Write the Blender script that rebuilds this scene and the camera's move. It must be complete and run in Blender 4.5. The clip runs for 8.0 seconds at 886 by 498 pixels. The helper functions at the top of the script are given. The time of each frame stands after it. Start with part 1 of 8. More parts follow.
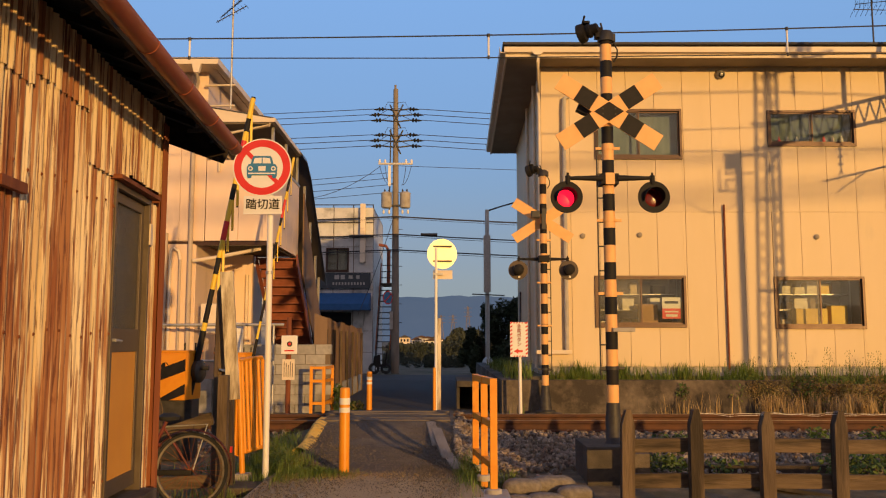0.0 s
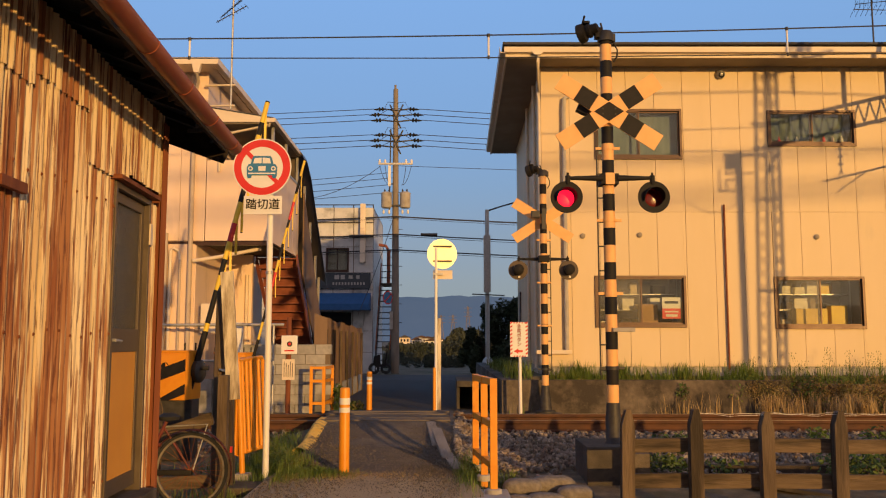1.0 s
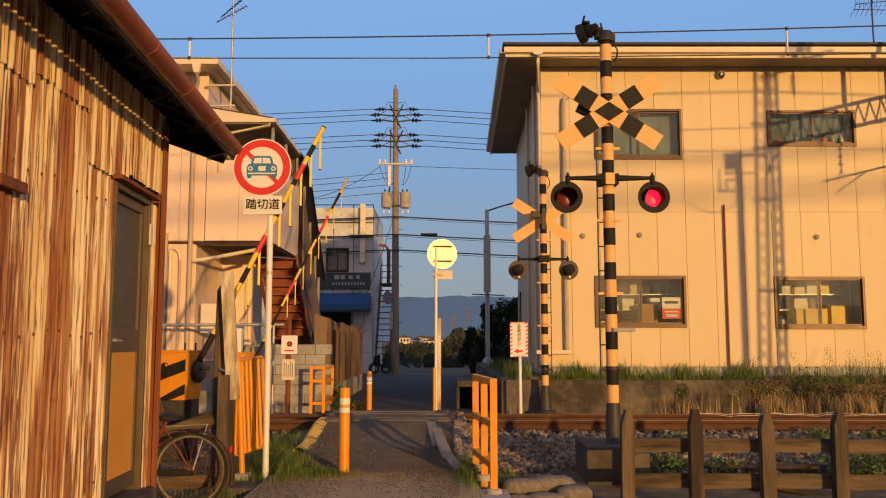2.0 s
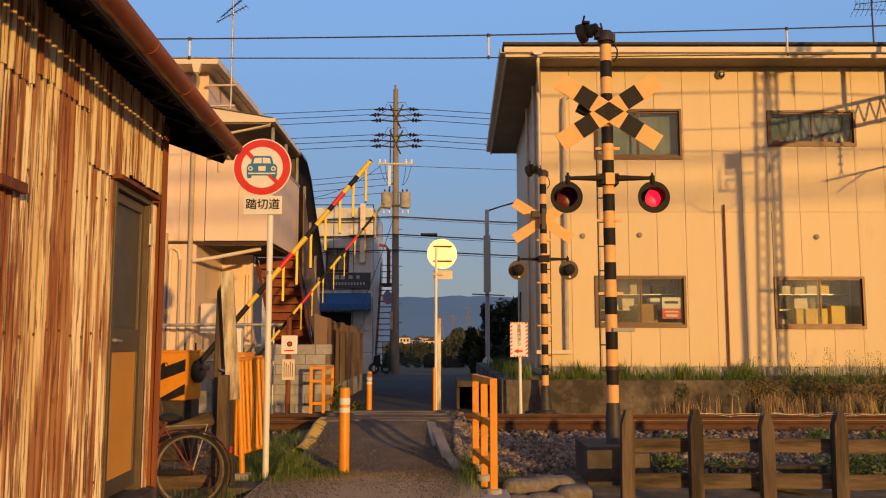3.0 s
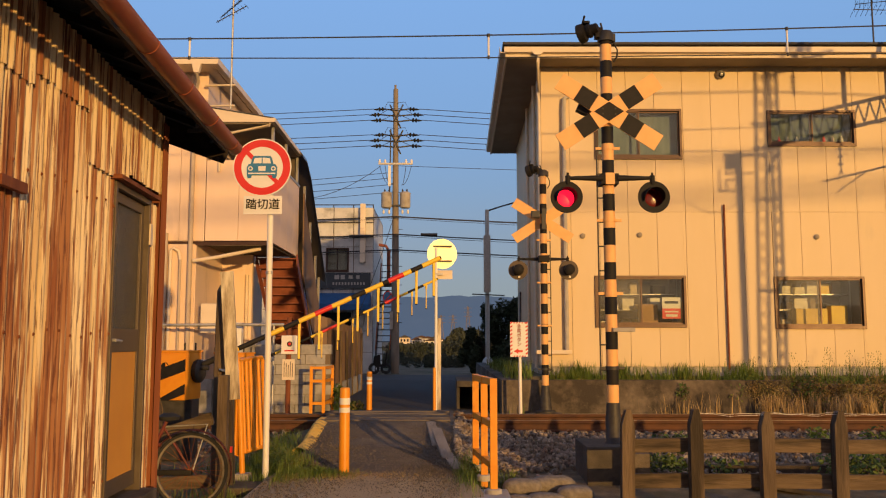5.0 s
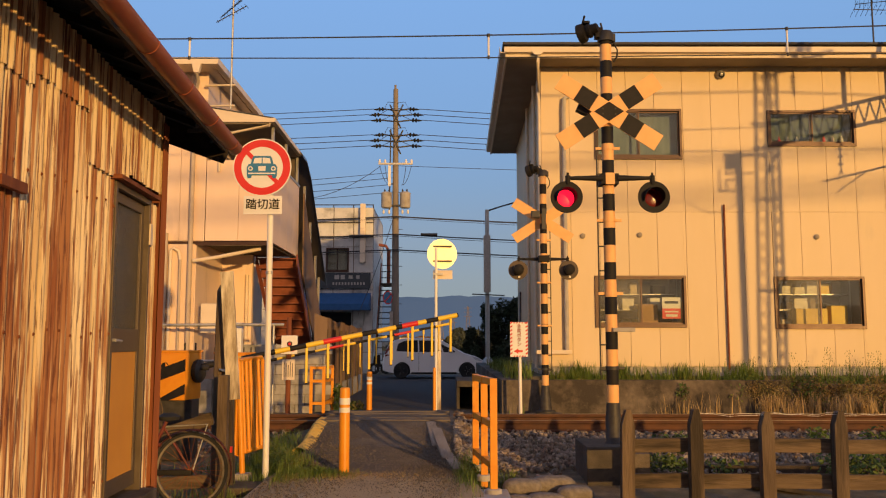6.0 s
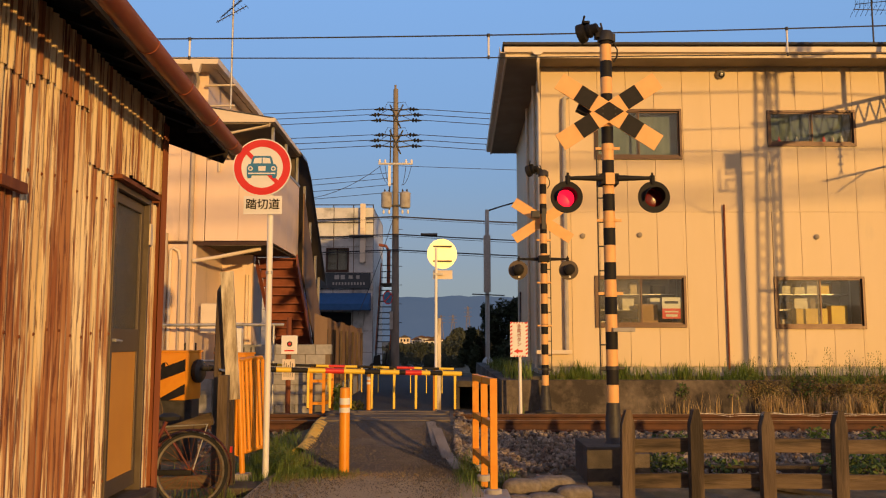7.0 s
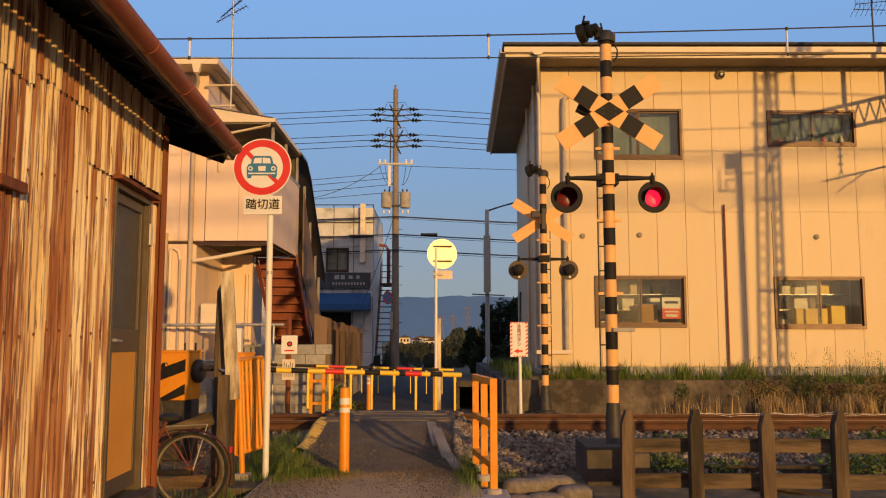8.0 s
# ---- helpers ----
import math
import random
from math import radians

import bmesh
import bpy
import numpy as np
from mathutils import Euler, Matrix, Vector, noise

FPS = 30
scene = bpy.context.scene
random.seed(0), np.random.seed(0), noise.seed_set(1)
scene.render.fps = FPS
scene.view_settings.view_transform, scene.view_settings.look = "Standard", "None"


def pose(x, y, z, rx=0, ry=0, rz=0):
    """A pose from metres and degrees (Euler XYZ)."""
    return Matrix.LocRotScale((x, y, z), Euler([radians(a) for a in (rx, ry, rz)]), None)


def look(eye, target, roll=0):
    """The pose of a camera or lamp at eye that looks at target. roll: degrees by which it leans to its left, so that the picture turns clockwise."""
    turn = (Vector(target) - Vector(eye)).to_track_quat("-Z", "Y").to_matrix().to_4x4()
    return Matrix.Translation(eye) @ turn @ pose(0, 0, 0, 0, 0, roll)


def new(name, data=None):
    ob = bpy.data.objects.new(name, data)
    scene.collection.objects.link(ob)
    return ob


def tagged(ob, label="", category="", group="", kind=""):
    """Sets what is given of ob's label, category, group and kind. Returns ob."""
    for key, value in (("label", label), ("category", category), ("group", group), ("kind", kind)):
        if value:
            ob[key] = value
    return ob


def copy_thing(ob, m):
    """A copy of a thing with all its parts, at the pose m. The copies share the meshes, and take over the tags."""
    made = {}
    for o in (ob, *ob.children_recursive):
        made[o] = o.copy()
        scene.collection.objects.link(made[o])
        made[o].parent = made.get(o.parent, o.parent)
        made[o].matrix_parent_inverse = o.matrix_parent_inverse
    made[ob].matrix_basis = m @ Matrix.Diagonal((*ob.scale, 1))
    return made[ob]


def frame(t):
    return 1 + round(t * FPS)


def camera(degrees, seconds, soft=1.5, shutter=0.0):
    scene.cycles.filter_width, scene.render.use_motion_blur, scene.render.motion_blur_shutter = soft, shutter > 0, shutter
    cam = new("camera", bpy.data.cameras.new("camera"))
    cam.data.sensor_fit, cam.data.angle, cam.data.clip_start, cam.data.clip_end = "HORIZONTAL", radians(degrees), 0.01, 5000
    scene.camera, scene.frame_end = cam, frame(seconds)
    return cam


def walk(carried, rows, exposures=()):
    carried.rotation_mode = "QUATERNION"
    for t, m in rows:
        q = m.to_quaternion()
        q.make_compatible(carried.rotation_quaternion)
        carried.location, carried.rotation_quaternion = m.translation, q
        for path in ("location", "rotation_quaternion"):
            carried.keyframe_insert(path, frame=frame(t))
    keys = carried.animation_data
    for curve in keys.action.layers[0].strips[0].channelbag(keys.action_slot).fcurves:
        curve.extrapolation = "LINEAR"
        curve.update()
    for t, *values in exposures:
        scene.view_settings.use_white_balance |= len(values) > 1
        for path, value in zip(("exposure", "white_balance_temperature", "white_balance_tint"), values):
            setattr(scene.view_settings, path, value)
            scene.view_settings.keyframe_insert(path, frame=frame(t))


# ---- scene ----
cam = camera(55.18, 8.0, soft=1.15)
EYE = (0.0, 0.0, 1.38)
AIM = (0.0, 1500.0, 1.38 + 163.0)
walk(cam, [(0.0, look(EYE, AIM)), (8.0, look(EYE, AIM))])

# ---- light: low evening sun behind the camera and to its right ----
SUN = Vector((0.45, -1.0, 0.105)).normalized()
world = bpy.data.worlds.new("sky")
scene.world = world
world.use_nodes = True
wn = world.node_tree.nodes
sky = wn.new("ShaderNodeTexSky")
sky.sky_type = 'NISHITA'
sky.sun_disc = False
sky.sun_elevation = math.asin(SUN.z)
sky.sun_rotation = math.atan2(SUN.x, SUN.y)
sky.air_density, sky.dust_density, sky.ozone_density = 1.0, 0.4, 4.2
wn["Background"].inputs["Strength"].default_value = 0.175
haze = wn.new("ShaderNodeHueSaturation")
haze.inputs["Saturation"].default_value = 0.72
haze.inputs["Hue"].default_value = 0.508
world.node_tree.links.new(sky.outputs[0], haze.inputs["Color"])
# evening haze: grey at the horizon, clear blue higher up, alike all round
sky_dir, sky_axes = wn.new("ShaderNodeTexCoord"), wn.new("ShaderNodeSeparateXYZ")
world.node_tree.links.new(sky_dir.outputs["Generated"], sky_axes.inputs[0])
haze_ramp = wn.new("ShaderNodeValToRGB")
for place, tone in ((0.0, (0.27, 0.30, 0.33)), (0.07, (0.265, 0.305, 0.355)), (0.125, (0.235, 0.31, 0.415)), (0.18, (0.21, 0.335, 0.52)), (0.26, (0.20, 0.37, 0.655)), (0.39, (0.215, 0.42, 0.79)), (0.6, (0.13, 0.26, 0.52)), (1.0, (0.05, 0.11, 0.28))):
    stop = haze_ramp.color_ramp.elements[0] if place == 0.0 else haze_ramp.color_ramp.elements[-1] if place == 1.0 else haze_ramp.color_ramp.elements.new(place)
    stop.color = (*tone, 1)
world.node_tree.links.new(sky_axes.outputs["Z"], haze_ramp.inputs[0])
gain = wn.new("ShaderNodeMixRGB")
gain.blend_type = 'MULTIPLY'
gain.inputs[0].default_value = 1.0
gain.inputs[2].default_value = (4.2, 4.2, 4.2, 1)
world.node_tree.links.new(haze_ramp.outputs[0], gain.inputs[1])
veil = wn.new("ShaderNodeMixRGB")
veil.inputs[0].default_value = 0.86
world.node_tree.links.new(gain.outputs[0], veil.inputs[2])
world.node_tree.links.new(haze.outputs[0], veil.inputs[1])
# warm glow of the sky round the low sun, fading to nothing opposite to it
to_sun, glow_fade, glow = wn.new("ShaderNodeVectorMath"), wn.new("ShaderNodeMapRange"), wn.new("ShaderNodeMixRGB")
to_sun.operation = 'DOT_PRODUCT'
to_sun.inputs[1].default_value = SUN
glow_fade.interpolation_type = 'SMOOTHSTEP'
glow_fade.inputs[1].default_value, glow_fade.inputs[2].default_value = -0.15, 1.0
glow_fade.inputs[3].default_value, glow_fade.inputs[4].default_value = 0.0, 0.5
glow.inputs[2].default_value = (4.0, 2.3, 1.05, 1)
world.node_tree.links.new(sky_dir.outputs["Generated"], to_sun.inputs[0])
world.node_tree.links.new(to_sun.outputs["Value"], glow_fade.inputs[0])
world.node_tree.links.new(glow_fade.outputs[0], glow.inputs[0])
world.node_tree.links.new(veil.outputs[0], glow.inputs[1])
world.node_tree.links.new(glow.outputs[0], wn["Background"].inputs["Color"])
sun_data = bpy.data.lights.new("sun", 'SUN')
sun_data.energy, sun_data.angle, sun_data.color = 2.5, radians(0.75), (1.0, 0.562, 0.17)
sun_ob = new("sun", sun_data)
sun_ob.matrix_world = look((30 * SUN.x, 30 * SUN.y, 30), Vector((30 * SUN.x, 30 * SUN.y, 30)) - SUN)
scene.view_settings.exposure = 0.5


# ---- materials ----
def mat(name, c1, c2=None, scale=6.0, stretch=(1, 1, 1), rough=0.7, metal=0.0, bump=0.15, low=0.35, high=0.65,
        grime=None, grime_scale=0.8, grime_cut=0.6, fine=60.0, spec=0.4, per_object=0.0, emit=0.0):
    """A surface with a two-tone grain, a coarser grime and a fine relief."""
    m = bpy.data.materials.new(name)
    m.use_nodes = True
    n, l = m.node_tree.nodes, m.node_tree.links
    b = n["Principled BSDF"]
    tc = n.new("ShaderNodeTexCoord")
    mp = n.new("ShaderNodeMapping")
    mp.inputs["Scale"].default_value = stretch
    l.new(tc.outputs["Object"], mp.inputs["Vector"])
    nz = n.new("ShaderNodeTexNoise")
    nz.inputs["Scale"].default_value, nz.inputs["Detail"].default_value = scale, 6
    l.new(mp.outputs[0], nz.inputs["Vector"])
    rp = n.new("ShaderNodeValToRGB")
    rp.color_ramp.elements[0].position, rp.color_ramp.elements[1].position = low, high
    rp.color_ramp.elements[0].color = (*c1, 1)
    rp.color_ramp.elements[1].color = (*(c2 or tuple(min(1, x * 1.18) for x in c1)), 1)
    l.new(nz.outputs["Fac"], rp.inputs[0])
    out = rp.outputs[0]
    if grime:
        g = n.new("ShaderNodeTexNoise")
        g.inputs["Scale"].default_value, g.inputs["Detail"].default_value = grime_scale, 8
        g.inputs["Roughness"].default_value = 0.65
        l.new(mp.outputs[0], g.inputs["Vector"])
        gr = n.new("ShaderNodeValToRGB")
        gr.color_ramp.elements[0].position, gr.color_ramp.elements[1].position = grime_cut - 0.07, grime_cut + 0.1
        l.new(g.outputs["Fac"], gr.inputs[0])
        mx = n.new("ShaderNodeMixRGB")
        mx.inputs[2].default_value = (*grime, 1)
        l.new(gr.outputs[0], mx.inputs[0])
        l.new(out, mx.inputs[1])
        out = mx.outputs[0]
    if per_object:
        oi = n.new("ShaderNodeObjectInfo")
        mr = n.new("ShaderNodeMapRange")
        mr.inputs[3].default_value, mr.inputs[4].default_value = 1 - per_object, 1 + per_object
        l.new(oi.outputs["Random"], mr.inputs[0])
        hs = n.new("ShaderNodeHueSaturation")
        l.new(mr.outputs[0], hs.inputs["Value"])
        l.new(out, hs.inputs["Color"])
        out = hs.outputs[0]
    l.new(out, b.inputs["Base Color"])
    fn = n.new("ShaderNodeTexNoise")
    fn.inputs["Scale"].default_value, fn.inputs["Detail"].default_value = fine, 4
    l.new(mp.outputs[0], fn.inputs["Vector"])
    if bump:
        bp = n.new("ShaderNodeBump")
        bp.inputs["Strength"].default_value, bp.inputs["Distance"].default_value = bump, 0.01
        l.new(fn.outputs["Fac"], bp.inputs["Height"])
        l.new(bp.outputs[0], b.inputs["Normal"])
    rr = n.new("ShaderNodeMapRange")
    rr.inputs[3].default_value, rr.inputs[4].default_value = max(0.03, rough - 0.12), min(1, rough + 0.12)
    l.new(nz.outputs["Fac"], rr.inputs[0])
    l.new(rr.outputs[0], b.inputs["Roughness"])
    b.inputs["Metallic"].default_value = metal
    b.inputs["Specular IOR Level"].default_value = spec
    if emit:
        b.inputs["Emission Color"].default_value = (*c1, 1)
        b.inputs["Emission Strength"].default_value = emit
    return m


def glass_mat(name, tint, gloss=0.06, haze_film=0.0):
    m = bpy.data.materials.new(name)
    m.use_nodes = True
    n, l = m.node_tree.nodes, m.node_tree.links
    n.remove(n["Principled BSDF"])
    tr, gl, mx = n.new("ShaderNodeBsdfTransparent"), n.new("ShaderNodeBsdfGlossy"), n.new("ShaderNodeMixShader")
    tr.inputs[0].default_value = (*tint, 1)
    gl.inputs["Roughness"].default_value = 0.02
    fr = n.new("ShaderNodeFresnel")
    fr.inputs[0].default_value = 1.5 + gloss
    l.new(fr.outputs[0], mx.inputs[0])
    l.new(tr.outputs[0], mx.inputs[1])
    l.new(gl.outputs[0], mx.inputs[2])
    out = mx
    if haze_film:
        # a pale film, thinner and thicker over the pane, standing in for hazy reflections
        film, nz, mr, out = n.new("ShaderNodeBsdfDiffuse"), n.new("ShaderNodeTexNoise"), n.new("ShaderNodeMapRange"), n.new("ShaderNodeMixShader")
        film.inputs[0].default_value = (0.62, 0.60, 0.54, 1)
        nz.inputs["Scale"].default_value, nz.inputs["Detail"].default_value = 2.5, 5
        mr.inputs[1].default_value, mr.inputs[2].default_value = 0.3, 0.7
        mr.inputs[3].default_value, mr.inputs[4].default_value = haze_film * 0.6, haze_film * 1.4
        tc = n.new("ShaderNodeTexCoord")
        l.new(tc.outputs["Object"], nz.inputs["Vector"])
        l.new(nz.outputs["Fac"], mr.inputs[0])
        l.new(mr.outputs[0], out.inputs[0])
        l.new(mx.outputs[0], out.inputs[1])
        l.new(film.outputs[0], out.inputs[2])
    l.new(out.outputs[0], n["Material Output"].inputs[0])
    return m


SIDING = mat("cream_siding", (0.67, 0.515, 0.30), (0.71, 0.55, 0.335), 1.5, (1, 1, 0.3), 0.55, grime=(0.55, 0.44, 0.30), grime_scale=0.9, grime_cut=0.66, fine=90, bump=0.06, per_object=0.025)
SIDING_PINK = mat("pale_pink_siding", (0.79, 0.60, 0.45), (0.83, 0.64, 0.49), 1.2, (1, 1, 0.3), 0.55, grime=(0.55, 0.42, 0.32), grime_scale=0.8, grime_cut=0.66, fine=90, bump=0.06, per_object=0.03)
JOINT = mat("dark_joint", (0.16, 0.12, 0.08), rough=0.9)
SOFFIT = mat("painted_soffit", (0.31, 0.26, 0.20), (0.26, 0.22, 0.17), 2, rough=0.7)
FASCIA = mat("cream_fascia", (0.78, 0.66, 0.50), (0.70, 0.58, 0.43), 3, (0.3, 1, 1), 0.5, grime=(0.4, 0.3, 0.2), grime_scale=2, grime_cut=0.68)
ROOF_DARK = mat("dark_roof_tile", (0.035, 0.032, 0.03), (0.06, 0.055, 0.05), 12, rough=0.7)
FRAME_BROWN = mat("brown_aluminium", (0.06, 0.030, 0.019), (0.08, 0.041, 0.026), 8, rough=0.4, metal=0.3)
BRONZE = mat("bronze_aluminium", (0.10, 0.075, 0.05), (0.13, 0.10, 0.07), 8, rough=0.45, metal=0.3)
PIPE_BEIGE = mat("beige_painted_pipe", (0.46, 0.37, 0.29), (0.52, 0.42, 0.33), 6, (1, 1, 0.3), 0.6, grime=(0.3, 0.23, 0.17), grime_scale=3, grime_cut=0.6)
FRAME_GREY = mat("grey_aluminium", (0.35, 0.34, 0.32), (0.42, 0.4, 0.38), 8, rough=0.4, metal=0.5)
GLASS = glass_mat("window_glass", (0.86, 0.90, 0.89), 0.04, 0.03)
GLASS_HAZY = glass_mat("dull_window_glass", (0.80, 0.82, 0.78), 0.02, 0.11)
CONCRETE = mat("old_concrete", (0.11, 0.088, 0.064), (0.19, 0.15, 0.11), 5, rough=0.92, bump=0.5, grime=(0.05, 0.04, 0.03), grime_scale=1.5, grime_cut=0.48, fine=45)
# darker copy of the old concrete, with shade on base and culvert in its colour
CONCRETE_DARK = mat("shaded_concrete", (0.06, 0.05, 0.038), (0.105, 0.088, 0.066), 5, rough=0.92, bump=0.4, grime=(0.03, 0.027, 0.024), grime_scale=1.3, grime_cut=0.52, fine=45)
CONCRETE_PALE = mat("pale_concrete", (0.40, 0.37, 0.33), (0.50, 0.46, 0.40), 8, rough=0.9, bump=0.3, grime=(0.25, 0.22, 0.18), grime_scale=2, grime_cut=0.6)
BLOCK = mat("grey_block", (0.30, 0.29, 0.27), (0.38, 0.36, 0.33), 9, rough=0.92, bump=0.3, grime=(0.15, 0.14, 0.12), grime_scale=1.6, grime_cut=0.58, per_object=0.12)


def lane_surface():
    """Asphalt: dusty where it is trodden before the crossing, with sunlight put into that pale tone too, brown on the
    hump, darker beyond the track.
    """
    m = mat("lane_asphalt", (0.075, 0.058, 0.042), (0.165, 0.13, 0.092), 55, rough=0.92, bump=1.0, grime=(0.19, 0.148, 0.10), grime_scale=1.6, grime_cut=0.58, fine=140)
    n, l = m.node_tree.nodes, m.node_tree.links
    b = n["Principled BSDF"]
    col = b.inputs["Base Color"].links[0].from_socket
    ge, ax, nz = n.new("ShaderNodeNewGeometry"), n.new("ShaderNodeSeparateXYZ"), n.new("ShaderNodeTexNoise")
    nz.inputs["Scale"].default_value, nz.inputs["Detail"].default_value = 3.0, 6
    l.new(ge.outputs["Position"], ax.inputs[0])
    l.new(ge.outputs["Position"], nz.inputs["Vector"])
    wob = n.new("ShaderNodeMath")
    wob.operation = 'MULTIPLY_ADD'
    wob.inputs[1].default_value = 1.2
    l.new(nz.outputs["Fac"], wob.inputs[0])
    l.new(ax.outputs["Y"], wob.inputs[2])
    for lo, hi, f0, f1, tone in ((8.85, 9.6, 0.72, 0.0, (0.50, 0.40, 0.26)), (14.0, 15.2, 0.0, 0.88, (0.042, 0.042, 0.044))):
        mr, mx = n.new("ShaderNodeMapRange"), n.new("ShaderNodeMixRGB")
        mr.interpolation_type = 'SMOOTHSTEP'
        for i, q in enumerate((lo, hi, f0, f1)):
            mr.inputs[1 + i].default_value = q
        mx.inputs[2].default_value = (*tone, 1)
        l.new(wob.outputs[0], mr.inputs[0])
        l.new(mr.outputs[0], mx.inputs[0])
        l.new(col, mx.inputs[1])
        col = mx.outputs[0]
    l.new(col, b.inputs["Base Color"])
    return m


def vary_pieces(m, lo, hi):
    """Each loose piece of a joined mesh gets a lightness of its own."""
    n, l = m.node_tree.nodes, m.node_tree.links
    b = n["Principled BSDF"]
    src = b.inputs["Base Color"].links[0].from_socket
    ge, mr, hs = n.new("ShaderNodeNewGeometry"), n.new("ShaderNodeMapRange"), n.new("ShaderNodeHueSaturation")
    mr.inputs[3].default_value, mr.inputs[4].default_value = lo, hi
    l.new(ge.outputs["Random Per Island"], mr.inputs[0])
    l.new(mr.outputs[0], hs.inputs["Value"])
    l.new(src, hs.inputs["Color"])
    l.new(hs.outputs[0], b.inputs["Base Color"])
    return m


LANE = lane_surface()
ASPHALT_DARK = mat("dark_street_asphalt", (0.04, 0.039, 0.039), (0.065, 0.062, 0.06), 30, rough=0.85, bump=0.5, grime=(0.075, 0.07, 0.065), grime_scale=0.7, grime_cut=0.58)
SOIL = mat("soil", (0.12, 0.09, 0.052), (0.21, 0.16, 0.095), 7, rough=0.95, bump=0.9, grime=(0.07, 0.075, 0.03), grime_scale=0.6, grime_cut=0.52, fine=70)
BALLAST = mat("ballast_stone", (0.18, 0.14, 0.10), (0.31, 0.25, 0.185), 9, rough=0.9, bump=0.4, grime=(0.13, 0.08, 0.05), grime_scale=3, grime_cut=0.55)
GRIT = mat("road_grit", (0.10, 0.08, 0.058), (0.18, 0.145, 0.105), 30, rough=0.95, bump=0.2)
RAIL_RUST = mat("rusty_rail", (0.07, 0.030, 0.014), (0.12, 0.050, 0.022), 10, (0.4, 1, 1), 0.8, bump=0.25, grime=(0.07, 0.03, 0.018), grime_scale=4, grime_cut=0.58)
RAIL_TOP = mat("worn_rail_head", (0.13, 0.095, 0.07), (0.2, 0.15, 0.11), 8, (0.2, 1, 1), 0.5, metal=0.5, bump=0.02)
WOOD_OLD = mat("weathered_wood", (0.095, 0.065, 0.04), (0.185, 0.13, 0.08), 14, (1, 1, 0.12), 0.9, bump=1.0, grime=(0.045, 0.033, 0.02), grime_scale=5, grime_cut=0.53, per_object=0.12)
WOOD_RAIL = mat("weathered_wood_board", (0.10, 0.068, 0.042), (0.195, 0.138, 0.084), 14, (0.12, 1, 1), 0.9, bump=1.0, grime=(0.045, 0.033, 0.02), grime_scale=5, grime_cut=0.53, per_object=0.12)
WOOD_DARK = mat("dark_tarred_wood", (0.035, 0.025, 0.018), (0.07, 0.05, 0.033), 9, (1, 1, 0.12), 0.85, bump=0.6)
DECK_WOOD = mat("grey_deck_plank", (0.10, 0.08, 0.06), (0.19, 0.155, 0.118), 12, (0.1, 1, 1), 0.9, bump=0.6, grime=(0.06, 0.045, 0.033), grime_scale=4, grime_cut=0.55, per_object=0.15)
WOOD_WHITE = mat("flaking_white_paint", (0.72, 0.62, 0.46), (0.80, 0.71, 0.55), 10, (1, 1, 0.15), 0.85, bump=0.5, grime=(0.24, 0.18, 0.12), grime_scale=7, grime_cut=0.49)
ORANGE = mat("orange_paint", (0.74, 0.27, 0.012), (0.80, 0.32, 0.02), 7, rough=0.42, grime=(0.45, 0.15, 0.02), grime_scale=3, grime_cut=0.68, bump=0.05)
YELLOW = mat("yellow_paint", (0.78, 0.50, 0.03), (0.82, 0.56, 0.05), 7, rough=0.45, bump=0.04, grime=(0.5, 0.3, 0.04), grime_scale=5, grime_cut=0.68)
YELLOW_ROAD = mat("worn_yellow_road_paint", (0.84, 0.50, 0.07), (0.88, 0.58, 0.12), 9, rough=0.85, bump=0.5, grime=(0.15, 0.11, 0.07), grime_scale=6, grime_cut=0.55)
BLACK = mat("black_paint", (0.014, 0.013, 0.012), (0.024, 0.021, 0.019), 9, rough=0.65, bump=0.05, spec=0.2)
RED = mat("red_paint", (0.60, 0.025, 0.02), (0.66, 0.035, 0.028), 6, rough=0.45, bump=0.02)
BLUE_SIGN = mat("blue_sign_film", (0.03, 0.17, 0.34), (0.04, 0.19, 0.37), 6, rough=0.5, bump=0.0)
WHITE = mat("white_paint", (0.78, 0.74, 0.68), (0.82, 0.78, 0.72), 6, rough=0.45, bump=0.03, grime=(0.5, 0.42, 0.33), grime_scale=3, grime_cut=0.7)
WHITE_SIGN = mat("white_sign_film", (0.72, 0.70, 0.66), (0.78, 0.76, 0.72), 3, rough=0.5, bump=0.0)
PALE_ORANGE = mat("faded_orange_film", (0.82, 0.42, 0.14), (0.86, 0.47, 0.17), 6, rough=0.55, bump=0.02, grime=(0.6, 0.3, 0.12), grime_scale=4, grime_cut=0.7)
STEEL = mat("galvanised_steel", (0.42, 0.41, 0.39), (0.52, 0.5, 0.47), 14, rough=0.5, metal=0.6, bump=0.05)
STEEL_DARK = mat("dark_steel", (0.04, 0.037, 0.034), (0.065, 0.06, 0.055), 12, rough=0.55, metal=0.3)
WIRE = mat("dark_wire", (0.03, 0.03, 0.032), (0.045, 0.045, 0.048), 12, rough=0.6)
STAIR_RED = mat("oxide_red_steel", (0.22, 0.066, 0.036), (0.29, 0.088, 0.047), 6, rough=0.6, bump=0.08)
GUTTER_RED = mat("oxide_red_gutter", (0.24, 0.055, 0.025), (0.33, 0.085, 0.04), 5, (1, 0.4, 1), 0.42, bump=0.08, grime=(0.16, 0.05, 0.03), grime_scale=3, grime_cut=0.6)
# near-black boards: the shade under the eave is put into their colour
DARK_WOOD_EAVE = mat("shaded_eave_board", (0.012, 0.009, 0.007), (0.028, 0.019, 0.013), 9, (1, 0.2, 1), 0.95, bump=0.5)
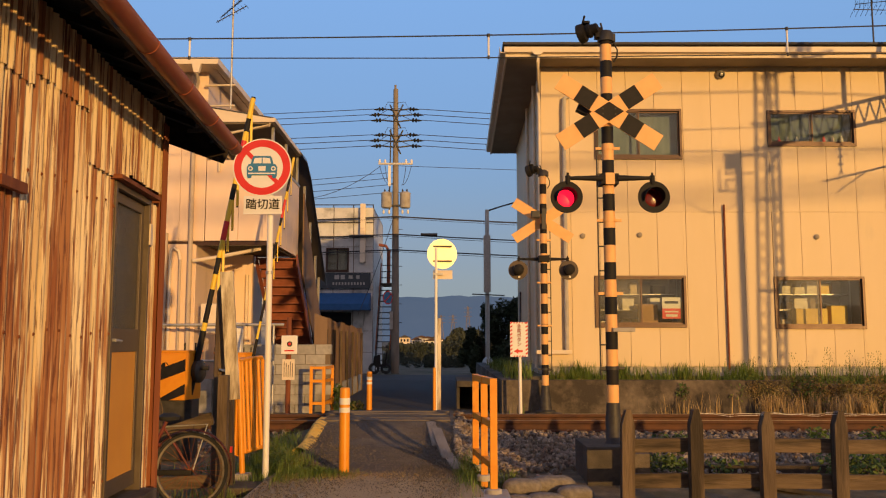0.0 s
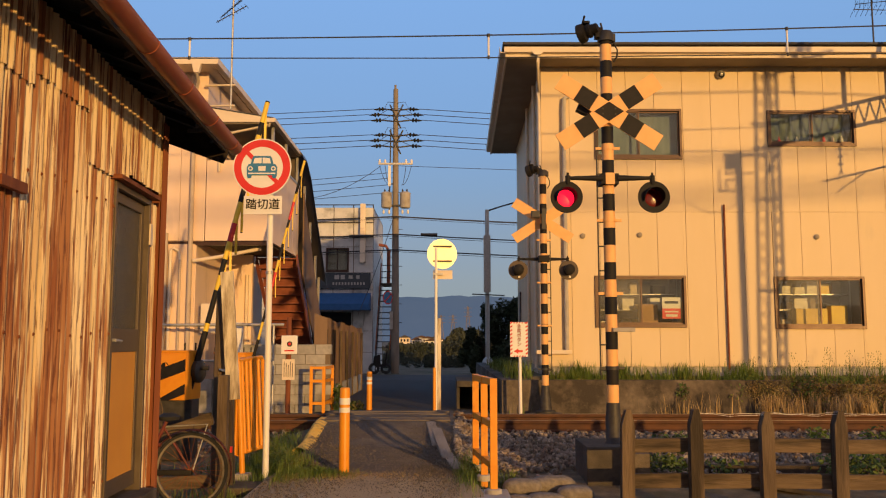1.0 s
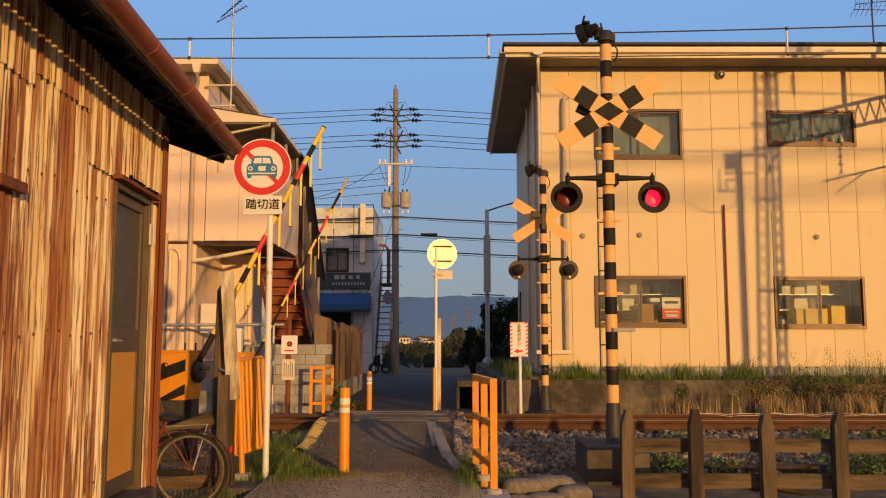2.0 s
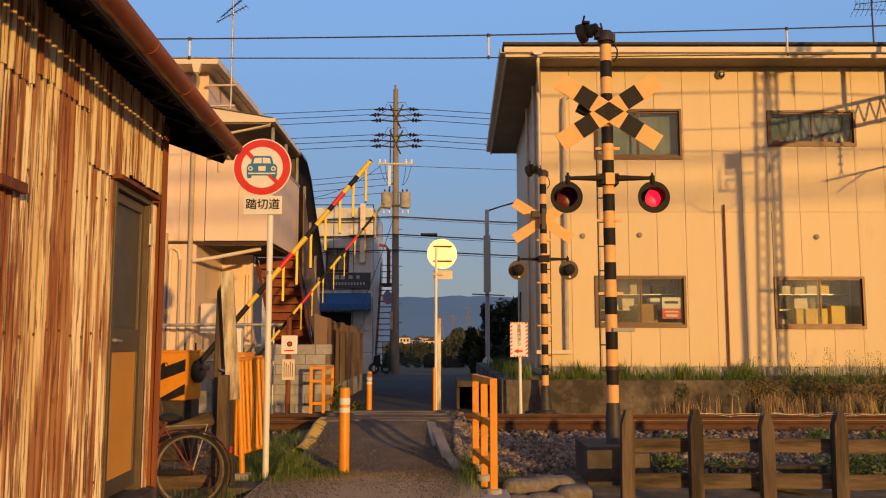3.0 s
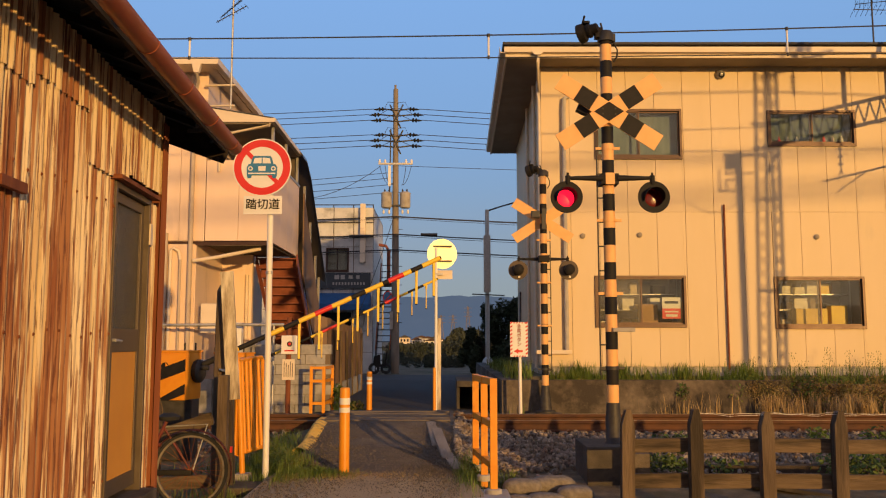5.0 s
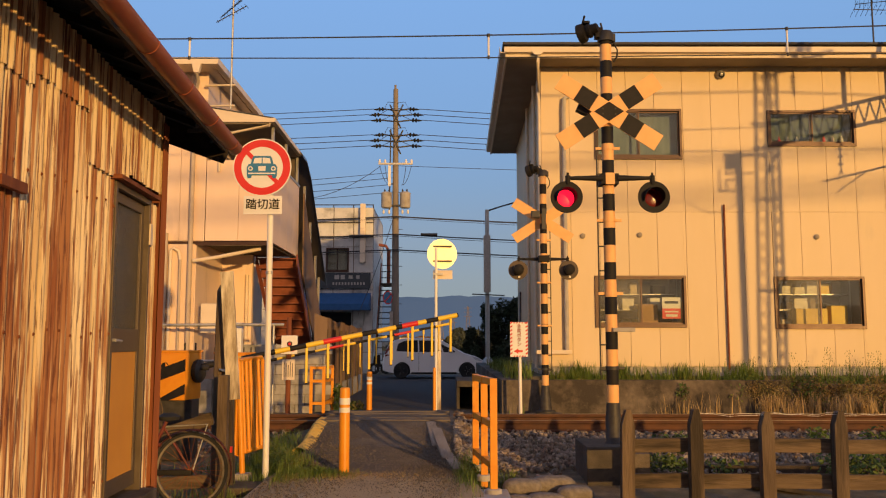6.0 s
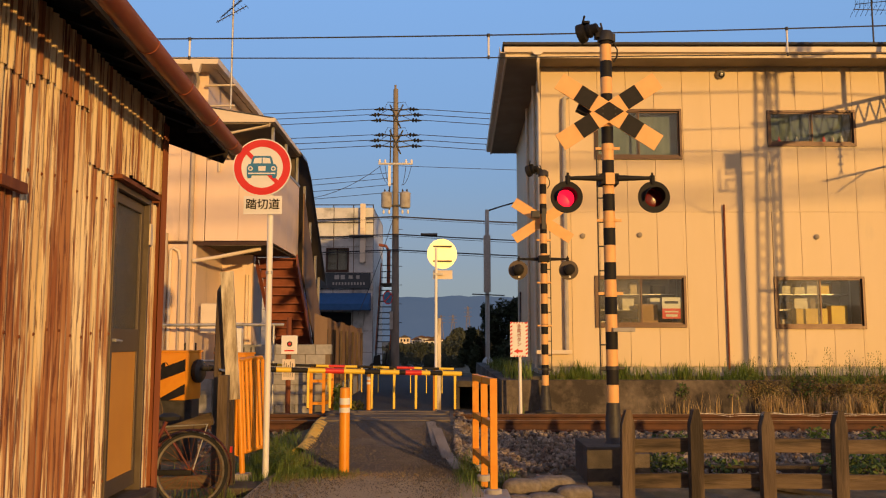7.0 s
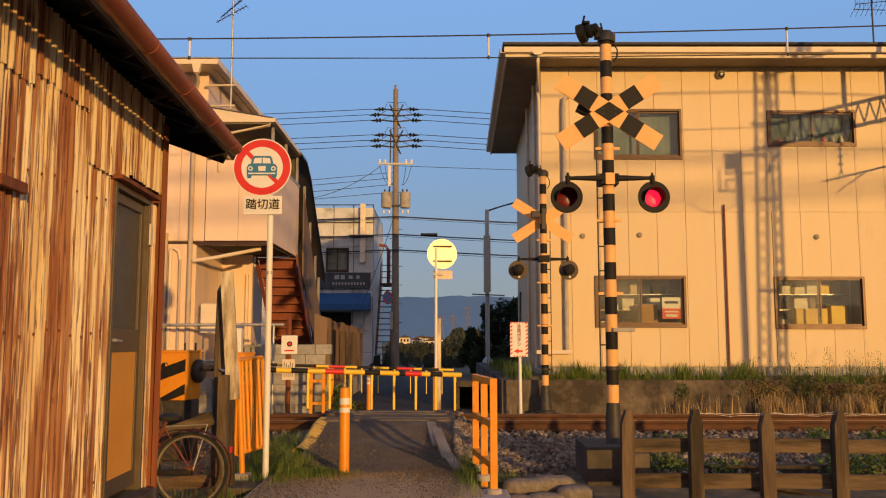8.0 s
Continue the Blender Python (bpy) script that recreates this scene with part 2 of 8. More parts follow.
POLE_CONC = mat("concrete_pole", (0.21, 0.175, 0.14), (0.27, 0.225, 0.175), 6, (1, 1, 0.3), 0.85, bump=0.15)
BACK_WALL = mat("plain_grey_wall", (0.16, 0.15, 0.14), (0.2, 0.19, 0.17), 0.8, rough=0.9)
GREY_WALL = mat("grey_tile_wall", (0.54, 0.54, 0.53), (0.64, 0.63, 0.61), 4, rough=0.5, grime=(0.26, 0.26, 0.25), grime_scale=1.3, grime_cut=0.6, per_object=0.05)
BLUE_AWNING = mat("blue_awning_cloth", (0.02, 0.09, 0.24), (0.03, 0.11, 0.28), 5, rough=0.8)
BROWN_SHEET = mat("brown_corrugated_sheet", (0.17, 0.105, 0.062), (0.23, 0.15, 0.09), 4, (1, 1, 0.2), 0.75, grime=(0.16, 0.09, 0.05), grime_scale=2, grime_cut=0.6)
CAR_WHITE = mat("white_car_paint", (0.74, 0.74, 0.75), (0.76, 0.76, 0.77), 2, rough=0.2, spec=0.6, bump=0.0)
RUBBER = mat("black_rubber", (0.02, 0.02, 0.02), (0.03, 0.03, 0.03), 20, rough=0.8, bump=0.1)
LAMP_OFF = mat("unlit_red_lens", (0.12, 0.008, 0.008), (0.16, 0.012, 0.012), 20, rough=0.25, bump=0.1)
LAMP_ON = mat("lit_red_lens", (1.0, 0.008, 0.035), (1.0, 0.015, 0.05), 20, rough=0.4, emit=1.15, bump=0)
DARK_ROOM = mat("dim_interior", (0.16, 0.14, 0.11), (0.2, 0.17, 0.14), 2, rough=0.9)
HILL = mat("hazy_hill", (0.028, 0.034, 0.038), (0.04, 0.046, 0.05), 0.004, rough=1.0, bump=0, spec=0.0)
# blue emission stands in for the haze between here and the hills
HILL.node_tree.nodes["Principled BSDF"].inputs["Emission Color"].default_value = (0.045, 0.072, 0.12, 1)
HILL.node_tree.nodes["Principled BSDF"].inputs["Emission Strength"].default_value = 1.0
LEAF_DARK = mat("dark_leaf", (0.014, 0.024, 0.010), (0.032, 0.048, 0.018), 3, rough=0.7)
LEAF = mat("green_leaf", (0.045, 0.085, 0.016), (0.10, 0.145, 0.03), 2, rough=0.7, grime=(0.20, 0.14, 0.05), grime_scale=2.5, grime_cut=0.6)
DRY = mat("dry_grass", (0.34, 0.22, 0.09), (0.50, 0.36, 0.16), 3, rough=0.8)
CREAM_DOOR = mat("tan_door_panel", (0.64, 0.28, 0.04), (0.70, 0.32, 0.05), 3, rough=0.5, bump=0.03)


def rusty_sheet(name):
    """Cream paint on corrugated iron; rust runs down it in soft streaks and takes over towards the foot."""
    m = mat(name, (0.74, 0.56, 0.29), (0.88, 0.72, 0.44), 4, (1, 1, 0.2), 0.72, bump=0.2)
    n, l = m.node_tree.nodes, m.node_tree.links
    b = n["Principled BSDF"]
    tc = n["Texture Coordinate"]
    col = b.inputs["Base Color"].links[0].from_socket

    def noise_of(scale, stretch, detail=8, rough=0.62):
        mp, nz = n.new("ShaderNodeMapping"), n.new("ShaderNodeTexNoise")
        mp.inputs["Scale"].default_value = stretch
        nz.inputs["Scale"].default_value, nz.inputs["Detail"].default_value, nz.inputs["Roughness"].default_value = scale, detail, rough
        l.new(tc.outputs["Object"], mp.inputs[0])
        l.new(mp.outputs[0], nz.inputs["Vector"])
        return nz.outputs["Fac"]

    def math_of(kind, a, b_):
        mm = n.new("ShaderNodeMath")
        mm.operation = kind
        for sock, v in zip(mm.inputs, (a, b_)):
            if isinstance(v, float):
                sock.default_value = v
            else:
                l.new(v, sock)
        return mm.outputs[0]

    def span(v, lo, hi, to_lo, to_hi):
        mr = n.new("ShaderNodeMapRange")
        mr.interpolation_type = 'SMOOTHSTEP'
        for i, q in enumerate((lo, hi, to_lo, to_hi)):
            mr.inputs[1 + i].default_value = q
        l.new(v, mr.inputs[0])
        return mr.outputs[0]

    axes = n.new("ShaderNodeSeparateXYZ")
    l.new(tc.outputs["Object"], axes.inputs[0])
    # how far the rust has come: more at the foot and at some sheets than at others
    reach = math_of('ADD', span(axes.outputs["Z"], 0.9, 2.5, -0.022, -0.03), math_of('MULTIPLY', math_of('SUBTRACT', noise_of(1.3, (0.0, 1, 0.25), 3), 0.5), 0.30))
    for scale, down, lo, hi, rust, most in ((5.5, 0.05, 0.47, 0.63, (0.54, 0.29, 0.095), 0.55), (11.0, 0.022, 0.485, 0.56, (0.34, 0.125, 0.035), 0.9), (34.0, 0.03, 0.49, 0.57, (0.24, 0.075, 0.024), 0.85),
                                            (75.0, 0.03, 0.525, 0.59, (0.13, 0.038, 0.016), 0.9), (12.0, 0.35, 0.63, 0.72, (0.20, 0.065, 0.022), 0.8), (30.0, 0.6, 0.69, 0.74, (0.06, 0.024, 0.014), 0.85)):
        f = span(math_of('ADD', noise_of(scale, (0.0, 1, down)), reach), lo, hi, 0.0, most)
        mx = n.new("ShaderNodeMixRGB")
        mx.inputs[2].default_value = (*rust, 1)
        l.new(f, mx.inputs[0])
        l.new(col, mx.inputs[1])
        col = mx.outputs[0]
    # rust gathers in the hollows of the corrugation
    wv = n.new("ShaderNodeTexWave")
    wv.wave_type, wv.bands_direction = 'BANDS', 'Y'
    wv.inputs["Scale"].default_value, wv.inputs["Distortion"].default_value, wv.inputs["Phase Offset"].default_value = 4.134, 0.0, -math.pi / 2
    l.new(tc.outputs["Object"], wv.inputs["Vector"])
    f = math_of('MULTIPLY', span(wv.outputs["Fac"], 0.5, 1.0, 0.0, 1.0), span(math_of('ADD', noise_of(3.0, (0.0, 1, 0.25), 4), reach), 0.4, 0.62, 0.05, 0.7))
    mx = n.new("ShaderNodeMixRGB")
    mx.inputs[2].default_value = (0.24, 0.08, 0.025, 1)
    l.new(f, mx.inputs[0])
    l.new(col, mx.inputs[1])
    l.new(mx.outputs[0], b.inputs["Base Color"])
    return m


RUST_SHEET = rusty_sheet("rusty_painted_sheet")
RUST_DARK = mat("dark_rust", (0.16, 0.045, 0.018), (0.26, 0.085, 0.03), 9, (1, 1, 0.1), 0.85, bump=0.4)

# ---- mesh helpers ----
ROOT = {}


def thing(name, loc=(0, 0, 0), label="", category="", group="", kind=""):
    """An empty at the base of a thing; its parts are given in world metres."""
    ob = new(name)
    ob.empty_display_size = 0.1
    ob.location = loc
    ROOT[ob.name] = Vector(loc)
    return tagged(ob, label, category, group, kind)


def root_of(ob):
    while ob.parent:
        ob = ob.parent
    return ROOT.get(ob.name, Vector((0, 0, 0)))


def mesh_of(bm, name, material, smooth=False):
    bmesh.ops.recalc_face_normals(bm, faces=bm.faces)
    me = bpy.data.meshes.new(name)
    bm.to_mesh(me)
    bm.free()
    for mt in (material if isinstance(material, (list, tuple)) else [material]):
        me.materials.append(mt)
    if smooth:
        for p in me.polygons:
            p.use_smooth = True
        me.set_sharp_from_angle(angle=radians(40))
    return me


def part(name, bm, material, parent, label="", smooth=False):
    """One mesh under a thing or a part; bm is in world metres."""
    o = root_of(parent)
    bmesh.ops.translate(bm, verts=bm.verts, vec=-o)
    ob = new(name, mesh_of(bm, name, material, smooth))
    ob.parent = parent
    if label:
        ob["label"] = label
    return ob


def solid(name, bm, material, label="", category="", group="", kind="", smooth=False):
    """A thing that is one mesh; its origin goes to the foot of its middle."""
    lo = Vector([min(v.co[i] for v in bm.verts) for i in range(3)])
    hi = Vector([max(v.co[i] for v in bm.verts) for i in range(3)])
    o = Vector(((lo.x + hi.x) / 2, (lo.y + hi.y) / 2, lo.z))
    bmesh.ops.translate(bm, verts=bm.verts, vec=-o)
    ob = new(name, mesh_of(bm, name, material, smooth))
    ob.location = o
    ROOT[ob.name] = o
    return tagged(ob, label, category, group, kind)


def box(x0, x1, y0, y1, z0, z1, bevel=0.0, bm=None, turn=None):
    b = bmesh.new()
    bmesh.ops.create_cube(b, size=1, matrix=Matrix.Translation(((x0 + x1) / 2, (y0 + y1) / 2, (z0 + z1) / 2)) @ Matrix.Diagonal((abs(x1 - x0), abs(y1 - y0), abs(z1 - z0), 1)))
    if bevel:
        bmesh.ops.bevel(b, geom=b.edges, offset=bevel, segments=2, affect='EDGES', profile=0.7)
    if turn is not None:
        bmesh.ops.transform(b, matrix=turn, verts=b.verts)
    return join(bm, b)


def join(bm, b):
    if bm is None:
        return b
    me = bpy.data.meshes.new("tmp")
    b.to_mesh(me)
    b.free()
    bm.from_mesh(me)
    bpy.data.meshes.remove(me)
    return bm


def rod(a, b_, r, r2=None, seg=12, bm=None, cap=True):
    """A round bar from a to b_."""
    a, b_ = Vector(a), Vector(b_)
    d = b_ - a
    b = bmesh.new()
    bmesh.ops.create_cone(b, cap_ends=cap, segments=seg, radius1=r, radius2=r if r2 is None else r2, depth=d.length,
                          matrix=Matrix.Translation((a + b_) / 2) @ d.to_track_quat('Z', 'Y').to_matrix().to_4x4())
    return join(bm, b)


def beam(a, b_, w, h, bm=None, bevel=0.0):
    """A square bar from a to b_, w across and h deep."""
    a, b_ = Vector(a), Vector(b_)
    d = b_ - a
    b = bmesh.new()
    bmesh.ops.create_cube(b, size=1, matrix=Matrix.Translation((a + b_) / 2) @ d.to_track_quat('Z', 'Y').to_matrix().to_4x4() @ Matrix.Diagonal((w, h, d.length, 1)))
    if bevel:
        bmesh.ops.bevel(b, geom=b.edges, offset=bevel, segments=2, affect='EDGES')
    return join(bm, b)


def pipe(points, r, seg=8, bm=None):
    """A tube through points, with its joints filled."""
    b = bmesh.new()
    pts = [Vector(p) for p in points]
    rings = []
    for i, p in enumerate(pts):
        d = (pts[min(i + 1, len(pts) - 1)] - pts[max(i - 1, 0)]).normalized()
        q = d.to_track_quat('Z', 'Y')
        rings.append([b.verts.new(p + q @ Vector((r * math.cos(k * 2 * math.pi / seg), r * math.sin(k * 2 * math.pi / seg), 0))) for k in range(seg)])
    for s, e in zip(rings, rings[1:]):
        for k in range(seg):
            j = min(range(seg), key=lambda q_: (e[q_].co - s[0].co - (e[0].co - s[0].co) * 0).length) if k == 0 else j
            b.faces.new((s[k], s[(k + 1) % seg], e[(j + k + 1) % seg], e[(j + k) % seg]))
    b.faces.new(rings[0])
    b.faces.new(rings[-1])
    return join(bm, b)


def sag(a, b_, drop, n=16):
    a, b_ = Vector(a), Vector(b_)
    return [a.lerp(b_, i / n) - Vector((0, 0, drop * 4 * (i / n) * (1 - i / n))) for i in range(n + 1)]


def lathe(profile, centre, axis=(0, 0, 1), seg=24, bm=None, ring=False):
    """A turned form: profile of (radius, height) along axis from centre."""
    b = bmesh.new()
    q = Vector(axis).to_track_quat('Z', 'Y')
    rings = []
    for r, h in profile:
        rings.append([b.verts.new(Vector(centre) + q @ Vector((max(r, 1e-4) * math.cos(k * 2 * math.pi / seg), max(r, 1e-4) * math.sin(k * 2 * math.pi / seg), h))) for k in range(seg)])
    for s, e in zip(rings, rings[1:]):
        for k in range(seg):
            b.faces.new((s[k], s[(k + 1) % seg], e[(k + 1) % seg], e[k]))
    if ring:
        for k in range(seg):
            b.faces.new((rings[-1][k], rings[-1][(k + 1) % seg], rings[0][(k + 1) % seg], rings[0][k]))
    else:
        b.faces.new(rings[0])
        b.faces.new(rings[-1])
    return join(bm, b)


def slab(outline, depth, bm=None):
    """A flat plate: outline of 3D points in one plane, thickened by the vector depth."""
    b = bmesh.new()
    d = Vector(depth)
    lo = [b.verts.new(Vector(p)) for p in outline]
    hi = [b.verts.new(Vector(p) + d) for p in outline]
    b.faces.new(lo)
    b.faces.new(hi[::-1])
    for i in range(len(lo)):
        j = (i + 1) % len(lo)
        b.faces.new((lo[i], lo[j], hi[j], hi[i]))
    return join(bm, b)


def smooth_step(a, b_, x):
    t = min(1, max(0, (x - a) / (b_ - a)))
    return t * t * (3 - 2 * t)


def profile_at(rows, y):
    if y <= rows[0][0]:
        return rows[0][1]
    for (a, za), (b_, zb) in zip(rows, rows[1:]):
        if y <= b_:
            return za + (zb - za) * smooth_step(a, b_, y)
    return rows[-1][1]


ROAD_ROWS = [(-6, -0.12), (7.6, -0.06), (8.8, 0.03), (10.6, 0.08), (12.0, 0.245), (13.7, 0.245), (16.0, 0.02), (18, -0.03), (30, -0.05)]
BED_ROWS = [(-6, -0.15), (8.4, -0.13), (9.6, -0.06), (11.4, 0.07), (14.4, 0.07), (16.2, -0.02), (18, -0.05), (30, -0.06)]


def road_z(y):
    return profile_at(ROAD_ROWS, y)


def ground_z(x, y):
    lift = smooth_step(-2.3, -1.5, x) * (1 - smooth_step(0.1, 0.75, x))
    z = profile_at(BED_ROWS, y) * (1 - lift) + (road_z(y) - 0.02) * lift
    if y > 16.5 and x > 1.2:
        z += 0.72 * smooth_step(16.5, 17.3, y) * smooth_step(1.2, 1.3, x) * (1 - smooth_step(26, 28, y))
    if abs(x) < 30 and y < 30:
        z += 0.018 * noise.noise((x * 1.3, y * 1.3, 0)) + 0.008 * noise.noise((x * 6, y * 6, 3))
    return z

# ---- ground, road, track ----
def axis_steps(lo, hi, fine_lo, fine_hi, step):
    out = list(np.arange(fine_lo, fine_hi + 1e-6, step))
    d, x = step, fine_lo
    while x > lo:
        d *= 1.35
        x -= d
        out.insert(0, max(x, lo))
    d, x = step, fine_hi
    while x < hi:
        d *= 1.35
        x += d
        out.append(min(x, hi))
    return [float(v) for v in out]


def grid_mesh(xs, ys, height):
    bm = bmesh.new()
    rows = [[bm.verts.new((x, y, height(x, y))) for x in xs] for y in ys]
    for a, b_ in zip(rows, rows[1:]):
        for i in range(len(xs) - 1):
            bm.faces.new((a[i], a[i + 1], b_[i + 1], b_[i]))
    return bm


def build_ground():
    solid("ground", grid_mesh(axis_steps(-4500, 4500, -6, 9, 0.15), axis_steps(-300, 4500, 6, 19, 0.15), ground_z), SOIL,
          "bare brown soil with thin weeds", "ground", kind="structure", smooth=True)
    ys = list(np.arange(-5, 31.01, 0.25))
    bm = bmesh.new()
    prev = None
    for y in ys:
        far = smooth_step(14, 17, y)
        near = 1 - smooth_step(7.8, 9.4, y)
        xl = -1.66 - 0.68 * far - 0.15 * near - 0.03 * max(0, y - 18) + 0.03 * noise.noise((y * 2, 0, 0))
        xr = 0.16 + 0.75 * far + 0.22 * near + 0.03 * noise.noise((y * 2, 5, 0))
        row = []
        for i in range(13):
            x = xl + (xr - xl) * i / 12
            row.append(bm.verts.new((x, y, road_z(y) + 0.012 + 0.02 * (1 - (2 * i / 12 - 1) ** 2) + 0.006 * noise.noise((x * 2, y * 2, 9)))))
        foot = [bm.verts.new((row[0].co.x - 0.02, y, row[0].co.z - 0.15)), bm.verts.new((row[-1].co.x + 0.02, y, row[-1].co.z - 0.15))]
        row = [foot[0]] + row + [foot[1]]
        if prev:
            for i in range(len(row) - 1):
                bm.faces.new((prev[i], prev[i + 1], row[i + 1], row[i]))
        prev = row
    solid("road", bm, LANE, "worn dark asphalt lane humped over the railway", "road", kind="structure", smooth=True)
    bm = grid_mesh(list(np.arange(-90, 60, 5.0)), [30.6, 31.5, 33, 34.5, 36.0], lambda x, y: -0.028)
    solid("road_cross", bm, ASPHALT_DARK, "dark asphalt cross street behind the level crossing", "road", kind="structure")


RAIL_PROFILE = [(-0.062, 0), (0.062, 0), (0.062, 0.012), (0.012, 0.03), (0.009, 0.1), (0.032, 0.115), (0.033, 0.146), (0.025, 0.153), (-0.025, 0.153), (-0.033, 0.146), (-0.032, 0.115), (-0.009, 0.1), (-0.012, 0.03), (-0.062, 0.012)]


def build_track():
    for i, y in enumerate((12.3, 13.37)):
        bm = slab([(-60, y + u, 0.1 + w) for u, w in RAIL_PROFILE], (120, 0, 0))
        rail = solid("rail", bm, RAIL_RUST, "rusty brown steel running rail", "rail", "running rails", kind="structure")
        part("rail_head", box(-60, 60, y - 0.024, y + 0.024, 0.2525, 0.2575), RAIL_TOP, rail, "worn bright rail top")
    # guard rails through the crossing and its deck planks
    for y in (12.12, 12.5, 13.18, 13.55):
        solid("crossing_plank", box(-1.78, 0.1, y - 0.09, y + 0.09, 0.1, 0.288 + 0.003 * math.sin(y * 9), 0.008), DECK_WOOD,
              "long grey plank laid beside the rail", "crossing plank", "crossing planks", kind="structure")
    sleeper = None
    for k in range(38):
        x = -11 + k * 0.62
        if -2.5 < x < 0.1:
            continue
        if sleeper is None:
            sleeper = solid("sleeper", box(x - 0.11, x + 0.11, 11.8, 13.9, -0.04, 0.1, 0.01), WOOD_DARK, "dark weathered wooden railway sleeper", "sleeper", "railway sleepers")
        else:
            copy_thing(sleeper, Matrix.Translation((x, sleeper.location.y, sleeper.location.z)))
    # ballast
    rnd = random.Random(4)
    verts, faces = [], []
    ico = bmesh.new()
    bmesh.ops.create_icosphere(ico, subdivisions=1, radius=1)
    iv = [v.co.copy() for v in ico.verts]
    ifc = [[v.index for v in f.verts] for f in ico.faces]
    ico.free()

    def stone(x, y, z, s):
        q = Euler((rnd.random() * 6, rnd.random() * 6, rnd.random() * 6)).to_matrix()
        k = len(verts)
        sc = (s * rnd.uniform(0.8, 1.3), s * rnd.uniform(0.6, 1), s * rnd.uniform(0.5, 0.9))
        for v in iv:
            j = rnd.uniform(0.78, 1.2)
            verts.append(Vector((x, y, z)) + q @ Vector((v.x * sc[0] * j, v.y * sc[1] * j, v.z * sc[2] * j)))
        faces.extend([[a + k for a in f] for f in ifc])

    for _ in range(11500):
        x, y = rnd.uniform(0.2, 9.5), rnd.triangular(9.0, 14.6, 10.5)
        if x < 0.32 and y < 12 or (1.3 < x < 2.1 and 8.9 < y < 9.7):
            continue
        stone(x, y, ground_z(x, y) + rnd.uniform(0.0, 0.035), rnd.uniform(0.022, 0.05))
    for _ in range(2200):
        x, y = 0.16 + 0.75 * rnd.random() ** 1.3, rnd.uniform(9.5, 12.0)
        stone(x, y, max(ground_z(x, y), road_z(y) - 0.10 * (x - 0.16) / 0.3 if x < 0.5 else -1) + rnd.uniform(0.0, 0.03), rnd.uniform(0.022, 0.05))
    for _ in range(2500):
        x, y = rnd.uniform(-8, -2.2), rnd.uniform(10.4, 14.6)
        stone(x, y, ground_z(x, y) + rnd.uniform(0.0, 0.035), rnd.uniform(0.022, 0.05))
    me = bpy.data.meshes.new("ballast")
    me.from_pydata(verts, [], faces)
    me.materials.append(vary_pieces(BALLAST, 0.5, 1.55))
    # grit and small pebbles on the lane
    verts, faces = [], []
    for _ in range(24000):
        x, y = rnd.uniform(-2.0, 0.6), rnd.triangular(7.2, 12.1, 8.8)
        s = rnd.uniform(0.003, 0.008) if rnd.random() < 0.97 else rnd.uniform(0.009, 0.014)
        lane = -1.62 - 0.15 * (1 - smooth_step(7.8, 9.4, y)) < x < 0.16
        stone(x, y, (road_z(y) + 0.028 if lane else ground_z(x, y)) + s * 0.3, s)
    grit = bpy.data.meshes.new("road_grit")
    grit.from_pydata(verts, [], faces)
    grit.materials.append(vary_pieces(GRIT, 0.6, 1.35))
    tagged(new("road_grit", grit), "fine grit and pebbles strewn over the lane", "grit", kind="stuff")
    tagged(new("ballast", me), "grey-brown crushed stone ballast along the track", "ballast", kind="stuff")


build_ground()
build_track()


# ---- rusty shed ----
def shed_x(y):
    return -2.10 - 0.056 * (y - 6.2)


SHED_TURN = Matrix.Translation((-2.1, 6.2, 0)) @ Matrix.Rotation(math.atan(0.056), 4, 'Z')


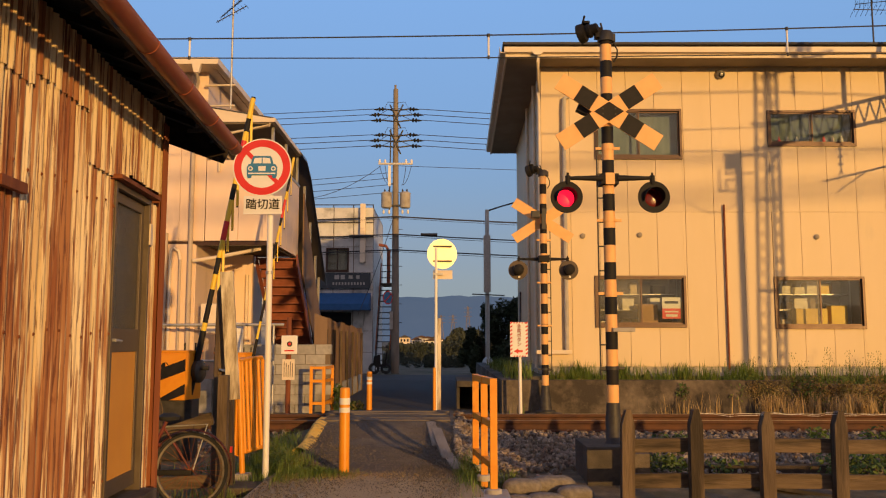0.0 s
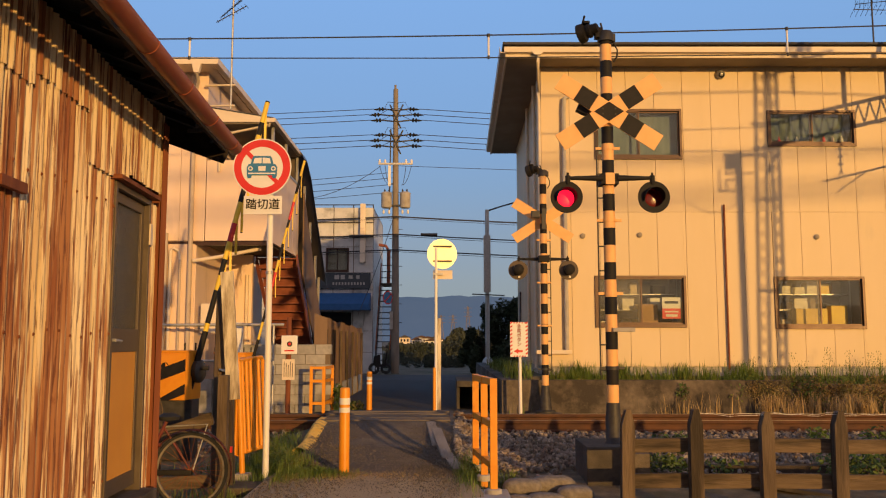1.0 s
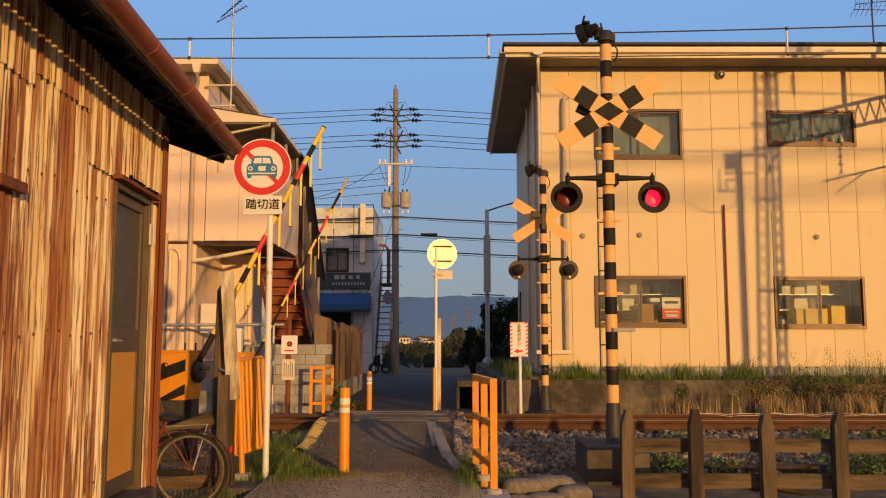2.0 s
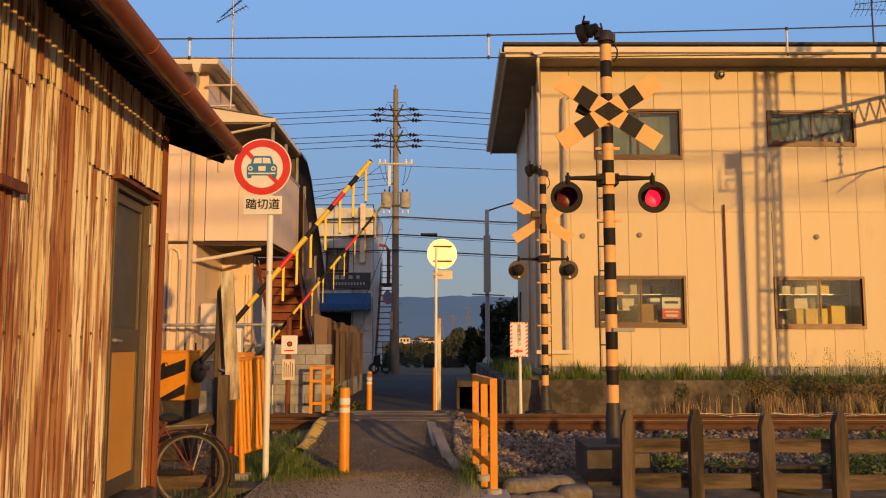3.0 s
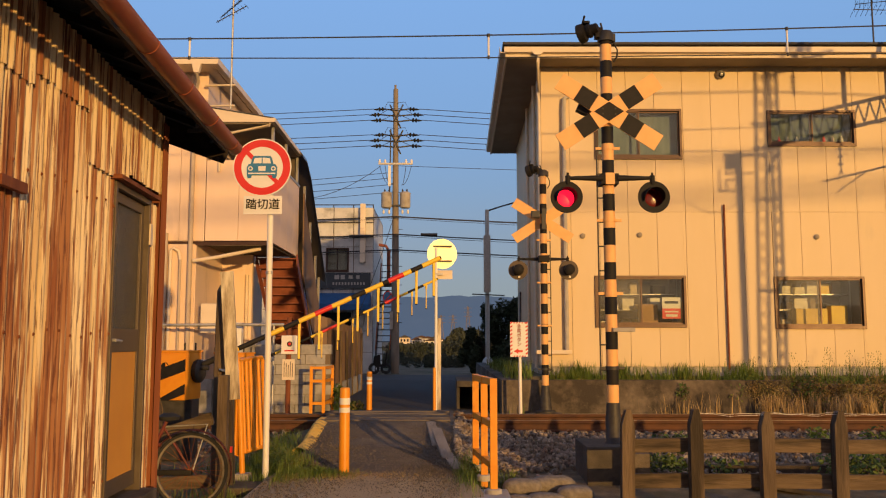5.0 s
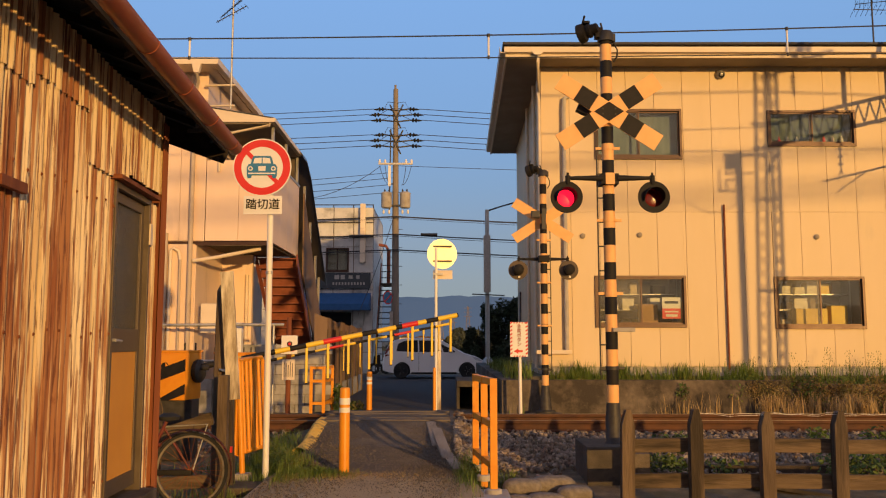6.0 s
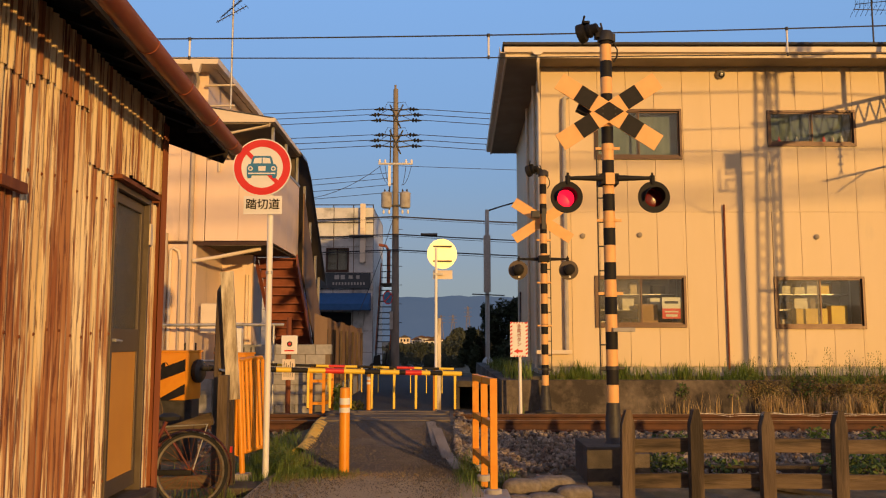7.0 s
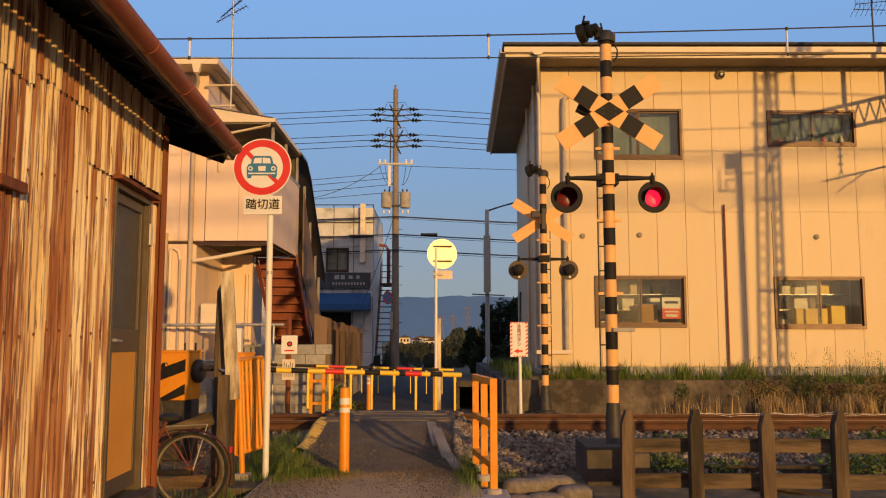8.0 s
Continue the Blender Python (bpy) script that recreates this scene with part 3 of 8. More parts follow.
def build_shed():
    """Built in its own space: u out of the wall towards the lane, v along it, then turned into place."""
    shed = thing("shed", (-2.1, 6.2, 0), "shed clad in rust-streaked corrugated iron with a red gutter", "shed")

    def put(name, bm, material, parent=shed, label="", smooth=False):
        bmesh.ops.transform(bm, matrix=SHED_TURN, verts=bm.verts)
        return part(name, bm, material, parent, label, smooth)

    def corrugated(v0, v1, z0, z1, off, ragged=0.0, pitch=0.076):
        bm = bmesh.new()
        n = int((v1 - v0) / pitch * 8)
        zs = [z0, z0 + (z1 - z0) * 0.3, z0 + (z1 - z0) * 0.65, z1]
        cols = []
        for i in range(n + 1):
            v = v0 + (v1 - v0) * i / n
            big = 0.006 * noise.noise((v * 2, z0, 1))
            col = []
            for k, z in enumerate(zs):
                u = off + 0.0115 * math.sin(v / pitch * 2 * math.pi) + big + 0.006 * noise.noise((v * 1.5, z * 1.2, 4))
                zz = z + (ragged * noise.noise((v * 14, 0, 7)) if k == 0 else 0)
                col.append(bm.verts.new((u, v, zz)))
            cols.append(col)
        for a, b_ in zip(cols, cols[1:]):
            for k in range(3):
                bm.faces.new((a[k], b_[k], b_[k + 1], a[k + 1]))
        return bm

    # structural wall behind the sheets, with the doorway left open
    dv0, dv1 = -1.03, -0.28
    wall = bmesh.new()
    for v0, v1, z0, z1 in ((-8.0, dv0, -0.15, 3.06), (dv1, -0.08, -0.15, 3.06), (dv0, dv1, 2.37, 3.06), (dv0, dv1, -0.15, 0.36)):
        box(-0.14, -0.03, v0, v1, z0, z1, bm=wall)
    box(-4.0, -0.03, -0.2, -0.08, -0.15, 3.06, bm=wall)
    box(-4.1, -4.0, -8.0, -0.08, -0.15, 3.9, bm=wall)
    box(-4.0, -0.14, -8.1, -8.0, -0.15, 3.06, bm=wall)
    put("wall", wall, WOOD_DARK)
    lo = 0.0
    v = -8.0
    k = 0
    while v < dv0 - 0.01:
        w = min(0.66, dv0 - v)
        put("sheet", corrugated(v, v + w + 0.02, -0.12, 2.72 + 0.03 * math.sin(k * 2.3), 0.004 + 0.006 * (k % 2)), RUST_SHEET, smooth=True)
        v += 0.66
        k += 1
    put("sheet", corrugated(dv1, -0.06, -0.12, 2.36, 0.003), RUST_SHEET, smooth=True)
    v = -8.0
    while v < -0.1:
        w = min(0.72, -0.06 - v)
        put("sheet", corrugated(v, v + w + 0.02, (2.63 if v < dv0 - 0.7 else 2.42) + 0.04 * math.sin(v * 5), 3.04, 0.017 + 0.004 * (k % 2), 0.014), RUST_SHEET, smooth=True)
        v += 0.72
        k += 1
    nails = bmesh.new()
    for z in (0.55, 1.42, 2.2):
        v = -3.2
        while v < dv0:
            lathe([(0.010, 0), (0.006, 0.006)], (0.018, v + 0.02 * math.sin(v * 40), z + 0.02 * math.sin(v * 9)), (1, 0, 0), 6, bm=nails)
            v += 0.152
    nails = put("nail_heads", nails, RUST_DARK)
    nails["kind"] = "stuff"
    put("corner_trim", box(-0.10, 0.028, -0.075, 0.0, -0.12, 2.98, 0.006), RUST_DARK)
    put("corner_trim", corrugated(-0.10, 0.02, -0.12, 2.98, 0.04, pitch=0.05), RUST_DARK, smooth=True)
    # short sheet hung askew beside the eave
    put("flashing", box(0.03, 0.06, -2.62, -2.36, 2.05, 2.10, 0.004), RUST_DARK)
    # doorway with an aluminium half-glazed door
    fr = bmesh.new()
    for v0, v1, z0, z1 in ((dv0, dv0 + 0.035, 0.38, 2.37), (dv1 - 0.035, dv1, 0.38, 2.37), (dv0 + 0.035, dv1 - 0.035, 2.33, 2.37)):
        box(-0.10, 0.025, v0, v1, z0, z1, 0.003, bm=fr)
    put("door_frame", fr, BRONZE)
    put("door_cap", box(-0.02, 0.075, dv0 - 0.06, dv1 + 0.06, 2.372, 2.40, 0.004), RUST_DARK)
    door = bmesh.new()
    a, b_ = dv0 + 0.04, dv1 - 0.04
    for v0, v1, z0, z1 in ((a, a + 0.05, 0.42, 2.325), (b_ - 0.05, b_, 0.42, 2.325), (a + 0.05, b_ - 0.05, 2.26, 2.325), (a + 0.05, b_ - 0.05, 1.31, 1.46), (a + 0.05, b_ - 0.05, 0.42, 0.52)):
        box(-0.05, -0.012, v0, v1, z0, z1, 0.003, bm=door)
    door = put("door", door, BRONZE, label="bronze aluminium door with patterned glass")
    put("door_glass", box(-0.034, -0.028, a + 0.05, b_ - 0.05, 1.46, 2.26), FROSTED, door, "dimpled dark glass")
    put("door_panel", box(-0.04, -0.022, a + 0.05, b_ - 0.05, 0.52, 1.31), CREAM_DOOR, door, "plain tan lower panel")
    h = rod((-0.012, a + 0.03, 1.385), (0.035, a + 0.03, 1.385), 0.012)
    rod((0.03, a + 0.025, 1.385), (0.03, a + 0.15, 1.38), 0.009, bm=h)
    lathe([(0.024, 0), (0.024, 0.008), (0.012, 0.012)], (-0.012, a + 0.03, 1.385), (1, 0, 0), 16, bm=h)
    put("door_handle", h, STEEL, door, "chrome lever handle", True)
    put("hinge", box(0.0, 0.035, dv1 - 0.03, dv1 + 0.03, 2.05, 2.2, 0.004), FASCIA)
    put("step", box(-0.1, 0.12, dv0 - 0.05, dv1 + 0.05, -0.12, 0.38, 0.01), CONCRETE)
    # roof: boards over rafters, corrugated sheets and the gutter
    slope = 0.36
    ru = [(0.39, 3.03), (-2.0, 3.02 + 2.44 * slope), (-2.0, 3.06 + 2.44 * slope), (0.39, 3.065)]
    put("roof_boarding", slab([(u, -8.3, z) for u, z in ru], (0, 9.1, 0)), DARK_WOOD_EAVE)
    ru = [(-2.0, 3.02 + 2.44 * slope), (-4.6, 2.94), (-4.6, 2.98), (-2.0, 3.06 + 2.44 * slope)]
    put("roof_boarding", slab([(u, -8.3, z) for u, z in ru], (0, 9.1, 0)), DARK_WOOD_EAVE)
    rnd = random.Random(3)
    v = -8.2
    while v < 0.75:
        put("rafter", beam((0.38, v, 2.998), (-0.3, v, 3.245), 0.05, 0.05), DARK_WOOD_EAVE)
        v += 0.5
    for _ in range(14):
        vv = rnd.uniform(-3.2, 0.6)
        put("lath", beam((rnd.uniform(0.25, 0.36), vv, 2.985), (rnd.uniform(0.1, 0.3), vv + rnd.uniform(0.1, 0.22), 2.99 + 0.02), 0.012, 0.03), WOOD_DARK)
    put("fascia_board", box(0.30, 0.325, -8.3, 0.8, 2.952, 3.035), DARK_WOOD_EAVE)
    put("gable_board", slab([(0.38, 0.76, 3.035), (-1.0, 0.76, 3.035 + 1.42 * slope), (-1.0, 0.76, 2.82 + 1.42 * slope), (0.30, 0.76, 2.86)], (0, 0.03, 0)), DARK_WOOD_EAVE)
    g = bmesh.new()
    seg = 14
    ring = [(0.435 + 0.062 * math.cos(math.pi + k * math.pi / seg), 2.955 + 0.068 * math.sin(math.pi + k * math.pi / seg)) for k in range(seg + 1)]
    ring += [(0.435 + 0.055 * math.cos(-k * math.pi / seg), 2.955 + 0.06 * math.sin(-k * math.pi / seg)) for k in range(seg + 1)]
    slab([(u, -8.3, z) for u, z in ring], (0, 8.86, 0), bm=g)
    for v in np.arange(-7.9, 0.5, 0.75):
        slab([(0.435 + (u - 0.435) * 1.06, v, 2.955 + (z - 2.955) * 1.06) for u, z in ring], (0, 0.012, 0), bm=g)
    put("gutter", g, GUTTER_RED, label="rust-red round gutter", smooth=True)
    put("roof_edge", box(0.30, 0.40, -8.3, 0.8, 3.04, 3.075, 0.006), GUTTER_RED)


FROSTED = mat("patterned_glass", (0.028, 0.032, 0.028), (0.06, 0.06, 0.05), 55, rough=0.22, bump=0.9, fine=85, spec=0.7)
build_shed()


# ---- cream two-storey house behind the track ----
def clad(parent, x0, x1, y, z0, z1, cols, zcuts, openings, material, gap=0.007, thick=0.03):
    """Upright siding boards on a wall that faces the camera, cut round its openings."""
    edges = [x0 + (x1 - x0) * i / cols for i in range(cols + 1)]
    for a, b_ in zip(edges, edges[1:]):
        for lo, hi in zip(zcuts, zcuts[1:]):
            pieces = [(a, b_, lo, hi)]
            for ox0, ox1, oz0, oz1 in openings:
                nxt = []
                for p in pieces:
                    if p[1] <= ox0 or p[0] >= ox1 or p[3] <= oz0 or p[2] >= oz1:
                        nxt.append(p)
                        continue
                    m0, m1 = max(p[0], ox0), min(p[1], ox1)
                    if p[0] < ox0:
                        nxt.append((p[0], ox0, p[2], p[3]))
                    if p[1] > ox1:
                        nxt.append((ox1, p[1], p[2], p[3]))
                    if p[2] < oz0:
                        nxt.append((m0, m1, p[2], oz0))
                    if p[3] > oz1:
                        nxt.append((m0, m1, oz1, p[3]))
                pieces = nxt
            for p in pieces:
                if p[1] - p[0] > 0.02 and p[3] - p[2] > 0.02:
                    g0 = gap if abs(p[0] - a) < 1e-6 else 0
                    part("panel", box(p[0] + g0, p[1], y - thick, y, p[2] + gap * 0.5, p[3], 0.004), material, parent)


def wall_with_holes(x0, x1, y0, y1, z0, z1, openings):
    """A wall along x, as blocks that leave the openings free."""
    bm = bmesh.new()
    xs = sorted({x0, x1, *[o[0] for o in openings], *[o[1] for o in openings]})
    for a, b_ in zip(xs, xs[1:]):
        z = z0
        for o in sorted([o for o in openings if o[0] < (a + b_) / 2 < o[1]], key=lambda o_: o_[2]):
            box(a, b_, y0, y1, z, o[2], bm=bm)
            z = o[3]
        box(a, b_, y0, y1, z, z1, bm=bm)
    bmesh.ops.remove_doubles(bm, verts=bm.verts, dist=1e-4)
    return bm


def sliding_window(parent, x0, x1, z0, z1, y, material, split=0.5):
    """A sliding window with a frame, two sashes and their panes, in a wall whose face is at y."""
    f = bmesh.new()
    t = 0.032
    for a, b_, lo, hi in ((x0 - 0.02, x1 + 0.02, z1 - t, z1 + 0.015), (x0 - 0.02, x1 + 0.02, z0 - 0.035, z0 + t), (x0 - 0.02, x0 + t, z0 + t, z1 - t), (x1 - t, x1 + 0.02, z0 + t, z1 - t)):
        box(a, b_, y - 0.065, y + 0.05, lo, hi, 0.004, bm=f)
    w = part("window", f, material, parent)
    mid = x0 + (x1 - x0) * split
    for k, (a, b_) in enumerate(((x0 + t, mid + 0.03), (mid - 0.03, x1 - t))):
        s = bmesh.new()
        yy = y + (0.0 if k else -0.035)
        for p, q, lo, hi in ((a, b_, z1 - t - 0.028, z1 - t), (a, b_, z0 + t, z0 + t + 0.04), (a, a + 0.03, z0 + t + 0.04, z1 - t - 0.028), (b_ - 0.03, b_, z0 + t + 0.04, z1 - t - 0.028)):
            box(p, q, yy - 0.012, yy + 0.016, lo, hi, 0.003, bm=s)
        part("sash", s, material, w)
        g = part("pane", box(a + 0.03, b_ - 0.03, yy, yy + 0.004, z0 + t + 0.04, z1 - t - 0.028), GLASS_HAZY if k == 0 and z1 < 3 else GLASS, w)
        g.visible_shadow = False
    return w


HW = [(3.15, 4.99, 1.69, 2.71), (6.85, 8.67, 1.66, 2.69), (3.2, 5.0, 5.2, 6.23), (6.84, 8.66, 5.48, 6.2)]


def build_house():
    house = thing("house", (8, 20, 0.6), "two-storey house clad in cream upright siding boards", "house")
    Y, X0, X1 = 17.5, 2.06, 14.0
    part("foundation", box(X0 + 0.03, X1 - 0.03, Y + 0.03, 25.1, 0.3, 0.92), CONCRETE_PALE, house)
    part("wall", wall_with_holes(X0 + 0.04, X1 - 0.04, Y, Y + 0.14, 0.92, 7.2, HW), JOINT, house)
    rest = box(X0 + 0.04, X0 + 0.16, Y + 0.14, 25.1, 0.92, 7.2)
    box(X1 - 0.16, X1 - 0.04, Y + 0.14, 23.4, 0.92, 7.2, bm=rest)
    box(X0 + 0.16, X1 - 0.16, 24.98, 25.1, 0.92, 7.2, bm=rest)
    box(X0 + 0.16, X1 - 0.16, Y + 0.14, 24.98, 4.1, 4.25, bm=rest)
    box(X0 + 0.16, X1 - 0.16, Y + 0.14, 24.98, 0.92, 0.98, bm=rest)
    box(X0 + 0.16, X1 - 0.16, 20.4, 20.5, 0.98, 7.0, bm=rest)
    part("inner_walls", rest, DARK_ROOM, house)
    # side boards
    for k in range(13):
        a = Y + k * 0.585
        part("panel", box(X0, X0 + 0.03, a + 0.007, a + 0.58, 0.86, 7.15, 0.004), SIDING, house)
    for a, b_, lo, hi in HW:
        sliding_window(house, a, b_, lo, hi, Y, FRAME_BROWN)
    # roof
    zf = 7.14
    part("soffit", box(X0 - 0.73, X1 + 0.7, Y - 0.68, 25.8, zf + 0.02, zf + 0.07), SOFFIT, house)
    fb = box(X0 - 0.75, X1 + 0.7, Y - 0.72, Y - 0.68, zf - 0.01, zf + 0.22, 0.005)
    box(X0 - 0.77, X0 - 0.73, Y - 0.72, 25.8, zf - 0.01, zf + 0.22, 0.005, bm=fb)
    part("fascia", fb, FASCIA, house)
    gt = bmesh.new()
    prof = [(0, 0), (-0.11, 0.015), (-0.125, 0.12), (-0.115, 0.12), (-0.1, 0.028), (0, 0.015)]
    slab([(X0 - 0.80, Y - 0.72 + u, zf + 0.06 + w) for u, w in prof], (13.55, 0, 0), bm=gt)
    slab([(X0 - 0.77 + u, Y - 0.80, zf + 0.06 + w) for u, w in prof], (0, 9.1, 0), bm=gt)
    part("gutter", gt, FASCIA, house, "cream square gutter")
    rf = bmesh.new()
    e = [(X0 - 0.83, Y - 0.88), (X1 + 0.75, Y - 0.88), (X1 + 0.75, 25.9), (X0 - 0.83, 25.9)]
    lo = [rf.verts.new((x, y, zf + 0.215)) for x, y in e]
    md = [rf.verts.new((x, y, zf + 0.265)) for x, y in e]
    r0, r1 = rf.verts.new((X0 + 3.6, 21.3, zf + 0.66)), rf.verts.new((X1 - 3.6, 21.3, zf + 0.66))
    rf.faces.new(lo)
    for i in range(4):
        j = (i + 1) % 4
        rf.faces.new((lo[i], lo[j], md[j], md[i]))
    rf.faces.new((md[0], md[1], r1, r0))
    rf.faces.new((md[1], md[2], r1))
    rf.faces.new((md[2], md[3], r0, r1))
    rf.faces.new((md[3], md[0], r0))
    part("roof", rf, ROOF_DARK, house)
    # downpipes
    hopper = bmesh.new()
    slab([(1.72, 16.66, zf + 0.18), (2.14, 16.66, zf + 0.18), (2.0, 16.66, zf + 0.02), (1.88, 16.66, zf + 0.02)], (0, 0.1, 0), bm=hopper)
    part("hopper", hopper, FASCIA, house)
    dp = pipe([(1.95, 16.72, zf + 0.03), (1.95, 16.72, zf - 0.1), (2.0, 17.36, zf - 0.55), (2.02, 17.42, zf - 0.75), (2.02, 17.42, 0.9)], 0.035)
    part("downpipe", dp, FASCIA, house, smooth=True)
    dp = pipe([(2.64, 17.42, 6.5), (2.55, 17.38, 6.45), (2.53, 17.38, 6.2), (2.53, 17.38, 1.35), (2.53, 17.38, 1.18)], 0.045)
    part("downpipe", dp, CONCRETE_PALE, house, smooth=True)
    part("conduit", box(1.9, 2.62, 17.33, 17.4, 1.12, 1.2, 0.01), FASCIA, house)
    part("downpipe", pipe([(5.84, 17.42, 4.2), (5.84, 17.42, 0.8)], 0.02), RUST_DARK, house, "thin brown pipe", True)
    v = lathe([(0.10, 0), (0.10, 0.05), (0.075, 0.10), (0.03, 0.13)], (5.87, 17.47, 7.0), (0, -1, -0.25), 20)
    part("vent_hood", v, FRAME_GREY, house, "round metal vent hood", True)
    # black disc stands in for the dark inside of the hood
    part("vent_shade_disc", lathe([(0.062, 0), (0.062, 0.004)], (5.87, 17.355, 6.955), (0, -1, -0.35), 18), BLACK, house)
    for x, z in ((4.08, 3.57), (7.75, 3.53), (2.9, 3.55)):
        part("vent_cap", lathe([(0.055, 0), (0.055, 0.03), (0.03, 0.05)], (x, 17.47, z), (0, -1, 0), 16), SOFFIT, house, smooth=True)
    # side wall: downpipes and a narrow door
    for y in (18.6, 20.5):
        part("downpipe", pipe([(X0 - 0.05, y, 7.1), (X0 - 0.05, y, 0.8)], 0.04), FASCIA, house, smooth=True)
    part("side_door", box(X0 - 0.03, X0 - 0.004, 23.7, 24.4, 0.9, 2.75, 0.005), FRAME_BROWN, house, "narrow dark side door")
    clad(house, X0, X1, Y, 0.86, 7.16, 20, [0.86, 4.05, 7.16], HW, SIDING)
    # the plan is a little out of square: the side walls run back to the right
    for ob in house.children_recursive:
        for v in ob.data.vertices:
            v.co.x += 0.0205 * (v.co.y + 20 - Y)
    return house


build_house()

# ---- retaining wall ----
rw = slab([(1.12, 16.35, -0.2), (1.12, 16.35, 0.64), (6.6, 16.35, 0.63), (6.9, 16.35, 0.56), (22, 16.35, 0.50), (22, 16.35, -0.2)], (0, 0.28, 0))
slab([(1.12, 16.63, -0.2), (1.12, 16.63, 0.64), (1.12, 29, 0.66), (1.12, 29, -0.2)], (0.28, 0, 0), bm=rw)
solid("retaining_wall", rw, CONCRETE, "stained low concrete retaining wall below the house", "retaining wall", kind="structure")


# ---- level crossing: signals ----
def band_pole(parent, x, y, z0, z1, r, first_black=True, step=0.285):
    """A pole in black and orange bands, each a sleeve of its own."""
    z, black = z0, first_black
    while z < z1 - 0.01:
        e = min(z1, z + step)
        part("band", rod((x, y, z), (x, y, e), r if black else r * 0.985, seg=20), BLACK if black else PALE_ORANGE, parent, smooth=True)
        z, black = e, not black


def cross_board(parent, centre, length, width, tilt, normal_y, material_front, dark=True):
    """One arm of the cross sign: a plate with black and orange fields."""
    cx, cy, cz = centre
    t = Matrix.Translation(centre) @ Matrix.Rotation(radians(tilt), 4, 'Y')
    fields = [(-0.5, -0.31, 0), (-0.31, -0.15, 1), (-0.15, -0.0, 0), (0.0, 0.15, 0), (0.15, 0.31, 1), (0.31, 0.5, 0)]
    plate = part("cross_board", box(-length / 2, length / 2, -0.006, 0.006, -width / 2, width / 2, 0.002, turn=t), PALE_ORANGE, parent)
    if dark:
        for a, b_, k in fields:
            if k:
                part("black_field", box(a * length, b_ * length, -0.0095, -0.0062, -width / 2 + 0.001, width / 2 - 0.001, turn=t), BLACK, plate)
    return plate


def flashing_lamp(parent, x, y, z, facing=-1, scale=1.0):
    """A round backplate with a hooded red lens; returns the turning lens insert's pose."""
    s = scale
    bp = lathe([(0.112 * s, 0.0), (0.178 * s, -0.004), (0.182 * s, 0.004), (0.178 * s, 0.014), (0.125 * s, 0.024), (0.118 * s, 0.24 * s), (0.06 * s, 0.28 * s), (0.0, 0.285 * s), (0.0, 0.27 * s), (0.105 * s, 0.235 * s), (0.112 * s, 0.02)], (x, y, z), (0, -facing, 0), 32, ring=True)
    lamp = part("lamp_housing", bp, BLACK, parent, "round black lamp backplate", True)
    hood = bmesh.new()
    n = 18
    rows = []
    for k in range(n + 1):
        a = radians(-15 + 210 * k / n)
        d = 0.13 * s * (0.35 + 0.65 * math.sin(max(0, min(math.pi, a))) ** 0.8)
        for r in (0.118 * s, 0.112 * s):
            rows.append((hood.verts.new((x + r * math.cos(a), y, z + r * math.sin(a))), hood.verts.new((x + r * math.cos(a), y + facing * d, z + r * math.sin(a) - 0.02 * s))))
    for k in range(n):
        o0, i0, o1, i1 = rows[2 * k], rows[2 * k + 1], rows[2 * k + 2], rows[2 * k + 3]
        for f in ((o0[0], o1[0], o1[1], o0[1]), (i0[0], i0[1], i1[1], i1[0]), (o0[1], o1[1], i1[1], i0[1])):
            hood.faces.new(f)
    part("hood", hood, BLACK, lamp, smooth=True)
    return lamp


def lens_insert(name, x, y, z, parent, r=0.100):
    """The lamp's turning insert: a lit red lens on one face, a dark one on the other."""
    o = root_of(parent)
    bm = lathe([(0.0, 0.016), (r * 0.5, 0.013), (r * 0.9, 0.006), (r, 0.0015)], (0, 0, 0), (0, -1, 0), 28)
    n_front = len(bm.faces)
    lathe([(r, -0.0015), (r * 0.9, -0.006), (r * 0.5, -0.013), (0.0, -0.016)], (0, 0, 0), (0, -1, 0), 28, bm=bm)
    bm.faces.ensure_lookup_table()
    for i, f in enumerate(bm.faces):
        f.material_index = 0 if i < n_front else 1
    ob = new(name, mesh_of(bm, name, [LAMP_ON, LAMP_OFF], True))
    ob.parent = parent
    ob.location = Vector((x, y, z)) - o
    ob["label"] = "round red lens"
    return ob


LENSES = []
PLATE_BACK = mat("dull_plate_back", (0.085, 0.062, 0.042), (0.12, 0.088, 0.06), 6, rough=0.7)


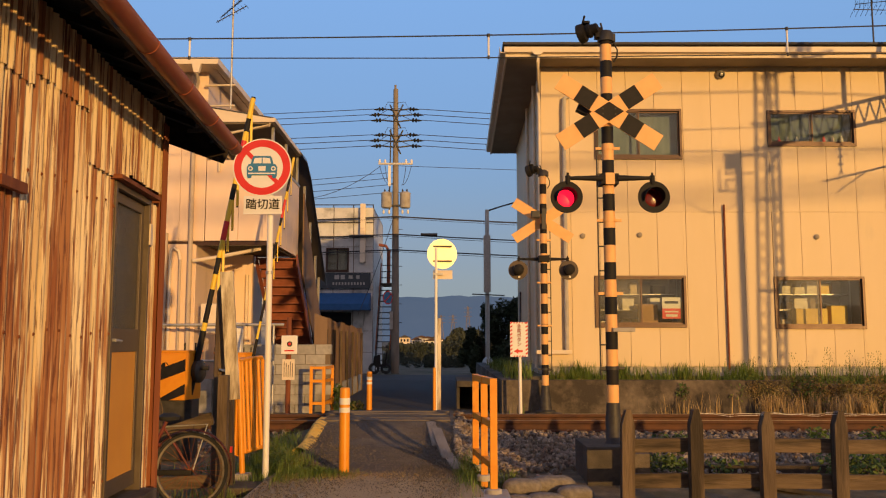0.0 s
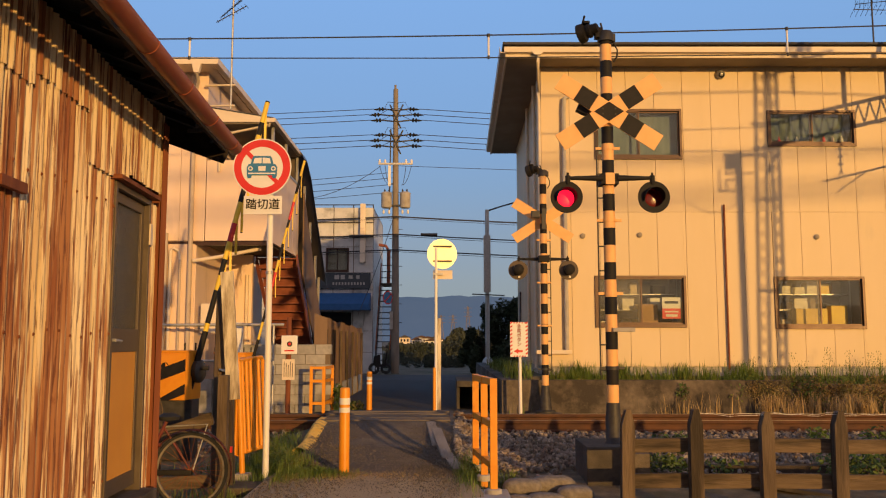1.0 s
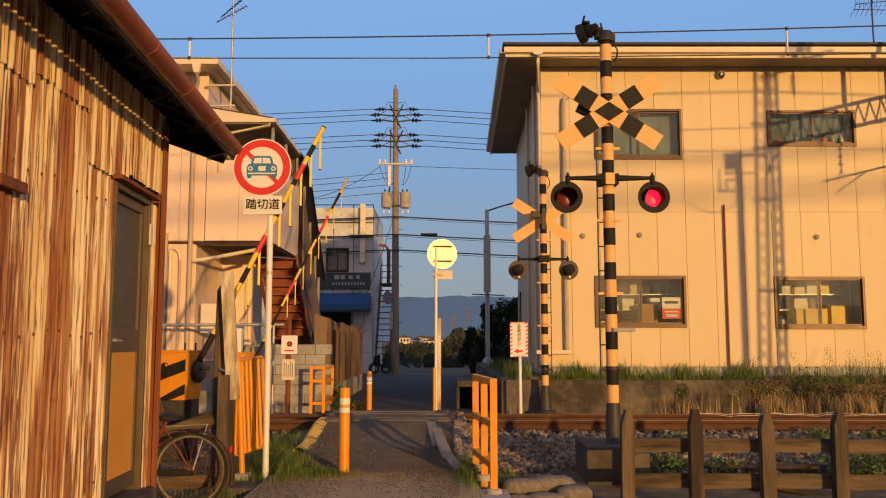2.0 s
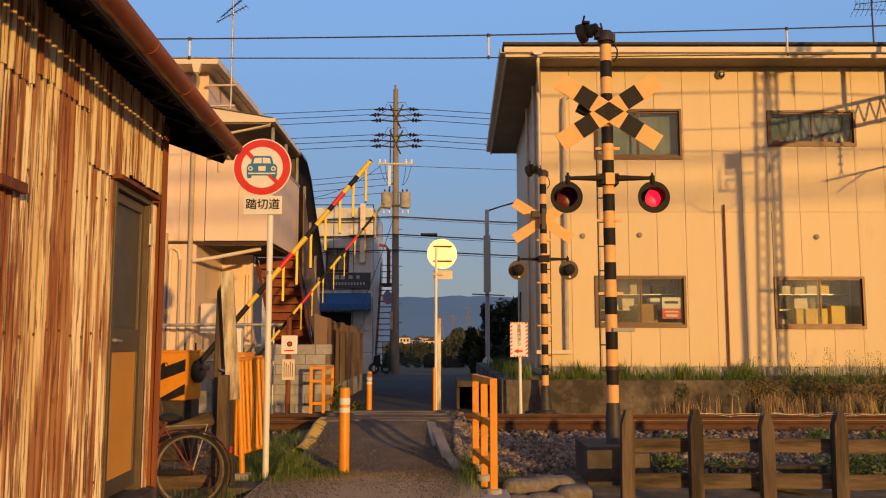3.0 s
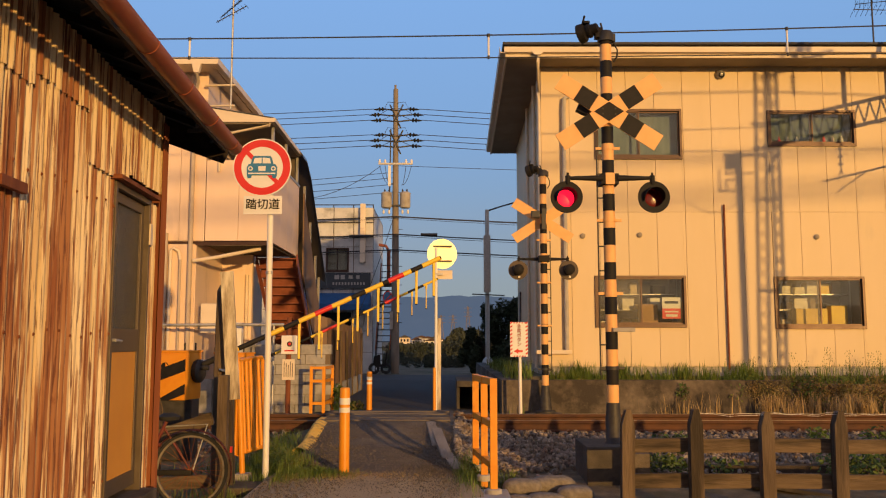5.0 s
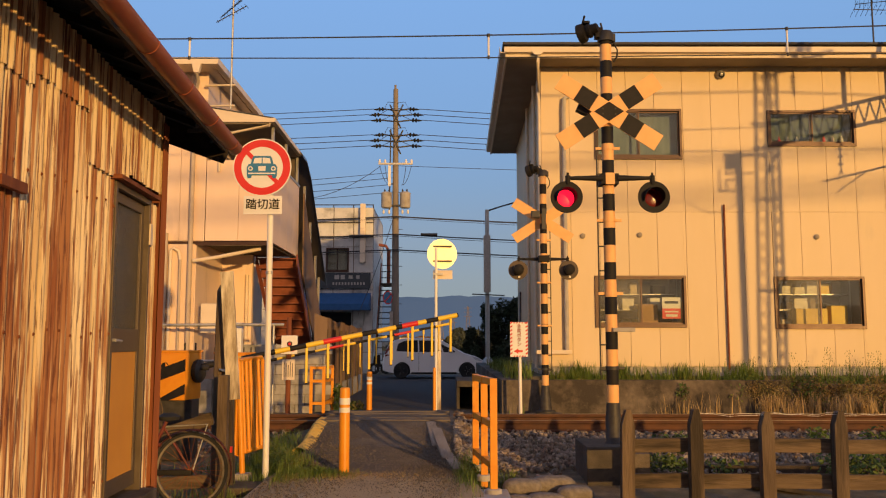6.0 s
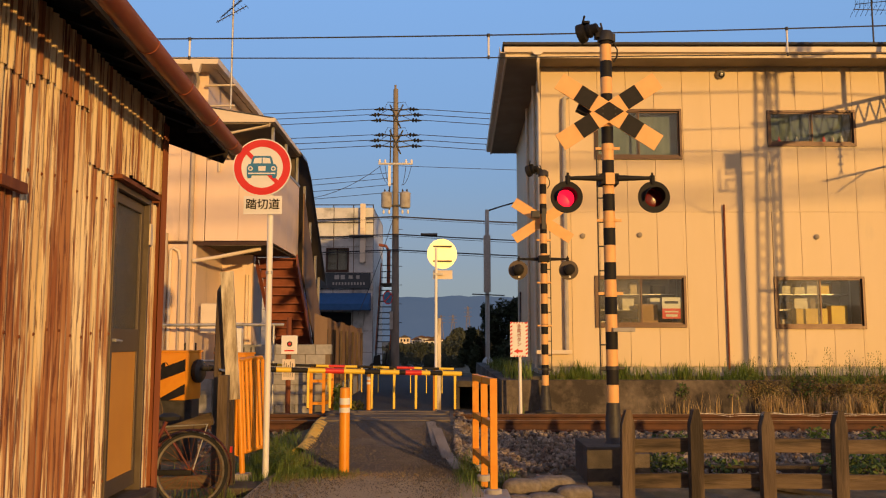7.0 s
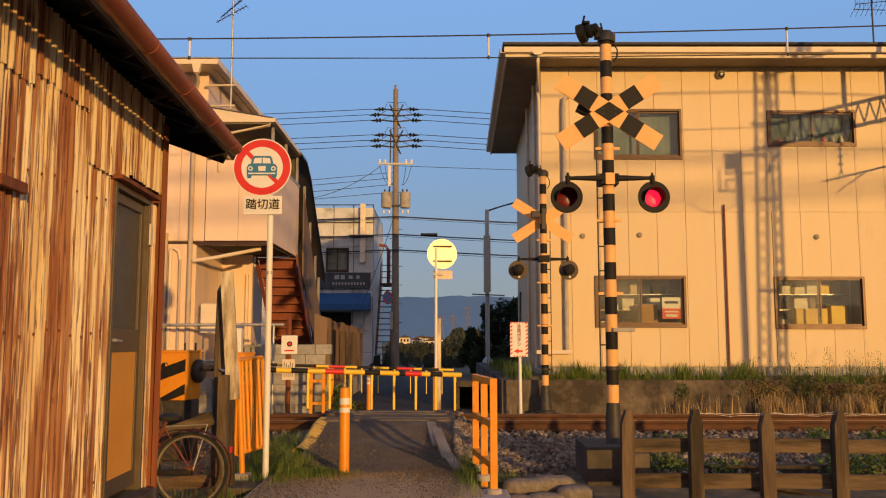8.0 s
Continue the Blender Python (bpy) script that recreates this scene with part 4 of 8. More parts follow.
def build_signal(x, y, zb, front=True):
    """A crossing signal: banded pole, cross sign, bell lamp, arm with two lamps, ladder."""
    face = -1 if front else 1
    sg = thing("crossing_signal", (x, y, zb), "black and orange banded crossing signal with two red lamps" if front else "level crossing signal with lamps facing away across the track",
               "crossing signal", "level crossing signals")
    r = 0.066
    part("pole_foot", lathe([(0.19, 0), (0.19, 0.03), (0.12, 0.05), (0.095, 0.30), (0.08, 0.36), (0.075, 0.50)] if not front else [(0.11, 0.0), (0.085, 0.03), (0.085, 0.26), (0.075, 0.34), (0.072, 0.43)], (x, y, zb), seg=24), STEEL_DARK, sg, "black cast pole foot", True)
    band_pole(sg, x, y, zb + (0.43 if front else 0.5), zb + 4.47, r, False, 0.19)
    part("cap", lathe([(0.09, 0), (0.09, 0.09), (0.07, 0.12), (0.0, 0.125)], (x, y, zb + 4.46)), STEEL_DARK, sg, smooth=True)
    yc = y + face * 0.105
    zc = zb + 3.62
    for tilt in (33, -33):
        cross_board(sg, (x, yc + face * (0.002 if tilt > 0 else 0.018), zc), 1.30, 0.20, tilt, face, PALE_ORANGE, front)
    d = 0.11
    if front:
        ctr = slab([(x - 0.165, yc - 0.032, zc), (x, yc - 0.032, zc + d), (x + 0.165, yc - 0.032, zc), (x, yc - 0.032, zc - d)], (0, 0.004, 0))
        part("cross_centre", ctr, BLACK, sg)
        part("loudspeaker", box(-0.12, 0.12, -0.05, 0.05, -0.05, 0.05, 0.015, turn=Matrix.Translation((x - 0.22, y + 0.02, zc + 0.04)) @ Matrix.Rotation(radians(25), 4, 'Y')), BLACK, sg, "dark oblong loudspeaker behind the cross")
        for bx in (-0.07, 0.07):
            for bz in (-0.03, 0.03):
                part("bolt", lathe([(0.009, 0), (0.009, 0.006)], (x + bx, yc - 0.032, zc + bz), (0, -1, 0), 8), STEEL_DARK, sg)
    else:
        part("loudspeaker", box(x - 0.24, x - 0.08, y - 0.16, y - 0.02, zc + 0.02, zc + 0.15, 0.02), STEEL_DARK, sg, "small square loudspeaker")
        part("cross_bracket", box(x - 0.04, x + 0.04, y - 0.12, y - 0.08, zc - 0.2, zc + 0.2, 0.005), STEEL_DARK, sg)
    # arm with two lamps
    za = zb + 2.88
    arm = bmesh.new()
    for sgn in (-1, 1):
        rod((x + sgn * 0.08, y + face * 0.1, za - 0.005), (x + sgn * 0.45, y + face * 0.1, za - 0.005), 0.036, 0.02, bm=arm)
        lathe([(0.018, -0.075), (0.03, -0.03), (0.03, 0.02), (0.014, 0.03), (0.014, 0.055)], (x + sgn * 0.465, y + face * 0.1, za), seg=12, bm=arm)
    box(x - 0.1, x + 0.1, y - 0.11, y + 0.11, za - 0.07, za + 0.05, 0.012, bm=arm)
    part("lamp_arm", arm, BLACK, sg, smooth=True)
    part("clamp", box(x - 0.05, x + 0.05, y + face * 0.105 - 0.012, y + face * 0.105 + 0.012, za - 0.075, za + 0.055, 0.004), PALE_ORANGE, sg)
    for sgn in (-1, 1):
        lamp = flashing_lamp(sg, x + sgn * 0.48, y + face * 0.10, za - 0.215, face, 0.98 if front else 0.82)
        if front:
            LENSES.append(lens_insert("lens", x + sgn * 0.48, y + face * 0.10 + 0.112, za - 0.215, lamp))
        else:
            part("lens", lathe([(0.1, 0), (0.05, 0.012), (0.0, 0.014)], (x + sgn * 0.48, y + 0.11, za - 0.215), (0, 1, 0)), LAMP_OFF, lamp)
            part("backplate", lathe([(0.03, 0), (0.176, 0.004), (0.186, 0.0), (0.186, 0.012), (0.03, 0.016)], (x + sgn * 0.48, y + 0.09, za - 0.215), (0, -1, 0), 28), PLATE_BACK, lamp, smooth=True)
            part("reflector", lathe([(0.022, 0), (0.022, 0.008)], (x + sgn * 0.48 + 0.02, y + 0.07, za - 0.345), (0, -1, 0), 12), WHITE, lamp)
    # bell and speaker on top
    hx = x - 0.2
    sp = lathe([(0.03, -0.13), (0.055, -0.12), (0.06, -0.05), (0.085, -0.04), (0.085, -0.01), (0.075, 0.0), (0.075, 0.015), (0.105, 0.03), (0.115, 0.10), (0.10, 0.11), (0.0, 0.06)], (hx + 0.0, y, zb + 4.585), (-0.8, 0.45, -0.2), 10)
    box(hx - 0.05, hx + 0.02, y - 0.06, y + 0.03, zb + 4.66, zb + 4.69, 0.01, bm=sp)
    rod((hx - 0.06, y - 0.02, zb + 4.66), (hx - 0.035, y - 0.02, zb + 4.76), 0.012, bm=sp)
    pipe([(x, y, zb + 4.57), (x - 0.1, y, zb + 4.62), (hx, y, zb + 4.57)], 0.02, bm=sp)
    box(x - 0.12, x - 0.05, y - 0.05, y + 0.05, zb + 4.5, zb + 4.62, 0.01, bm=sp)
    part("bell", sp, BLACK, sg, "black bell horn", True)
    tb = box(x + 0.06, x + 0.11, y - 0.03, y + 0.03, zb + 4.46, zb + 4.55, 0.008)
    part("terminal", tb, STEEL_DARK, sg)
    part("spike", rod((x - 0.02, y, zb + 4.56), (x - 0.05, y, zb + 4.68), 0.012), STEEL_DARK, sg)
    part("cable", pipe([(x + 0.08, y, zb + 4.47), (x + 0.13, y - 0.02, zb + 4.36), (x + 0.12, y - 0.03, zb + 4.28), (x + 0.085, y - 0.02, zb + 4.22)], 0.009), BLACK, sg, smooth=True)
    # ladder
    side = -1 if front else 1
    lx = x + side * 0.125
    part("ladder_rail", rod((lx, y, zb + 0.72), (lx, y, zb + 3.4), 0.009), STEEL_DARK, sg)
    z = zb + 0.78
    k = 0
    while z < zb + 3.3:
        part("rung", rod((lx, y, z), (x - side * 0.02, y, z), 0.008), STEEL_DARK, sg)
        if k % 3 == 0:
            cl = lathe([(r + 0.006, 0), (r + 0.006, 0.04)], (x, y, z), seg=20)
            box(x - 0.135, x + 0.135, y - 0.012, y + 0.012, z + 0.004, z + 0.034, 0.003, bm=cl)
            part("collar", cl, PALE_ORANGE if k else STEEL_DARK, sg)
        z += 0.27
        k += 1
    if front:
        part("shelf", box(x - 0.0, x + 0.24, y - 0.1, y + 0.1, zb + 1.19, zb + 1.235, 0.006), CONCRETE_PALE, sg)
    return sg


build_signal(1.84, 9.3, 0.29, True)
build_signal(1.91, 16.0, 0.06, False)
fb = box(1.49, 1.97, 8.95, 9.75, -0.35, 0.29, 0.02)
solid("signal_base", fb, CONCRETE_DARK, "square old concrete base under the crossing signal", "concrete base")
solid("signal_base", lathe([(0.45, 0), (0.42, 0.05), (0.3, 0.1)], (1.91, 16.0, -0.05), seg=24), CONCRETE, "flat concrete base under the far crossing signal", "concrete base")


# ---- level crossing: barriers ----
ARMS = []
DROPS = []


def build_barrier(px, py, pz, length, r, drops, drop_len, bands, near):
    bar = thing("crossing_barrier", (px, py, 0.0), "level crossing barrier with yellow and black boom and orange motor box" if near else "far level crossing barrier with thin yellow and black boom", "crossing barrier", "level crossing barriers")
    mb = bmesh.new()
    w = 0.33
    t = Matrix.Translation((px - 0.28, py, pz - 0.08)) @ Matrix.Rotation(radians(-12), 4, 'Z')
    box(-w, w - 0.06, -0.2, 0.2, -0.3, 0.27, 0.045, bm=mb, turn=t)
    body = part("motor_box", mb, ORANGE, bar, "orange motor box with black stripes", True)
    for pts in ([(-w - 0.001, 0.10), (-w - 0.001, 0.22), (-0.06, 0.252), (-0.06, 0.215)], [(-w - 0.001, -0.16), (-w - 0.001, -0.02), (w - 0.062, 0.19), (w - 0.062, 0.05)], [(0.06, -0.298), (-0.10, -0.298), (w - 0.062, -0.10), (w - 0.062, -0.22)]):
        st = slab([(u, -0.2035, z) for u, z in pts], (0, 0.003, 0))
        bmesh.ops.transform(st, matrix=t, verts=st.verts)
        part("stripe", st, BLACK, body)
    em = lathe([(0.05, 0), (0.05, 0.004), (0.04, 0.004), (0.04, 0.001)], (px - 0.32, py - 0.215 + 0.02, pz + 0.02), (-0.2, -1, 0), 20)
    part("emblem", em, BLACK, body)
    part("lid", box(-w - 0.01, w - 0.05, -0.21, 0.21, 0.262, 0.29, 0.01, turn=t), ORANGE, body)
    ft = box(px - 0.42, px + 0.0, py - 0.16, py + 0.16, -0.02, pz - 0.37, 0.02)
    part("pedestal", ft, STEEL_DARK, bar)
    part("shaft", rod((px - 0.2, py - 0.05, pz), (px + 0.16, py - 0.05, pz), 0.03), STEEL_DARK, bar)
    br = lathe([(0.05, 0), (0.13, 0.01), (0.14, 0.03), (0.14, 0.07), (0.12, 0.09), (0.05, 0.1)], (px - 0.02, py, pz - 0.04), (1, -0.2, 0), 20)
    part("bracket", br, STEEL_DARK, bar, "round black boom hub", True)
    for dx in (-0.15, -0.02):
        part("stud", rod((px + dx, py, pz + 0.19), (px + dx, py, pz + 0.3), 0.012), STEEL_DARK, bar)
    # boom, in its own space: along +x from the pivot
    bm = rod((-0.32, 0, 0), (0.45, 0, 0), r * 1.15, seg=14)
    boom = new("boom", mesh_of(bm, "boom", BLACK, True))
    boom.parent = bar
    boom.location = (0, -0.05 if near else 0.0, pz)
    boom["label"] = "yellow, black and red banded boom"
    for a, b_, m in bands:
        bd = rod((a * length, 0, 0), (b_ * length, 0, 0), r * (1.06 if m is RED else 1.0), seg=14)
        ob = new("boom_band", mesh_of(bd, "boom_band", m, True))
        ob.parent = boom
    tip = new("boom_tip", mesh_of(rod((length, 0, 0), (length + 0.018, 0, 0), r * 0.9, seg=14), "boom_tip", BLACK, True))
    tip.parent = boom
    dm = None
    for d in drops:
        if dm is None:
            b2 = box(-0.0135 * (r / 0.03) ** 2, 0.0135 * (r / 0.03) ** 2, -0.010, 0.010, -drop_len, -0.07, 0.004)
            box(-0.017, 0.017, -0.014, 0.014, -0.1, 0.0, 0.004, bm=b2)
            box(-0.0125, 0.0125, -0.011, 0.011, -drop_len - 0.012, -drop_len, bm=b2)
            dm = mesh_of(b2, "hanging_strip", YELLOW)
            dm.materials.append(BLACK)
            for p in dm.polygons:
                c = p.center
                p.material_index = 1 if c.z < -drop_len + 0.001 else 0
        ob = new("hanging_strip", dm)
        ob.parent = boom
        DROPS.append((ob, d))
    ARMS.append(boom)
    return bar


Yb, Kb, Rb = YELLOW, BLACK, RED
NEAR_BANDS = [(0.10, 0.16, Yb), (0.16, 0.28, Kb), (0.28, 0.335, Yb), (0.335, 0.395, Kb), (0.395, 0.46, Yb), (0.46, 0.53, Rb), (0.53, 0.61, Yb), (0.61, 0.67, Kb), (0.67, 0.745, Yb), (0.745, 0.77, Kb), (0.77, 0.835, Rb), (0.835, 0.87, Yb), (0.87, 0.92, Kb), (0.92, 1.0, Yb)]
build_barrier(-2.98, 10.35, 1.06, 3.44, 0.032, [1.37, 1.65, 1.92, 2.2, 2.5, 2.8, 3.08, 3.35], 0.47, NEAR_BANDS, True)
FAR_BANDS = [(0.08, 0.2, Yb), (0.2, 0.3, Kb), (0.3, 0.36, Yb), (0.36, 0.44, Rb), (0.44, 0.5, Yb), (0.5, 0.58, Kb), (0.58, 0.66, Yb), (0.66, 0.7, Kb), (0.7, 0.79, Rb), (0.79, 0.83, Yb), (0.83, 0.92, Kb), (0.92, 1.0, Yb)]
build_barrier(-3.42, 15.3, 0.97, 3.87, 0.024, [1.39, 1.71, 2.03, 2.35, 2.67, 2.99, 3.31, 3.63], 0.47, FAR_BANDS, False)

# ---- passing car ----
CAR = None


def build_car():
    global CAR
    car = thing("car", (0, 0, 0), "white compact hatchback driving along the cross street", "car")
    L, W = 3.9, 1.68
    side = [(-1.93, 0.30), (-1.95, 0.62), (-1.88, 0.92), (-1.72, 1.25), (-1.50, 1.44), (-1.1, 1.51), (-0.4, 1.525), (0.25, 1.46), (0.85, 1.12), (1.15, 0.95), (1.65, 0.80), (1.88, 0.66), (1.95, 0.48), (1.92, 0.25), (1.60, 0.20)]
    def arch(cx, r=0.33):
        return [(cx + r * math.cos(a), 0.29 + r * math.sin(a)) for a in [radians(v) for v in range(-15, 196, 21)]]
    side += arch(1.27) + [(0.8, 0.19), (-0.8, 0.19)] + arch(-1.23) + [(-1.7, 0.22)]
    bm = bmesh.new()
    rows = []
    for f, inset in ((-0.5, 0.07), (-0.46, 0.0), (0.46, 0.0), (0.5, 0.07)):
        row = []
        for x, z in side:
            up = max(0, z - 0.9) / 0.6
            yy = f * W * (1 - 0.20 * up)
            row.append(bm.verts.new((x * (1 - inset * 0.35), yy, z - inset * 0.35 * (z - 0.6))))
        rows.append(row)
    n = len(side)
    for a, b_ in zip(rows, rows[1:]):
        for i in range(n):
            bm.faces.new((a[i], a[(i + 1) % n], b_[(i + 1) % n], b_[i]))
    bm.faces.new(rows[0])
    bm.faces.new(rows[-1])
    part("body", bm, CAR_WHITE, car, smooth=True)

    def on_side(pts, sgn, off=0.006):
        out = []
        for x, z in pts:
            out.append((x, sgn * (W * 0.5 * (1 - 0.20 * max(0, z - 0.9) / 0.6) - 0.012 + off), z))
        return out
    for sgn in (-1, 1):
        for pts in ([(-1.42, 1.02), (-1.36, 1.30), (-1.1, 1.42), (-0.62, 1.43), (-0.60, 0.99)], [(-0.55, 0.99), (-0.57, 1.43), (0.0, 1.42), (0.16, 1.35), (0.30, 0.99)], [(0.36, 0.99), (0.26, 1.30), (0.78, 1.04), (0.80, 0.98)]):
            part("side_window", slab(on_side(pts, sgn), (0, sgn * 0.006, 0)), CARGLASS, car, "dark tinted side window")
        part("headlight", slab(on_side([(1.42, 0.84), (1.70, 0.76), (1.84, 0.64), (1.55, 0.70)], sgn, 0.0), (0, sgn * 0.012, 0)), FROST_LIGHT, car, "clear headlight")
        part("tail_light", slab(on_side([(-1.86, 0.95), (-1.70, 1.24), (-1.62, 1.20), (-1.70, 0.86), (-1.84, 0.82)], sgn), (0, sgn * 0.008, 0)), LAMP_OFF, car, "red tail light")
        part("door_line", box(-0.575, -0.565, sgn * W * 0.5 - 0.008, sgn * W * 0.5 + 0.004, 0.3, 0.98), BLACK, car)
        part("sill", box(-0.85, 0.85, sgn * W * 0.5 - 0.05, sgn * W * 0.5 + 0.005, 0.17, 0.24, 0.01), BLACK, car)
        part("wing_mirror", box(0.55, 0.72, sgn * 0.84 - 0.06, sgn * 0.84 + 0.08, 0.98, 1.10, 0.03), CAR_WHITE, car, smooth=True)
        for hx in (-0.95, -0.1):
            part("door_handle", box(hx - 0.09, hx + 0.09, sgn * W * 0.5 - 0.005, sgn * W * 0.5 + 0.02, 0.84, 0.875, 0.006), CAR_WHITE, car)
    part("windscreen", slab([(0.36, -0.62, 1.42), (0.36, 0.62, 1.42), (0.90, 0.70, 1.115), (0.90, -0.70, 1.115)], (0.012, 0, 0.02)), CARGLASS, car)
    part("rear_window", slab([(-1.53, -0.6, 1.42), (-1.53, 0.6, 1.42), (-1.79, 0.66, 1.08), (-1.79, -0.66, 1.08)], (-0.02, 0, 0.01)), CARGLASS, car)
    for wx in (1.27, -1.23):
        for sgn in (-1, 1):
            wy = sgn * (W * 0.5 - 0.10)
            ty = lathe([(0.19, -0.09), (0.27, -0.1), (0.295, -0.07), (0.295, 0.07), (0.27, 0.1), (0.19, 0.09)], (0, 0, 0), (0, 1, 0), 28)
            wheel = new("wheel", mesh_of(ty, "wheel", RUBBER, True))
            wheel.parent = car
            wheel.location = (wx, wy, 0.295)
            rm = lathe([(0.0, 0.05), (0.05, 0.06), (0.06, 0.03), (0.17, 0.03), (0.19, 0.07), (0.2, 0.05), (0.2, -0.05), (0.0, -0.05)], (0, 0, 0), (0, sgn, 0), 24)
            rim = new("rim", mesh_of(rm, "rim", STEEL, True))
            rim.parent = wheel
            for k in range(5):
                a = k * 2 * math.pi / 5
                sp = beam((0, sgn * 0.065, 0), (0.17 * math.cos(a), sgn * 0.065, 0.17 * math.sin(a)), 0.05, 0.02)
                s_ob = new("spoke", mesh_of(sp, "spoke", STEEL))
                s_ob.parent = wheel
            WHEELS.append(wheel)
    CAR = car


WHEELS = []
CARGLASS = mat("tinted_car_glass", (0.010, 0.011, 0.012), (0.014, 0.015, 0.016), 3, rough=0.15, bump=0, spec=0.12)
FROST_LIGHT = mat("clear_lamp_plastic", (0.45, 0.46, 0.48), (0.6, 0.6, 0.62), 20, rough=0.12, spec=0.7, bump=0)
build_car()

# ---- pale pink house with an outside stair ----
def build_left_house():
    h = thing("house", (-6.5, 20, 0), "pale pink two-storey house with covered outside stair", "house")
    Y = 17.5
    # ground floor, set back on the lane side under the upper floor
    part("wall", box(-11, -5.12, Y, 24, -0.1, 3.4), SIDING_PINK, h)
    part("wall", box(-5.12, -4.42, 19.6, 19.75, -0.1, 3.38), SIDING_PINK, h, "recessed wall under the landing")
    part("door", box(-4.55, -4.49, 19.52, 19.6, 0.0, 2.9), FASCIA, h, "pale door jamb")
    clad(h, -9.1, -5.14, Y, 0.25, 3.38, 7, [0.25, 3.38], [(-6.6, -5.95, 1.6, 2.9)], SIDING_PINK)
    part("window", box(-6.55, -6.0, Y - 0.05, Y - 0.02, 1.65, 2.85), CARGLASS, h, "small dark window")
    for z in (1.62, 2.2, 2.86):
        part("window_bar", box(-6.6, -5.95, Y - 0.08, Y - 0.03, z - 0.02, z + 0.02), FRAME_GREY, h)
    part("hood", box(-6.7, -5.85, Y - 0.35, Y, 2.98, 3.08, 0.01), BRONZE, h)
    # upper floor
    part("wall", box(-11, -4.98, Y + 0.02, 22.5, 3.42, 7.1), SIDING_PINK, h)
    part("floor_edge", box(-11, -3.58, Y - 0.02, Y + 0.12, 3.36, 3.44, 0.004), FRAME_BROWN, h)
    clad(h, -9.2, -4.96, Y, 3.45, 7.05, 8, [3.45, 7.05], [], SIDING_PINK)
    # landing parapet and stair side
    # dark material puts the shade under the landing into its colour
    part("landing", box(-4.98, -3.62, Y + 0.05, 20.0, 3.37, 3.46), WOOD_DARK, h, "landing coloured dark for the shade beneath it")
    clad(h, -4.95, -3.58, Y, 3.45, 5.15, 2, [3.45, 5.15], [], SIDING_PINK)
    for k in range(4):
        a = Y + 0.03 + k * 0.78
        part("panel", slab([(-3.58, a, 3.42), (-3.58, a + 0.77, 3.42), (-3.58, a + 0.77, 5.15), (-3.58, a, 5.15)], (0.03, 0, 0)), SIDING_PINK, h)
    part("parapet_core", box(-3.62, -3.585, Y + 0.02, 20.6, 3.42, 5.14), SIDING_PINK, h)
    part("parapet_cap", box(-3.64, -3.53, Y - 0.04, 20.65, 5.15, 5.2, 0.006), FRAME_GREY, h)
    part("parapet_side", slab([(-3.44, 20.62, 3.0), (-3.44, 23.9, 0.25), (-3.44, 23.9, 1.8), (-3.44, 20.62, 5.0)], (0.03, 0, 0)), BROWN_SHEET, h)
    # landing screen, posts and rounded canopy
    part("screen", box(-4.9, -3.66, 20.6, 20.66, 3.46, 5.9), BRONZE, h)
    for y in (17.6, 19.1, 20.6):
        part("post", box(-3.63, -3.57, y - 0.03, y + 0.03, 5.2, 6.02), FRAME_GREY, h)
    for y, z in ((21.6, 5.0), (22.6, 4.2), (23.6, 3.4), (24.3, 2.85)):
        part("post", box(-3.6, -3.54, y - 0.03, y + 0.03, z - 2.9, z + 0.35), FRAME_GREY, h)
    cn = bmesh.new()
    prof = []
    for k in range(9):
        a = math.pi * (0.02 + 0.5 * k / 8)
        prof.append((-4.35 + 0.95 * math.cos(a), 0.38 * math.sin(a)))
    rows = []
    for y, z in ((20.3, 5.80), (20.9, 5.80), (21.6, 5.5), (24.8, 2.95)):
        rows.append([cn.verts.new((x, y, z + dz)) for x, dz in prof] + [cn.verts.new((x, y, z + dz + 0.03)) for x, dz in prof[::-1]])
    for a, b_ in zip(rows, rows[1:]):
        for i in range(len(a)):
            j = (i + 1) % len(a)
            cn.faces.new((a[i], a[j], b_[j], b_[i]))
    cn.faces.new(rows[0])
    cn.faces.new(rows[-1])
    part("canopy", cn, BROWN_SMOKE, h, "smoky brown curved stair canopy", True)
    part("pent_roof", slab([(-4.98, 17.24, 6.22), (-3.52, 17.24, 5.97), (-3.52, 17.24, 6.01), (-4.98, 17.24, 6.26)], (0, 3.3, 0)), ROOF_DARK, h, "dark pent roof over the landing")
    part("pent_fascia", slab([(-4.98, 17.2, 5.9), (-3.56, 17.2, 5.9), (-3.56, 17.2, 5.98), (-4.98, 17.2, 6.22)], (0, 0.035, 0)), FASCIA, h)
    part("pent_soffit", box(-4.98, -3.57, 17.26, 20.5, 5.88, 5.91), SOFFIT, h)
    part("pent_gutter", box(-3.58, -3.48, 17.2, 20.5, 5.9, 5.99, 0.015), FASCIA, h)
    part("wall_box", box(-4.85, -4.55, 17.25, 17.46, 5.45, 5.85, 0.02), WHITE, h, "pale utility box on the wall")
    part("canopy_pipe", pipe([(-3.6, 17.25, 5.95), (-3.62, 17.3, 5.85), (-4.6, 17.36, 5.68), (-4.68, 17.4, 5.6), (-4.68, 17.44, 4.9)], 0.035), FASCIA, h, smooth=True)
    # stair seen from beneath
    n = 15
